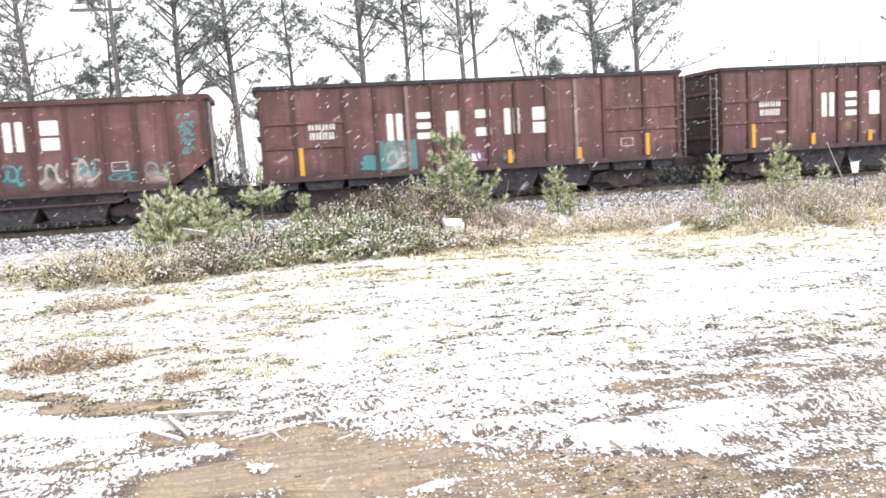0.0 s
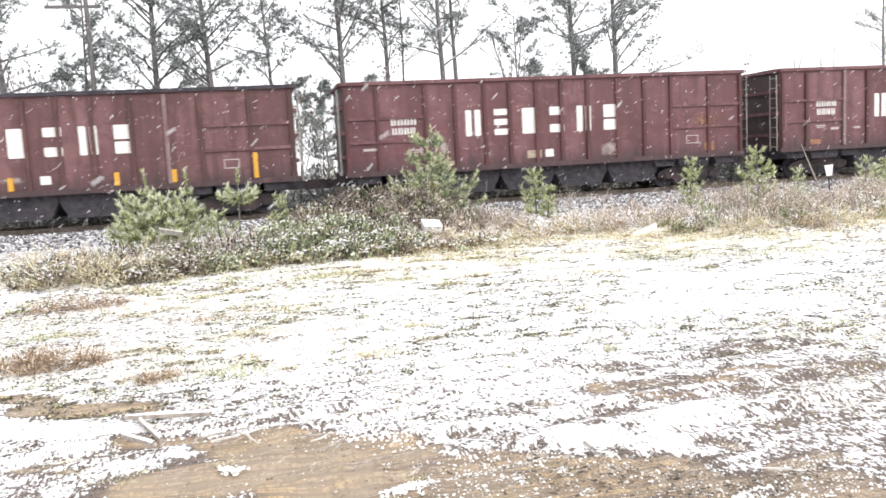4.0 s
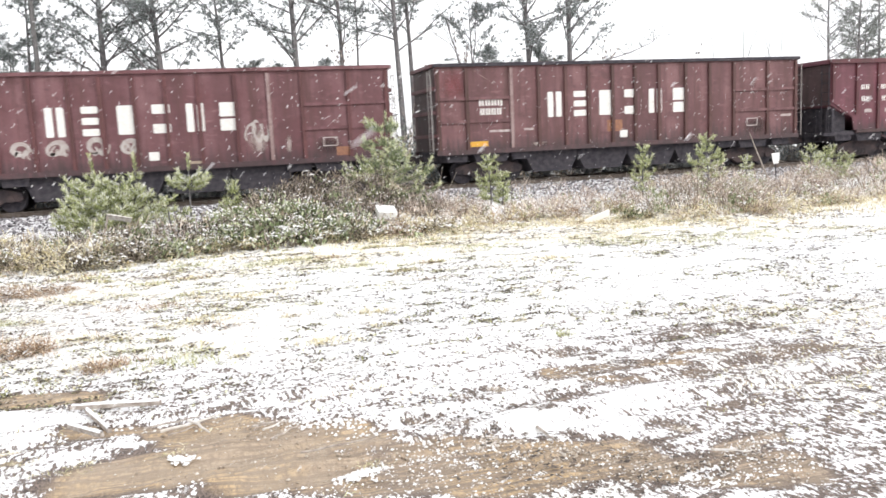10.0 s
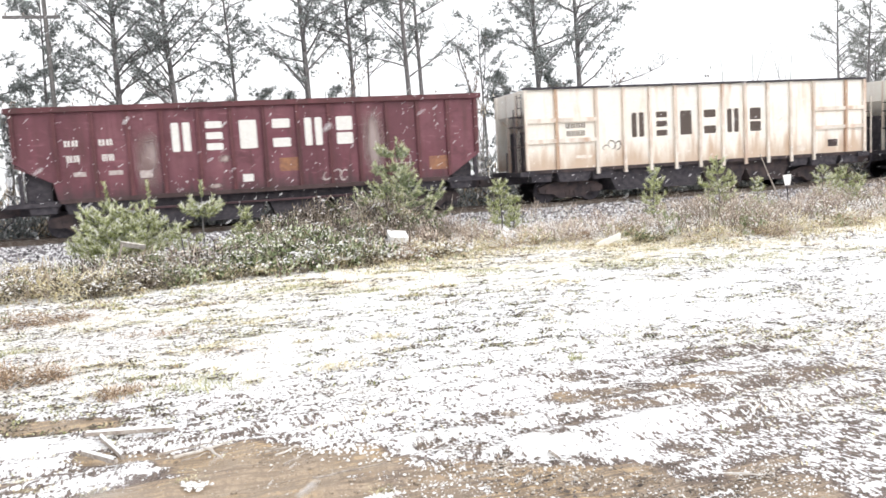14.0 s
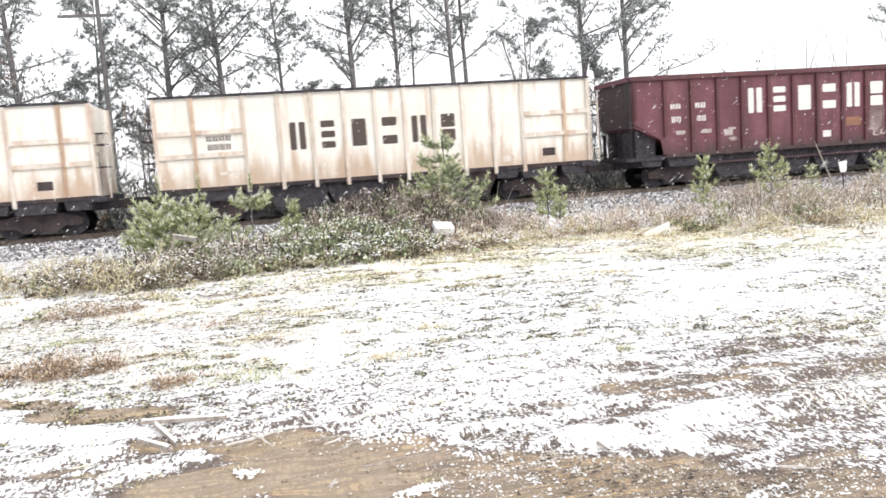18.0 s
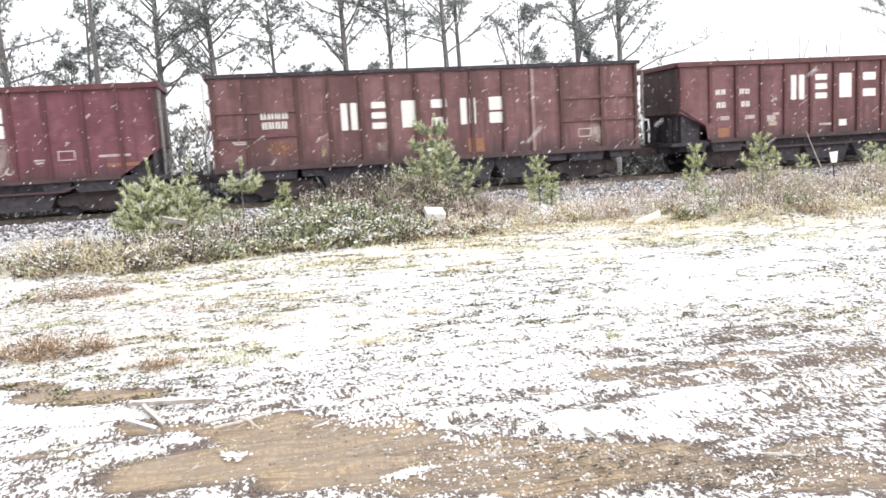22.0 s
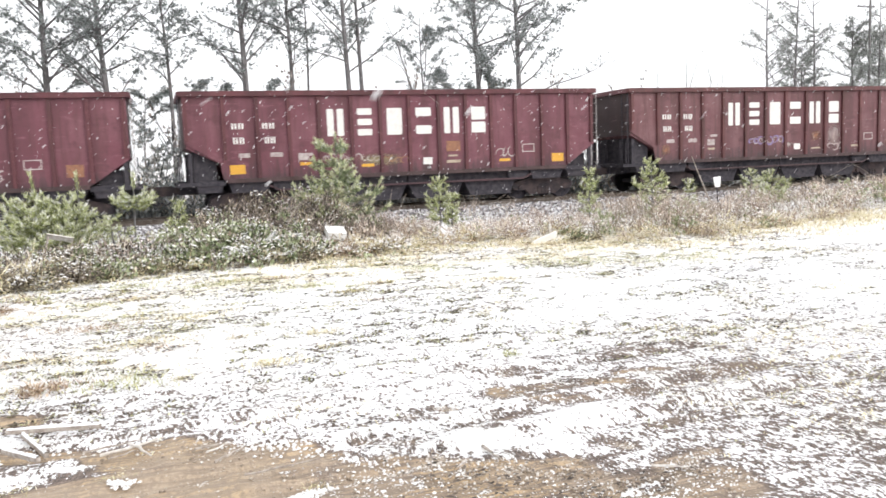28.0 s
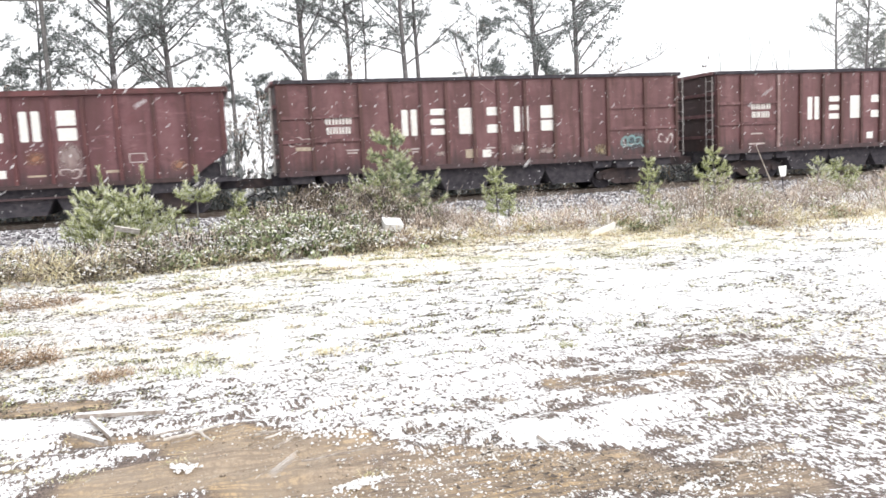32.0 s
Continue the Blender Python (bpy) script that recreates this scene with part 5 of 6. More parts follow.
for i, (x, h) in enumerate(((-17.5, 8), (-15.2, 7), (-13.4, 9), (-10.4, 7.5), (-9.2, 6.5), (-6.2, 6))):
    bare_tree(x, 41.5 + (i % 3), h, 330 + i, 4, 0.75, "scraggly young tree with brown leaves beyond the track")


for i in range(14):
    bare_tree(-6.5 + 2.3 * i + 0.7 * math.sin(i * 2.9), 35.5 + 0.6 * math.sin(i * 1.3), 5.2 + 0.8 * math.sin(i * 4.1), 360 + i, 3, 0.8, "scraggly grey sapling in the undergrowth beyond the track")


def utility_pole(x, y, height, arm, label):
    pole = tagged(new("utility_pole"), label, "utility pole")
    pole.location = (x, y, gz(x, y) - 0.1)
    part("post", Buf().tube([(0, 0, 0), (0, 0, height / 2), (0, 0, height)], [0.13, 0.115, 0.10], 10), POLE_WOOD, pole)
    cross = part("crossarm", Buf().box((-arm, -0.06, height - 0.9), (arm * 0.35, 0.06, height - 0.76)), POLE_WOOD, pole)
    for k in (-0.92, -0.5, 0.25):
        part("insulator", Buf().tube([(k * arm, 0, height - 0.76), (k * arm, 0, height - 0.7), (k * arm, 0, height - 0.6)], [0.03, 0.05, 0.03], 8), STEEL_GREY, cross)


utility_pole(-7.5, 43.5, 11.2, 1.9, "weathered wooden utility pole with a crossarm among the pines")
utility_pole(66.5, 60.5, 16.0, 1.6, "tall utility pole with a crossarm by far trees")


def brush(green, pale, snow, pts, rng, size, tip, dusted):
    """Needles all round a shoot, like a bottle brush: green along it, pale at its tip, snow on its upper side."""
    total = sum((pts[i + 1] - pts[i]).length for i in range(len(pts) - 1))
    steps = max(3, int(total / 0.05))
    for i in range(steps + 1):
        u = 0.18 + 0.82 * i / steps
        k = min(len(pts) - 2, int(u * (len(pts) - 1)))
        c = pts[k].lerp(pts[k + 1], u * (len(pts) - 1) - k)
        d = (pts[k + 1] - pts[k]).normalized()
        for _ in range(9):
            out = Vector((rng.gauss(0, 1), rng.gauss(0, 1), rng.gauss(0, 1)))
            out = (out - d * out.dot(d)).normalized()
            w = (d * rng.uniform(0.45, 1.0) + out * 0.8).normalized() * size * rng.uniform(0.7, 1.2)
            s = w.cross(Vector((rng.uniform(-1, 1), rng.uniform(-1, 1), rng.uniform(-1, 1)))).normalized() * 0.010
            q = c + Vector((rng.gauss(0, 0.008), rng.gauss(0, 0.008), rng.gauss(0, 0.008)))
            white = dusted and out.z > 0.35 and rng.random() < 0.32 * dusted
            (snow if white else pale if u > tip and rng.random() < 0.75 else green).add([tuple(q - s), tuple(q + s), tuple(q + w)], [(0, 1, 2)])


def young_pine(x, y, z_top, width, seed, stems=1, label="young pine with snow-dusted light green needles beside the track", base=None, slim=0.0, fine=1.0, dusted=0.8, tone=None, even=False, levels=None):
    """A loose young pine: whorls of shoots that sweep out and turn up, brushes of long needles, gaps between the whorls."""
    rng = random.Random(seed)
    tree = tagged(new("young_pine"), label, "young pine", "young pines by the track")
    g = (gz(x, y) if base is None else base) - 0.05
    tree.location = (x, y, g)
    h = z_top - g
    wood, needles, tips, snow = Buf(), Buf(), Buf(), Buf()
    for s in range(stems):
        ox = 0 if stems == 1 else width * 0.62 * (s / (stems - 1) - 0.5)
        hh = h * (rng.uniform(0.80, 1.0) if even else 0.97 if s == (stems - 1) // 2 else rng.uniform(0.55, 0.85))
        lead = [Vector(v) for v in curve_pts((ox * 0.4, rng.uniform(-0.1, 0.1), 0), (ox * 0.55 / hh, 0, 1), hh, 8, 0.06, rng)]
        wood.tube([tuple(v) for v in lead], [0.035 * (1 - 0.8 * i / 8) for i in range(9)], 5)
        whorls = max(2, round(hh * fine / 0.31))
        heights = [0.10 + slim + (0.80 - slim) * k / whorls + rng.uniform(-0.03, 0.03) for k in range(whorls + 1)] if levels is None else levels
        for k, u in enumerate(heights):
            e = min(7, int(u * 8))
            base_p = lead[e].lerp(lead[e + 1], u * 8 - e)
            turn = rng.uniform(0, 6.283)
            arms = rng.choice((4, 5, 5)) if k < whorls else 3
            for a_i in range(arms):
                a = turn + 6.283 * a_i / arms + rng.uniform(-0.4, 0.4)
                L = width / (2.0 if stems == 1 else 3.0) * (1.08 - 0.85 * u) * rng.choice((0.5, 0.8, 1.0, 1.25)) + 0.10
                out = Vector((math.cos(a), math.sin(a), 0))
                lift, dip = rng.uniform(0.30, 0.65), rng.uniform(-0.12, 0.08)
                q = [base_p, base_p + out * 0.4 * L + Vector((0, 0, dip * L)), base_p + out * 0.78 * L + Vector((0, 0, (dip + 0.22 * lift) * L)), base_p + out * L + Vector((0, 0, (dip + 0.85 * lift) * L + 0.03))]
                wood.tube([tuple(v) for v in q], [0.013, 0.011, 0.008, 0.005], 3, False)
                brush(needles, tips, snow, q, rng, 0.125, 0.80, dusted)
                for f in ((0.45, 0.75) if L > 0.45 else ()):
                    c = q[0].lerp(q[1], f / 0.4) if f < 0.4 else q[1].lerp(q[2], (f - 0.4) / 0.38)
                    for side in (-1, 1):
                        d = out * 0.8 + Vector((-out.y, out.x, 0)) * side * rng.uniform(0.4, 1.0)
                        m = L * rng.uniform(0.2, 0.38)
                        brush(needles, tips, snow, [c, c + d * m * 0.6 + Vector((0, 0, 0.05 * m)), c + d * m + Vector((0, 0, 0.45 * m))], rng, 0.115, 0.72, dusted)
        brush(needles, tips, snow, lead[6:], rng, 0.11, 0.7, dusted)
    part("stem", wood, BARK, tree)
    part("needles", needles, tone or YOUNG_NEEDLES, tree, "green needles")
    part("tip_needles", tips, TIP_NEEDLES, tree, "pale yellow-green shoot tips")
    if snow.f:
        part("snow_dusting", snow, SNOW_BITS, tree, "snow caught in the needles")
    return tree


young_pine(-2.42, 21.6, 1.72, 2.35, 501, 6, "bushy young pine with snow-dusted green needles beside the ballast", dusted=1.5, even=True)
young_pine(-2.58, 21.9, 2.25, 0.40, 511, 1, "thin young pine leader rising behind a bushy one", levels=(0.72,))
young_pine(-1.80, 21.9, 2.20, 0.36, 518, 1, "thin young pine leader rising behind a bushy one", levels=(0.70,))
young_pine(-0.50, 21.6, 2.15, 1.15, 502, 1, "slim young pine with snow on its whorls beside the ballast", dusted=1.8, levels=(0.57, 0.63, 0.70))
young_pine(-0.88, 21.2, 1.06, 0.8, 503, 2, "low snow-laden young pine at the foot of a slim one", dusted=2.2)
young_pine(0.55, 22.0, 1.33, 0.32, 512, 1, "tiny slim young pine at the ballast edge", slim=0.2)
young_pine(0.35, 21.4, 0.72, 1.1, 513, 3, "low spreading young pine dusted with snow", dusted=1.8)
young_pine(4.85, 21.8, 3.0, 2.3, 504, 1, "tall young pine behind the bramble heap beside the track", dusted=0.35, tone=DEEP_NEEDLES)
young_pine(4.3, 21.3, 1.85, 1.3, 514, 1, "yellow-green young pine low in front of a tall one", dusted=0.5)
young_pine(7.95, 22.4, 1.62, 0.8, 505, 1, slim=0.05)
young_pine(8.35, 22.5, 1.10, 0.5, 515, 1)
young_pine(12.95, 22.2, 1.68, 0.68, 506, 1, "small yellow-green young pine at the ballast edge", slim=0.05, dusted=0.4)
young_pine(15.15, 22.0, 1.95, 1.15, 507, 1, "conical yellow-green young pine at the ballast edge", dusted=0.4)
young_pine(16.6, 22.0, 1.15, 0.5, 517, 1, "tiny young pine white with snow", dusted=2.2)
young_pine(19.75, 22.6, 1.40, 1.0, 508, 2, "low young pine white with snow beside a marker", dusted=2.2)
young_pine(21.0, 23.0, 1.3, 1.2, 509, 2)
for i, (x, w, zt) in enumerate(((-11, 3.2, 4.4), (-7.4, 2.4, 3.6), (-3.2, 2.6, 3.9), (0.3, 2.2, 3.4), (3.4, 2.6, 3.6), (7.0, 2.4, 3.7), (9.6, 2.0, 3.2), (13.2, 2.6, 3.8), (17.0, 2.4, 3.6), (22.0, 2.8, 4.0), (27, 2.6, 3.4))):
    sap = young_pine(x, 39.5 + (i % 3), zt, w, 520 + i, 1, "dark young pine in the undergrowth beyond the track", fine=0.55, dusted=0.0)
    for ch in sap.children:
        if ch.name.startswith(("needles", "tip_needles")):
            ch.data.materials[0] = HAZED_NEEDLES_FAR


def blades(b, x, y, z, rng, count, length, width, lie=0.5):
    for _ in range(count):
        a = rng.uniform(0, 6.283)
        L = length * rng.uniform(0.5, 1.25)
        d = Vector((math.cos(a) * lie, math.sin(a) * lie, rng.uniform(0.35, 1.0))).normalized() * L
        s = Vector((-math.sin(a), math.cos(a), 0)) * width
        p = Vector((x + rng.gauss(0, 0.03), y + rng.gauss(0, 0.03), z))
        m = p + d * 0.6
        e = p + d + Vector((0, 0, -0.25 * L))
        b.add([tuple(p - s), tuple(p + s), tuple(m + s * 0.7), tuple(m - s * 0.7), tuple(e)], [(0, 1, 2, 3), (3, 2, 4)])


def leaf_quads(b, c, size, rng):
    n = Vector((rng.gauss(0, 1), rng.gauss(0, 1), rng.gauss(0.4, 1))).normalized()
    s = n.cross(Vector((0.2, 0.5, 0.84))).normalized() * size * rng.uniform(0.35, 0.6)
    u = n.cross(s).normalized() * size * rng.uniform(0.6, 1.1)
    c = Vector(c)
    b.add([tuple(c - u), tuple(c + s), tuple(c + u), tuple(c - s)], [(0, 1, 2, 3)])


def strand(b, c, length, width, rng, rise=0.8):
    """A bent strip: a stalk, a blade or the snow that lies along one."""
    a = rng.uniform(0, 6.283)
    d = Vector((math.cos(a), math.sin(a), rng.uniform(-0.5, 1.0) * rise)).normalized() * (length / 2)
    s = d.cross(Vector((rng.uniform(-0.5, 0.5), rng.uniform(-0.5, 0.5), 1))).normalized() * (width / 2)
    c = Vector(c)
    sag = Vector((0, 0, 0.18 * length))
    p, q = c - d - sag, c + d - sag
    b.add([tuple(p - s * 0.6), tuple(p + s * 0.6), tuple(c + s), tuple(c - s), tuple(q + s * 0.4), tuple(q - s * 0.4)], [(0, 1, 2, 3), (3, 2, 4, 5)])


def thicket(cx, cy, rx, ry, height, seed, leaves, green, stems, label, snow=0.3, leaf=0.05, name="bramble_bush", dry=False, pale=False, far=False):
    """A heap of arching stems with small leaves, some of them capped with snow."""
    rng = random.Random(seed)
    bush = tagged(new(name), label, "bush", "brush along the track")
    bush.location = (cx, cy, 0)
    wood, dead, grn, caps, straw_b, dark_b, grn_b = Buf(), Buf(), Buf(), Buf(), Buf(), Buf(), Buf()

    def roof(px, py):
        q = (px / rx) ** 2 + (py / ry) ** 2
        lump = 1 + 0.45 * noise.noise(Vector((px * 1.5 + seed, py * 1.5, 0.5))) + 0.35 * noise.noise(Vector((px * 3.8 + seed, py * 3.8, 1.5)))
        return height * max(0.0, 1 - q) ** 0.55 * lump

    def spot():
        while True:
            px, py = rng.uniform(-rx, rx), rng.uniform(-ry, ry)
            if (px / rx) ** 2 + (py / ry) ** 2 < 1:
                return px, py
    for _ in range(int(stems * 0.28) if height > 0.3 else 0):
        px, py = spot()
        g = gz(cx + px, cy + py) - 0.02
        h = roof(px, py) * rng.uniform(0.7, 1.2) + 0.05
        a = rng.uniform(0, 6.283)
        w = rng.uniform(0.4, 1.7) * h
        pts = [(px, py, g), (px + 0.3 * w * math.cos(a), py + 0.3 * w * math.sin(a), g + 0.65 * h), (px + 0.75 * w * math.cos(a), py + 0.75 * w * math.sin(a), g + h), (px + 1.25 * w * math.cos(a), py + 1.25 * w * math.sin(a), g + 0.72 * h)]
        wood.tube(pts, [0.008, 0.007, 0.005, 0.003], 3, False)
    # tussocks of strands: each leans its own way and has its own tone
    per = 34
    for _ in range(int(leaves * 1.15 / per)):
        px, py = spot()
        r = roof(px, py)
        g = gz(cx + px, cy + py)
        hole = noise.noise(Vector((px * 1.9 + seed, py * 1.9, 4.0)))
        if hole < rng.uniform(-0.42, 0.10):
            continue
        z0 = g + r * rng.uniform(0.15, 0.85)
        cr = leaf * rng.uniform(1.8, 4.4)
        patchy = noise.noise(Vector((px * 0.8 + 3.1 * seed, py * 0.8, z0)))
        leafy = rng.random() < green + 0.8 * patchy
        mottle = 1.5 * noise.noise(Vector((px * 2.3 + 1.7 * seed, py * 2.3, z0 * 2.5)))
        tone = min(1.0, max(0.0, 0.5 + mottle + rng.uniform(-0.28, 0.28)))
        bright = tone < (0.48 if dry else 0.18)
        dim = tone > (0.88 if pale else 0.72 if dry else 0.80)
        white = 0.52 if rng.random() < snow * (1 + 2.4 * noise.noise(Vector((px * 2.0 - seed, py * 2.0, z0 * 2.0 + 7.0)))) else 0.06 * min(1.0, 3 * snow)
        lean_to = Vector((rng.gauss(0, 0.9), rng.gauss(0, 0.9), 0.12)) if dry else Vector((rng.gauss(0, 0.6), rng.gauss(0, 0.6), 0.75))
        # dark quads low in the heap put its inner shade into leaf colour
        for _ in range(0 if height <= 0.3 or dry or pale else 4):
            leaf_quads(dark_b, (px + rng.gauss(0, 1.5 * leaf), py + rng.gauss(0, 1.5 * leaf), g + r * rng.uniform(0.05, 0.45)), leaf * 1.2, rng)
        for _ in range(per):
            d = (lean_to + Vector((rng.gauss(0, 0.65), rng.gauss(0, 0.65), rng.gauss(0, 0.5)))).normalized()
            c = Vector((px, py, z0)) + d * cr * rng.uniform(0.2, 1.0) + Vector((rng.gauss(0, 0.4), rng.gauss(0, 0.4), rng.gauss(0, 0.25))) * cr
            if c.z < g:
                c.z = g + 0.02
            if rng.random() < (white if d.z > 0.25 else 0.25 * white):
                strand(caps, Vector((c.x, c.y, max(g + 0.02, z0 + cr * rng.uniform(0.35, 1.05)))), leaf * rng.uniform(0.8, 1.9), leaf * rng.uniform(0.35, 0.8), rng, 0.25)
            elif leafy and rng.random() < 0.8:
                leaf_quads(grn_b if tone < 0.40 else grn, c, leaf * rng.uniform(0.6, 1.1), rng)
            elif rng.random() < (0.25 if pale or dry else 0.5):
                leaf_quads(straw_b if bright else dark_b if dim else dead, c, leaf * rng.uniform(0.45, 0.9), rng)
            else:
                tip = c + d * cr * (rng.uniform(0.6, 1.5) if dry else rng.uniform(0.5, 1.2))
                mid = c.lerp(tip, 0.55) + Vector((0, 0, 0.16 * cr))
                sd = d.cross(Vector((rng.uniform(-0.6, 0.6), rng.uniform(-0.6, 0.6), 1))).normalized() * leaf * rng.uniform(0.06, 0.17)
                (straw_b if bright and rng.random() < 0.85 else dark_b if dim else dead).add([tuple(c - sd), tuple(c + sd), tuple(mid + sd * 0.8), tuple(mid - sd * 0.8), tuple(tip)], [(0, 1, 2, 3), (3, 2, 4)])
    if wood.f:
        part("stem_tangle", wood, STEMS, bush, "thin arching stems")
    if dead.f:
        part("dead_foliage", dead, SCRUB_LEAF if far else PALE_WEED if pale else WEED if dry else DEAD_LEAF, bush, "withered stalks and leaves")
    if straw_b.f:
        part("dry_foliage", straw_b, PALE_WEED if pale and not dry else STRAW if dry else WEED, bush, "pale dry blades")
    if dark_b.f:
        part("dark_foliage", dark_b, SCRUB_LEAF if far else RUSSET if pale and dry else MAUVE_WEED if pale else STUBBLE_SHADE, bush, "dark leaves, with inner shade put into colour in dense heaps")
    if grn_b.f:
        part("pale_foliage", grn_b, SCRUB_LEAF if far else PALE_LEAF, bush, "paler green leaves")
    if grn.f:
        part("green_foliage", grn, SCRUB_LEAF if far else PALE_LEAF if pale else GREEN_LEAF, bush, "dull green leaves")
    if caps.f:
        part("snow_cover", caps, SNOW_BITS, bush, "snow on the leaves")
    return bush


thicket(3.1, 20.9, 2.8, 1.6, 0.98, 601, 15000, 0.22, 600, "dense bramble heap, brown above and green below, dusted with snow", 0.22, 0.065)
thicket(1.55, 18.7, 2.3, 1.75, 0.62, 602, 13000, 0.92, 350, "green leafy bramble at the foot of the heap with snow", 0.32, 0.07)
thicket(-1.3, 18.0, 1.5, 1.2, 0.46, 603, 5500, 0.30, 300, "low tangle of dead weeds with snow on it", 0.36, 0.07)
thicket(-2.75, 16.9, 1.9, 1.0, 0.42, 618, 6000, 0.12, 320, "brown tangle of dead weeds bent over at the field edge", 0.32, 0.07, dry=True)
thicket(-4.3, 18.6, 1.5, 1.1, 0.34, 604, 3200, 0.14, 250, "low tangle of dead weeds with snow on it", 0.55, 0.06, dry=True)
thicket(-2.6, 19.7, 1.5, 0.8, 0.22, 619, 1600, 0.30, 200, "thin dead weeds in front of a bushy young pine", 0.4, 0.065)
thicket(4.2, 18.0, 1.5, 0.75, 0.26, 620, 2200, 0.04, 200, "pale bent grass at the foot of the bramble heap", 0.5, 0.065, dry=True, pale=True)
thicket(5.6, 20.2, 1.5, 1.2, 0.42, 605, 3300, 0.05, 340, "brown dead weeds beside the bramble heap", 0.26, 0.06, pale=True)
thicket(7.7, 20.0, 1.7, 1.0, 0.27, 606, 2400, 0.0, 300, "low brown weeds between snowy stones", 0.26, 0.055, pale=True)
thicket(12.1, 17.7, 1.75, 1.3, 0.95, 607, 4600, 0.20, 700, "round dead shrub, grey-brown, dusted with snow", 0.28, 0.06, pale=True)
thicket(10.2, 20.4, 1.7, 1.2, 0.36, 608, 2400, 0.05, 300, "sparse brown weeds near the ballast", 0.26, 0.06, pale=True)
thicket(14.9, 18.9, 1.9, 1.3, 0.7, 609, 3200, 0.12, 420, "grey-brown dead shrub before the marker post", 0.32, 0.065, pale=True)
thicket(18.6, 19.6, 2.6, 1.5, 0.85, 610, 4400, 0.15, 420, "grey-brown dead brush along the ballast", 0.32, 0.07, pale=True)
thicket(23.5, 20.4, 3.2, 1.7, 0.9, 617, 4600, 0.30, 380, "grey-brown dead brush along the ballast", 0.32, 0.075, pale=True)
thicket(29.5, 21.5, 4.0, 1.8, 0.9, 611, 4600, 0.12, 320, "grey-brown dead brush along the ballast", 0.32, 0.08, pale=True)
thicket(-2.5, 9.6, 0.68, 0.32, 0.08, 613, 2600, 0.0, 160, "matted russet dead weeds lying in the snow", 0.22, 0.035, "weed_clump", dry=True)
thicket(-1.1, 8.4, 0.22, 0.14, 0.06, 621, 500, 0.0, 160, "small brown tuft of dead weeds in the snow", 0.2, 0.03, "weed_clump", dry=True)
thicket(-3.0, 13.9, 0.9, 0.4, 0.09, 614, 1800, 0.1, 160, "small clump of dead weeds in the snow", 0.3, 0.035, "weed_clump", dry=True)
thicket(9.75, 17.0, 0.45, 0.35, 0.30, 615, 800, 0.0, 140, "small tan weed clump beside the board", 0.12, 0.05, "weed_clump", dry=True)
thicket(5.9, 18.6, 0.45, 0.35, 0.24, 616, 600, 0.0, 120, "small brown weed clump by snowy stones", 0.1, 0.05, "weed_clump", dry=True)
for bush in [o for o in bpy.data.objects if o.name.startswith("weed_clump") and o.location.x < 0]:
    for ch in bush.children:
        if ch.name.startswith(("dead_foliage", "dry_foliage", "dark_foliage")):
            ch.data.materials[0] = RUSSET
for i, (x, y, rx, h) in enumerate(((-3.4, 17.6, 0.9, 0.2), (0.4, 17.3, 0.8, 0.2), (2.6, 17.6, 0.9, 0.22), (4.6, 18.1, 0.7, 0.25), (6.9, 18.6, 0.9, 0.25), (8.2, 18.4, 0.9, 0.3), (-6.8, 18.8, 1.2, 0.25), (13.6, 16.8, 1.1, 0.25), (17.2, 17.6, 1.6, 0.3), (11.0, 16.5, 0.7, 0.22), (12.6, 16.3, 0.5, 0.3), (15.4, 17.0, 0.6, 0.34), (9.9, 18.6, 0.6, 0.3), (-5.0, 18.0, 0.8, 0.2), (-1.4, 17.2, 0.7, 0.22))):
    thicket(x, y, rx, 0.45, h * 1.15, 660 + i, 1150, 0.05, 120, "tan dead grass clump at the edge of the field", 0.3, 0.06, "grass_clump", True, x > 6)
for i in range(9):
    thicket(6.5 + 3.3 * i, 23.9 + 0.5 * math.sin(i * 2.1), 2.0, 1.5, 0.42 + 0.08 * math.sin(i * 1.3), 680 + i, 700, 0.04, 150, "sparse purple-brown weeds growing over the ballast edge", 0.22, 0.055, "weed_patch", pale=True)
for i in range(13):
    thicket(-22 + 5.6 * i + 0.8 * math.sin(i * 2.3), 33.0 + 0.5 * math.sin(i * 1.7), 3.6, 1.7, 1.9 + 0.4 * math.sin(i * 3.1), 640 + i, 2000, 0.45, 200, "grey-green scrubby brush on the far side of the track", 0.02, 0.2, "scrub_bush", far=True)


for i in range(17):
    thicket(-20 + 3.4 * i + 0.6 * math.sin(i * 1.9), 31.6 + 0.3 * math.sin(i * 2.7), 2.3, 0.9, 1.35 + 0.3 * math.sin(i * 2.1), 720 + i, 2600, 0.3, 100, "grey-green low undergrowth on the far side of the track", 0.02, 0.13, "undergrowth", far=True)


for i in range(11):
    thicket(-7 + 2.7 * i + 0.6 * math.sin(i * 2.9), 35.6 + 0.4 * math.sin(i * 1.7), 2.2, 1.2, 4.3 + 0.5 * math.sin(i * 2.3), 760 + i, 950, 0.2, 130, "tall twiggy grey-green saplings beyond the track", 0.05, 0.16, "sapling_thicket", far=True)


EDGE_X = (-9, -5.8, -3.3, 0.1, 3.9, 5.4, 7.1, 8.6, 10.3, 12.0, 14.4, 24.0)
EDGE_Y = (19.4, 18.9, 17.4, 17.2, 17.6, 18.0, 18.4, 17.2, 16.4, 16.0, 16.6, 18.0)


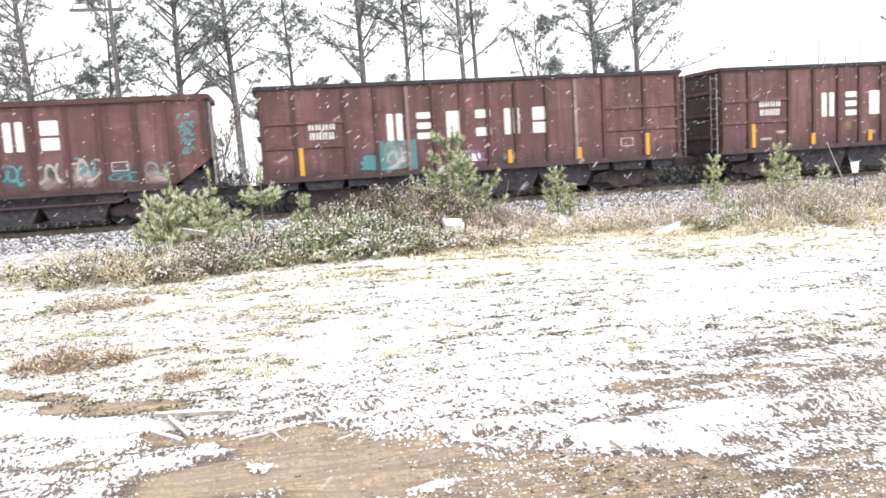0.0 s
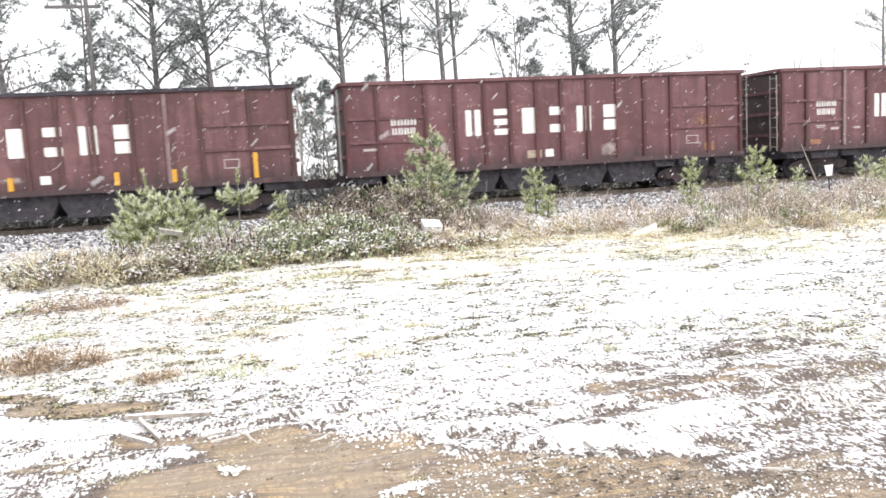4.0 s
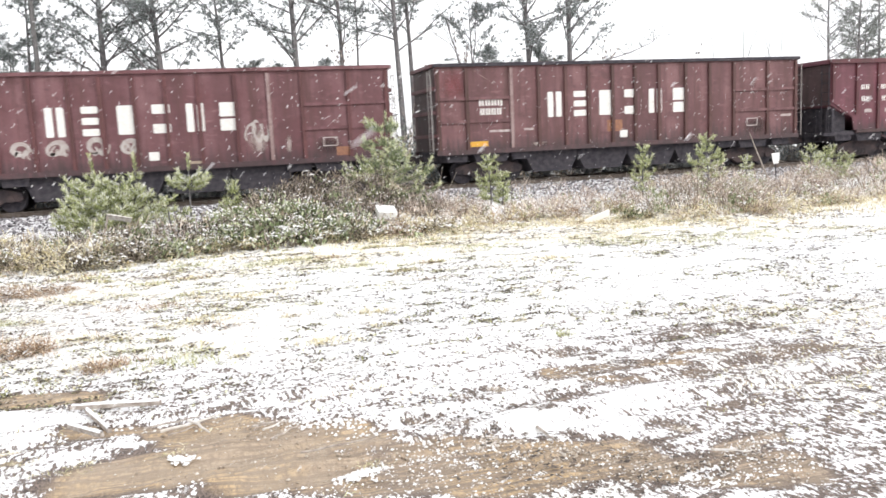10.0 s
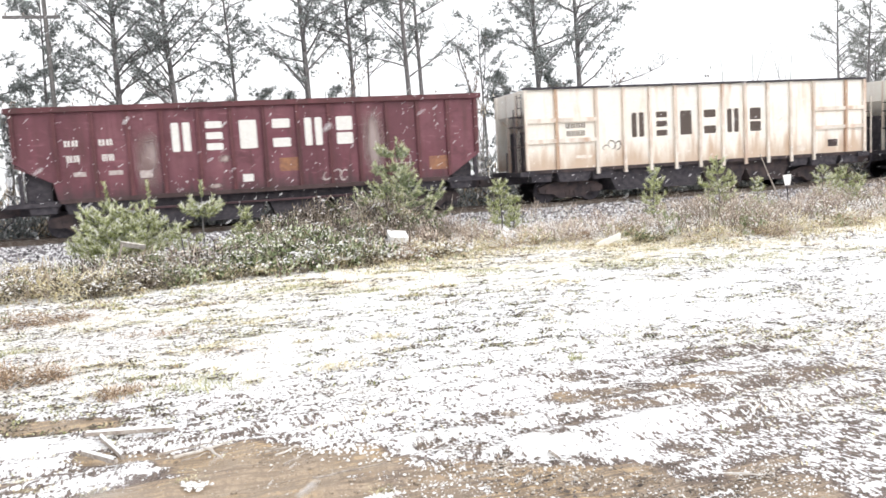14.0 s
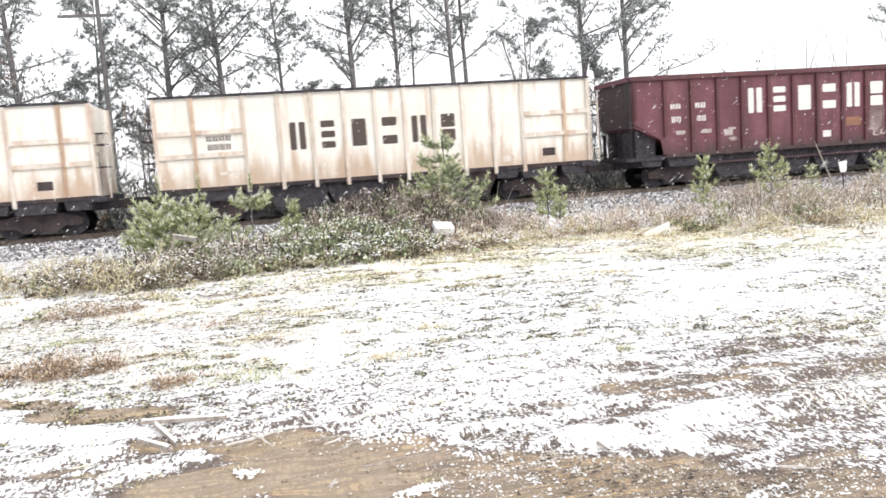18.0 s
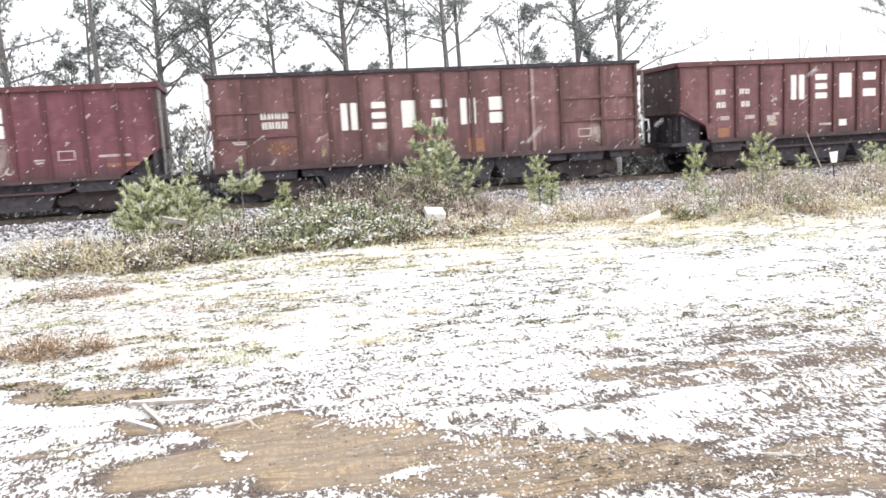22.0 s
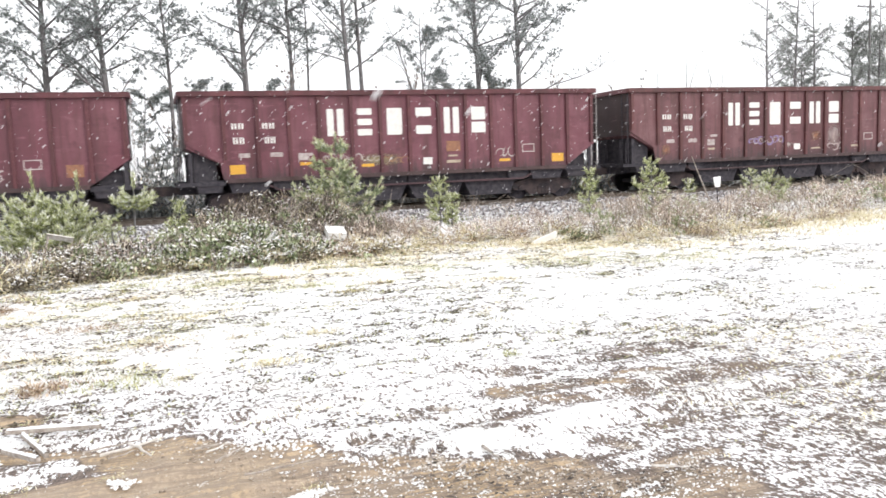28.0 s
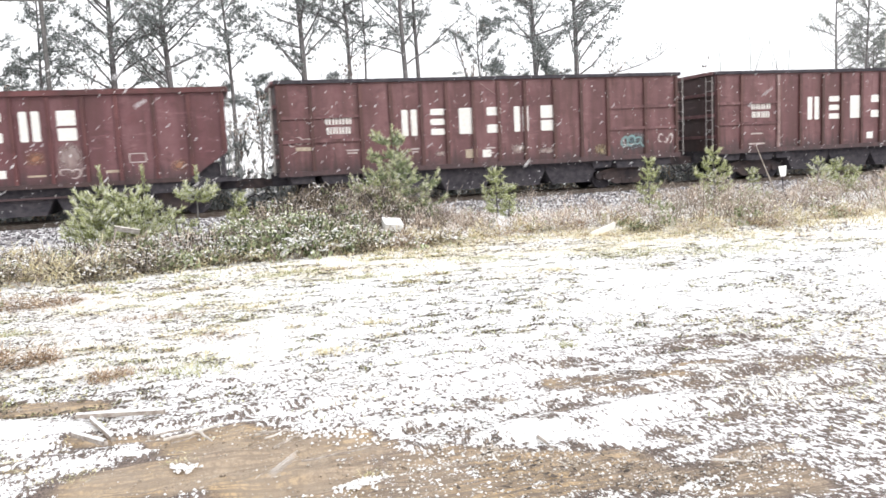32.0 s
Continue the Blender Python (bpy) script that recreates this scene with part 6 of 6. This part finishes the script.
def flat_bit(b, x, y, z, size, rng):
    """A scrap that lies almost flat: a dead leaf, a bit of bark, a clod."""
    a = rng.uniform(0, 6.283)
    c, s = math.cos(a), math.sin(a)
    w = size * rng.uniform(0.2, 0.55)
    t = [rng.uniform(-0.15, 0.32) * size for _ in range(4)]
    b.add([(x + c * size, y + s * size, z + t[0]), (x - s * w, y + c * w, z + t[1]), (x - c * size, y - s * size, z + t[2]), (x + s * w, y - c * w, z + t[3])], [(0, 1, 2), (0, 2, 3)])


def build_grass():
    rng = random.Random(9)
    straw, russet, green, litter = Buf(), Buf(), Buf(), Buf()
    # dry grass along the edge of the field
    for _ in range(9500):
        x = rng.uniform(-9, 24)
        y = np.interp(x, EDGE_X, EDGE_Y) + rng.gauss(0.25, 1.0)
        if x < 2.5 and rng.random() < 0.55:
            continue
        if noise.noise(Vector((x * 0.9, y * 1.2, 4.4))) < rng.uniform(-0.5, 0.3) - (0.25 if y < np.interp(x, EDGE_X, EDGE_Y) - 0.4 else 0):
            continue
        blades(straw if rng.random() < 0.9 else russet, x, y, gz(x, y), rng, 3, 0.17, 0.007, 1.0)
    # tufts in the field, thicker in patches
    for _ in range(26000):
        x, y = rng.uniform(-7, 16), 4.2 + 13.5 * rng.random() ** 0.8
        k = noise.noise(Vector((x * 0.5, y * 0.6, 5.5)))
        k += 0.5 * noise.noise(Vector((x * 1.7, y * 2.0, 2.5)))
        k += 0.12 * ramp01(6, 0, x) * ramp01(8, 12, y)
        if k < rng.uniform(0.0, 0.42):
            continue
        m = rng.random() * (0.6 if -1 < x < 7 and y > 14.5 else 1.0)
        kind = green if m < (0.34 if x < 4 else 0.16) else russet if m > 0.93 or (x < 0 and m > 0.80) else straw
        blades(kind, x, y, gz(x, y) - 0.005, rng, 3, 0.05 + 0.05 * max(0, k), 0.0045, 1.2)
    for x, y, r, kind in ((2.35, 13.55, 0.35, 0), (-0.42, 15.6, 0.3, 0), (-0.4, 8.4, 0.28, 0), (-2.8, 11.3, 0.25, 0), (1.1, 8.5, 0.2, 1), (0.3, 11.7, 0.25, 1), (-0.2, 10.3, 0.22, 1), (3.46, 7.6, 0.06, 0), (1.9, 9.8, 0.14, 1), (-1.05, 8.6, 0.2, 2),
                          (-2.4, 10.0, 0.5, 2), (-3.0, 13.6, 0.6, 2), (5.5, 12.6, 0.2, 1), (7.5, 13.8, 0.6, 0), (9.5, 13.2, 0.7, 0), (4.6, 14.6, 0.5, 0), (-1.0, 11.6, 0.3, 2), (0.9, 14.9, 0.4, 0)):
        for _ in range(int(240 * r)):
            px, py = x + rng.gauss(0, r), y + rng.gauss(0, r * 0.55)
            blades((green, straw, russet)[kind], px, py, gz(px, py), rng, 4, 0.10, 0.004, 0.8)
    # yellowed grass trodden into the mud beside the wheel tracks
    for x, y, r in ((-1.42, 6.02, 0.10), (-1.22, 5.74, 0.12), (-1.05, 5.86, 0.07), (-1.62, 6.26, 0.08), (-0.42, 5.74, 0.05), (0.88, 5.1, 0.05)):
        for _ in range(int(620 * r)):
            px, py = x + rng.gauss(0, r), y + rng.gauss(0, r * 0.4)
            blades(straw if rng.random() < 0.55 else green if rng.random() < 0.6 else russet, px, py, gz(px, py) - 0.008, rng, 2, 0.045, 0.0025, 1.3)
    # tussocks: a foot darkened to put its shade into colour, arching blades, some snow
    caps = Buf()
    for _ in range(420):
        x, y = rng.uniform(-6, 13), 7.5 + 9.5 * rng.random()
        k = noise.noise(Vector((x * 0.4, y * 0.5, 15.5))) + 0.25 * ramp01(4, -1, x) - 0.2 * ramp01(5, 9, x) * ramp01(14, 11, y)
        if k < rng.uniform(-0.1, 0.45):
            continue
        r = rng.uniform(0.05, 0.16)
        m = rng.random()
        kind = green if m < 0.5 else russet if m > 0.88 else straw
        for _ in range(int(260 * r)):
            px, py = x + rng.gauss(0, r), y + rng.gauss(0, r * 0.6)
            blades(kind if rng.random() < 0.8 else straw, px, py, gz(px, py), rng, 2, 0.075, 0.005, 1.0)
        # dark scraps on the near side stand in for the tussock's shade
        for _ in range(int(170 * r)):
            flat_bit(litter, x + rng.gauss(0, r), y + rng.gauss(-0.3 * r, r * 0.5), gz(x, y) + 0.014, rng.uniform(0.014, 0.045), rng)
    dark = Buf()
    for _ in range(3600):
        x, y = rng.uniform(-6, 15), 7.0 + 10.0 * rng.random()
        k = noise.noise(Vector((x * 0.6, y * 0.8, 41.5)))
        if k < rng.uniform(-0.25, 0.35) or (x > 5 and y > 12.5 and rng.random() < 0.55):
            continue
        w = 0.03 * min(4.0, rng.paretovariate(1.3))
        for _ in range(int(10 + 240 * w)):
            px, py = x + rng.gauss(0, w), y + rng.gauss(0, 0.02)
            blades(dark if rng.random() < 0.75 else green, px, py, gz(px, py) - 0.008, rng, 1, 0.055, 0.011, 1.3)
    # larger clumps of pale grass near the brush, foot shade put in dark blades
    for _ in range(55):
        x, y = rng.uniform(-6, 11), 17.8 - 5.6 * rng.random() ** 1.4
        if x > 4 and y < 15.5:
            continue
        r = rng.uniform(0.10, 0.34)
        m = rng.random()
        for _ in range(int(300 * r)):
            px, py = x + rng.gauss(0, r * 0.65), y + rng.gauss(0, r * 0.3)
            kind = straw if rng.random() < 0.5 else green if m < 0.7 else russet
            blades(kind, px, py, gz(px, py) - 0.01, rng, 1, 0.15, 0.009, 1.0)
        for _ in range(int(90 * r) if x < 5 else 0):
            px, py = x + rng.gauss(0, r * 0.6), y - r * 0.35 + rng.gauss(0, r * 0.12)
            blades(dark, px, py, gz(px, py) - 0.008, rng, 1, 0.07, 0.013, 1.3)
    tagged(part("dark_stubble", dark, STUBBLE_SHADE), "short dark dead stubble poking out of snow, shade at clump feet", "grass", kind="stuff")
    # flat dark litter: leaves, clods and stalks that stick out of the snow
    for _ in range(60000):
        x, y = rng.uniform(-7, 16), 4.0 + 13.5 * rng.random() ** 1.3
        k = noise.noise(Vector((x * 0.7, y * 0.9, 1.5))) + 0.5 * noise.noise(Vector((x * 2.6, y * 3.1, 8.5)))
        if k < rng.uniform(-0.15, 0.40) + (0.5 if y < 6.0 and x < 1.5 else 0.0):
            continue
        flat_bit(litter, x, y, gz(x, y) + 0.012, 0.0094 * min(3.2, rng.paretovariate(1.5)) * (0.7 + 0.065 * y), rng)
    # lumpy ridges of snow thrown up beside the wheel tracks
    for line, wide, count in ((((-2.03, 5.91), (-1.82, 5.93), (-1.5, 5.86), (-1.22, 5.88), (-1.09, 6.02), (-0.96, 6.12), (-0.72, 6.18), (-0.53, 6.06)), 0.022, 380), (((-2.09, 6.39), (-1.95, 6.45), (-1.82, 6.56), (-1.4, 6.58)), 0.05, 260), (((-0.42, 5.66), (-0.28, 5.62)), 0.025, 70),
                              (((0.66, 4.82), (0.9, 4.96)), 0.06, 150), (((-0.9, 6.62), (-0.6, 6.75), (-0.2, 6.62)), 0.04, 160), (((2.64, 4.08), (2.76, 4.12), (2.88, 4.14)), 0.025, 170), (((1.7, 5.36), (1.85, 5.4), (2.0, 5.42)), 0.04, 120), (((0.5, 6.05), (0.75, 6.0), (1.05, 5.6)), 0.10, 240)):
        for _ in range(count):
            i = rng.randrange(len(line) - 1)
            u = rng.random()
            x = line[i][0] + (line[i + 1][0] - line[i][0]) * u + rng.gauss(0, wide)
            y = line[i][1] + (line[i + 1][1] - line[i][1]) * u + rng.gauss(0, wide)
            z, r = gz(x, y) - 0.008, rng.uniform(0.005, 0.017)
            v = [(x + r * dx * rng.uniform(0.7, 1.4), y + r * dy * rng.uniform(0.7, 1.4), z + r * dz * rng.uniform(0.6, 1.3)) for dx, dy, dz in ((1, 0, 0), (0, 1, 0), (-1, 0, 0), (0, -1, 0), (0.7, 0.2, 0.8), (-0.1, 0.7, 0.9), (-0.6, -0.1, 0.7), (0.1, -0.7, 0.8))]
            caps.add(v, [(0, 1, 5, 4), (1, 2, 6, 5), (2, 3, 7, 6), (3, 0, 4, 7), (4, 5, 6, 7)])
    # grains and crumbs of snow that stand on the litter and the mud
    for _ in range(60000):
        x, y = rng.uniform(-6, 13), 3.9 + 12.5 * rng.random() ** 1.6
        k = noise.noise(Vector((x * 0.9, y * 1.1, 31.5))) + 0.6 * noise.noise(Vector((x * 3.1, y * 3.1, 18.5)))
        if y < 9.5:
            k -= 0.75 * strip_at(x, y, SMOOTH_MUD, 0.0) - 0.5 * strip_at(x, y, SNOW_LEFT, 0.0)
        if k < rng.uniform(-0.3, 0.3):
            continue
        z, r = gz(x, y) - 0.004, min(0.013, 0.0045 * rng.paretovariate(1.8)) * (0.75 + 0.05 * y)
        v = [(x + r * dx * rng.uniform(0.7, 1.5), y + r * dy * rng.uniform(0.7, 1.5), z + r * dz * rng.uniform(0.7, 1.3)) for dx, dy, dz in ((1, 0, 0.2), (-1, 0, 0.2), (0, 1, 0.2), (0, -1, 0.2), (0, 0, 1.2))]
        caps.add(v, [(0, 2, 4), (2, 1, 4), (1, 3, 4), (3, 0, 4)])
    tagged(part("snow_crumbs", caps, SNOW_BITS), "white crumbs of snow on litter and mud", "snow", kind="stuff")
    tagged(part("dry_grass", straw, STRAW), "pale dry grass blades with snow along the field", "grass", kind="stuff")
    tagged(part("russet_grass", russet, RUSSET), "russet dead grass blades in the snow", "grass", kind="stuff")
    tagged(part("green_grass", green, GREEN_GRASS), "dull green winter grass tufts poking out of snow", "grass", kind="stuff")
    tagged(part("plant_litter", litter, DARK_BITS), "dark bits of dead leaves and soil on snow, shade under tussocks", "litter", kind="stuff")
    pebbles = Buf()
    for _ in range(9000):
        x0, y0, x1, y1, half, amp = rng.choice(GRAVEL_MUD if rng.random() < 0.65 else SMOOTH_MUD + BARE_BAND)
        u = rng.random()
        x, y = x0 + u * (x1 - x0) + rng.gauss(0, half), y0 + u * (y1 - y0) + rng.gauss(0, half)
        if y < 3.6:
            continue
        z, r = gz(x, y) - 0.012, min(0.014, 0.0042 * rng.paretovariate(2.0))
        v = [(x + r * dx * rng.uniform(0.7, 1.4), y + r * dy * rng.uniform(0.7, 1.4), z + r * dz * 0.8) for dx, dy, dz in ((1, 0, 0), (-1, 0, 0), (0, 1, 0), (0, -1, 0), (0, 0, 1), (0, 0, -1))]
        pebbles.add(v, [(0, 2, 4), (2, 1, 4), (1, 3, 4), (3, 0, 4), (2, 0, 5), (1, 2, 5), (3, 1, 5), (0, 3, 5)])
    tagged(part("pebbles", pebbles, PEBBLE), "small pale pebbles and snow lumps in mud", "gravel", kind="stuff")


build_grass()


# ---- loose things ----
def stick(a, b, r, material, label, seed, name="stick", flat=False):
    """A stick or a slat between two places on the ground."""
    rng = random.Random(seed)
    (x0, y0), (x1, y1) = a, b
    lift = 0.03
    ob_loc = Vector((x0, y0, gz(x0, y0) + lift))
    end = Vector((x1, y1, gz(x1, y1) + lift)) - ob_loc
    buf = Buf()
    if flat:
        s = Vector((-end.y, end.x, 0)).normalized() * r
        up = Vector((0, 0, 0.034))
        c = [Vector((0, 0, 0)) - s, Vector((0, 0, 0)) + s, end + s, end - s]
        buf.add([tuple(v) for v in c] + [tuple(v + up) for v in c], [(0, 3, 2, 1), (4, 5, 6, 7), (0, 1, 5, 4), (1, 2, 6, 5), (2, 3, 7, 6), (3, 0, 4, 7)])
    else:
        pts = [tuple(end * (i / 5) + Vector((rng.gauss(0, 0.008), rng.gauss(0, 0.008), abs(rng.gauss(0, 0.006))))) for i in range(6)]
        buf.tube(pts, [r, r * 0.95, r * 0.9, r * 0.8, r * 0.7, r * 0.45], 6)
    me = buf.mesh(name, material)
    ob = tagged(new(name, me), label, name.replace("_", " "))
    ob.location = ob_loc
    # snow cap over greyer wood: pale top and shaded sides put into colour
    if flat:
        cap = Buf()
        side = s.normalized()
        n = 24
        for i in range(n + 1):
            w, k = r * rng.uniform(0.84, 1.04), rng.uniform(0.008, 0.016)
            c = end * ((i + 0.3) / (n + 0.6)) + up
            cap.v += [tuple(c - side * w), tuple(c - side * w * 0.5 + Vector((0, 0, k))), tuple(c + side * w * 0.5 + Vector((0, 0, k))), tuple(c + side * w)]
        cap.f = [(4 * i + j, 4 * i + j + 1, 4 * i + j + 5, 4 * i + j + 4) for i in range(n) for j in range(3)]
        part("snow_cover", cap, SNOW, ob, "thin snow lying along the slat")
    return ob


stick((-1.12, 6.96), (-0.89, 6.43), 0.016, OLD_WOOD, "short pale wooden slat lying on mud", 1, "slat", True)
stick((-1.20, 6.59), (-0.92, 6.24), 0.018, OLD_WOOD, "snow-covered wooden slat lying on mud", 2, "slat", True)
stick((-1.26, 7.09), (-0.54, 6.93), 0.013, OLD_WOOD, "long snow-covered slat lying flat on mud", 3, "slat", True)
stick((-0.51, 6.21), (-0.08, 6.35), 0.013, PALE_WOOD, "thin pale stick lying on mud", 4)
stick((-0.30, 6.35), (-0.15, 6.03), 0.013, PALE_WOOD, "short pale stick crossing another", 5)
stick((0.15, 6.03), (0.43, 6.02), 0.012, OLD_WOOD, "thin stick half covered by snow", 6)
stick((0.28, 5.70), (0.51, 5.88), 0.010, OLD_WOOD, "thin bent stick lying on mud", 10)
stick((-0.62, 6.30), (-0.22, 6.42), 0.009, OLD_WOOD, "thin grey twig lying across other sticks", 12)
stick((-0.45, 6.10), (-0.25, 6.22), 0.008, OLD_WOOD, "short thin twig lying on mud", 13)
stick((0.22, 5.86), (0.40, 6.06), 0.009, PALE_WOOD, "short pale twig crossing a thin stick", 14)
stick((0.44, 5.27), (0.96, 5.32), 0.009, OLD_WOOD, "long thin brown stick lying in mud", 7)
stick((2.14, 5.22), (2.12, 4.84), 0.012, OLD_WOOD, "grey stick lying on snow", 8)
stick((13.6, 21.2), (14.4, 21.1), 0.03, PALE_WOOD, "snow-covered branch lying at the ballast edge", 11)
stick((2.99, 4.33), (3.20, 4.21), 0.009, PALE_WOOD, "thin pale stick lying on gravelly mud", 9)



def snow_lump(x, y, rx, ry, h, seed, label, name="snow_patch", material=None):
    rng = random.Random(seed)
    b = Buf()
    n, m = 16, 5
    for j in range(m):
        for i in range(n):
            a = 2 * math.pi * i / n
            k = (1 - j / m) * (1 + 0.22 * math.sin(3 * a + seed) + 0.12 * rng.uniform(-1, 1))
            b.v.append((rx * k * math.cos(a), ry * k * math.sin(a), h * math.sin(j / m * math.pi / 2) - 0.012))
    b.v.append((0, 0, h))
    b.f = [(j * n + i, j * n + (i + 1) % n, (j + 1) * n + (i + 1) % n, (j + 1) * n + i) for j in range(m - 1) for i in range(n)]
    b.f += [((m - 1) * n + i, (m - 1) * n + (i + 1) % n, m * n) for i in range(n)]
    ob = tagged(new(name, b.mesh(name, material or SNOW, True)), label, name.replace("_", " "))
    ob.location = (x, y, gz(x, y))
    return ob


stone_rng = random.Random(44)
for i in range(22):
    x, y, r = stone_rng.uniform(5.2, 10.2), stone_rng.uniform(18.7, 21.6), stone_rng.uniform(0.09, 0.20)
    snow_lump(x, y, r, r * 0.7, r * 0.9, 20 + i, "snow-capped stone among brown weeds", "snowy_stone")


def white_box(x, y, z):
    box = tagged(new("plastic_tub"), "white plastic tub lying tilted in the brambles", "tub")
    box.matrix_basis = pose(x, y, z, 26, 7, 6)
    b = Buf().prism([(-0.21, 0.0), (0.21, 0.0), (0.235, 0.17), (-0.235, 0.17)], -0.17, 0.17)
    part("tub", b, PLASTIC_WHITE, box)
    part("rim", bevel_box((-0.245, -0.18, 0.165), (0.245, 0.18, 0.185), 0.008), PLASTIC_WHITE, box)
    return box


white_box(4.06, 19.15, 0.34)


def build_board(x, y):
    board = tagged(new("broken_board"), "broken white board leaning in dry grass at the field edge", "board")
    board.matrix_basis = pose(x, y, gz(x, y) + 0.02, 20, -16, 8)
    part("plank", bevel_box((-0.36, -0.03, 0.0), (0.36, 0.0, 0.17), 0.01), PLASTIC_WHITE, board)
    part("batten", Buf().box((0.15, 0.0, 0.02), (0.22, 0.03, 0.42)), PALE_WOOD, board)


build_board(8.75, 17.15)


def marker_post(x, y, z, tall, label, plate=True):
    post = tagged(new("marker_post"), label, "marker post")
    post.matrix_basis = pose(x, y, z, 0, -4 if plate else 0, 0)
    if plate:
        part("rod", Buf().tube([(0, 0, 0), (0, 0, tall * 0.6), (0, 0, tall)], [0.02, 0.02, 0.02], 8), STEEL_DARK, post)
        part("plate", Buf().prism([(-0.10, tall - 0.36), (0.10, tall - 0.36), (0.16, tall), (-0.16, tall)], -0.05, -0.02), PLASTIC_WHITE, post, "white tapered plate")
    else:
        part("post", bevel_box((-0.09, -0.05, 0), (0.09, 0.05, tall), 0.02), PLASTIC_WHITE, post)


marker_post(18.5, 23.0, gz(18.5, 23.0), 1.05, "white tapered marker on a thin rod in dead brush")
marker_post(14.6, 31.0, 0.2, 0.95, "short white marker post on the far side of the track", False)
lean = tagged(new("old_board", Buf().box((-0.28, -0.015, -0.09), (0.28, 0.015, 0.09)).mesh("old_board", PALE_WOOD)), "grey weathered board propped in weeds before a young pine", "board")
lean.matrix_basis = pose(-2.08, 19.95, 0.66, 50, 14, 4)
part("prop", Buf().tube([(-0.24, -0.02, 0.02), (-0.25, -0.28, -0.18), (-0.27, -0.50, -0.40)], [0.025, 0.025, 0.022], 6), OLD_WOOD, lean)
rr = random.Random(31)
reed = tagged(new("dead_stalks"), "few tall dead stalks beside the young pine", "stalks")
reed.location = (6.1, 22.4, gz(6.1, 22.4) - 0.03)
for _ in range(7):
    part("stalk", Buf().tube(curve_pts((rr.gauss(0, 0.12), rr.gauss(0, 0.1), 0), (rr.gauss(0.1, 0.25), 0, 1), rr.uniform(0.7, 1.3), 4, 0.08, rr), [0.012, 0.01, 0.008, 0.006, 0.003], 4), STEMS, reed)


branch = tagged(new("leaning_branch", Buf().tube([(0, 0, 0), (-0.28, 0, 0.62), (-0.52, 0.02, 1.15), (-0.82, 0.02, 1.80)], [0.03, 0.027, 0.022, 0.012], 6).mesh("leaning_branch", OLD_WOOD)), "bare grey branch leaning out of dead brush by the ballast", "branch")
branch.location = (17.95, 22.6, gz(17.95, 22.6) - 0.03)


# ---- falling snow ----
def snow_cloud(seed, count, speed, size, lo=(-9.0, 0.7, -0.3), hi=(14.0, 14.0, 6.5)):
    """Flakes that drift together, in a slanting stream long enough for the whole shot."""
    rng = np.random.default_rng(seed)
    back = rng.uniform(-33.5, 1.5, count)
    p = rng.uniform(np.array(lo), np.array(hi), (count, 3)) + back[:, None] * np.array(speed)
    r = size * rng.uniform(0.55, 1.5, (count, 1))
    d = np.array([(1, 1, 1), (-1, -1, 1), (-1, 1, -1), (1, -1, -1)], float) * 0.75
    v = (p[:, None] + r[:, None] * d[None] * rng.uniform(0.6, 1.3, (count, 4, 1))).reshape(-1, 3)
    tri = np.array([(0, 1, 2), (0, 3, 1), (0, 2, 3), (1, 3, 2)])
    f = (tri[None] + 4 * np.arange(count)[:, None, None]).reshape(-1, 3)
    me = bpy.data.meshes.new("falling_snow")
    me.vertices.add(len(v))
    me.vertices.foreach_set("co", v.ravel())
    me.loops.add(f.size)
    me.loops.foreach_set("vertex_index", f.ravel().astype(np.int32))
    me.polygons.add(len(f))
    me.polygons.foreach_set("loop_start", np.arange(0, f.size, 3, dtype=np.int32))
    me.materials.append(FLAKE)
    me.update(calc_edges=True)
    ob = tagged(new("falling_snow", me), "white snowflakes driven slantwise by the wind", "snow", kind="stuff")
    return ob, speed


FLAKES = [snow_cloud(1, 34000, (-3.9, -0.3, -2.4), 0.0075), snow_cloud(2, 24000, (-2.9, 0.1, -2.9), 0.0090), snow_cloud(3, 32000, (-3.5, -0.1, -2.5), 0.0105, (-14.0, 13.0, 0.3), (24.0, 25.5, 9.0))]


# ---- what moves ----
def train_x(t):
    u = t / 32
    return -9.37 - 32 * (7.2235 * u + 0.2036 * u * u + 0.0882 * u ** 3)


def motions():
    for i, car in enumerate(CARS):
        walk(car, [(t, pose(train_x(t) + 16.2 * i, TRACK_Y, RAIL_Z)) for t in range(0, 33, 2)])
    # wheels roll without slipping: many rows a second, well under a quarter turn
    for ws, dx in WHEELS:
        walk(ws, [(k / 15, pose(dx, 0, 0.42, 0, math.degrees((train_x(k / 15) - train_x(0)) / 0.42) % 360, 0)) for k in range(481)])
    for ob, speed in FLAKES:
        walk(ob, [(t, pose(speed[0] * t, speed[1] * t, speed[2] * t)) for t in (0, 16, 32)])


motions()
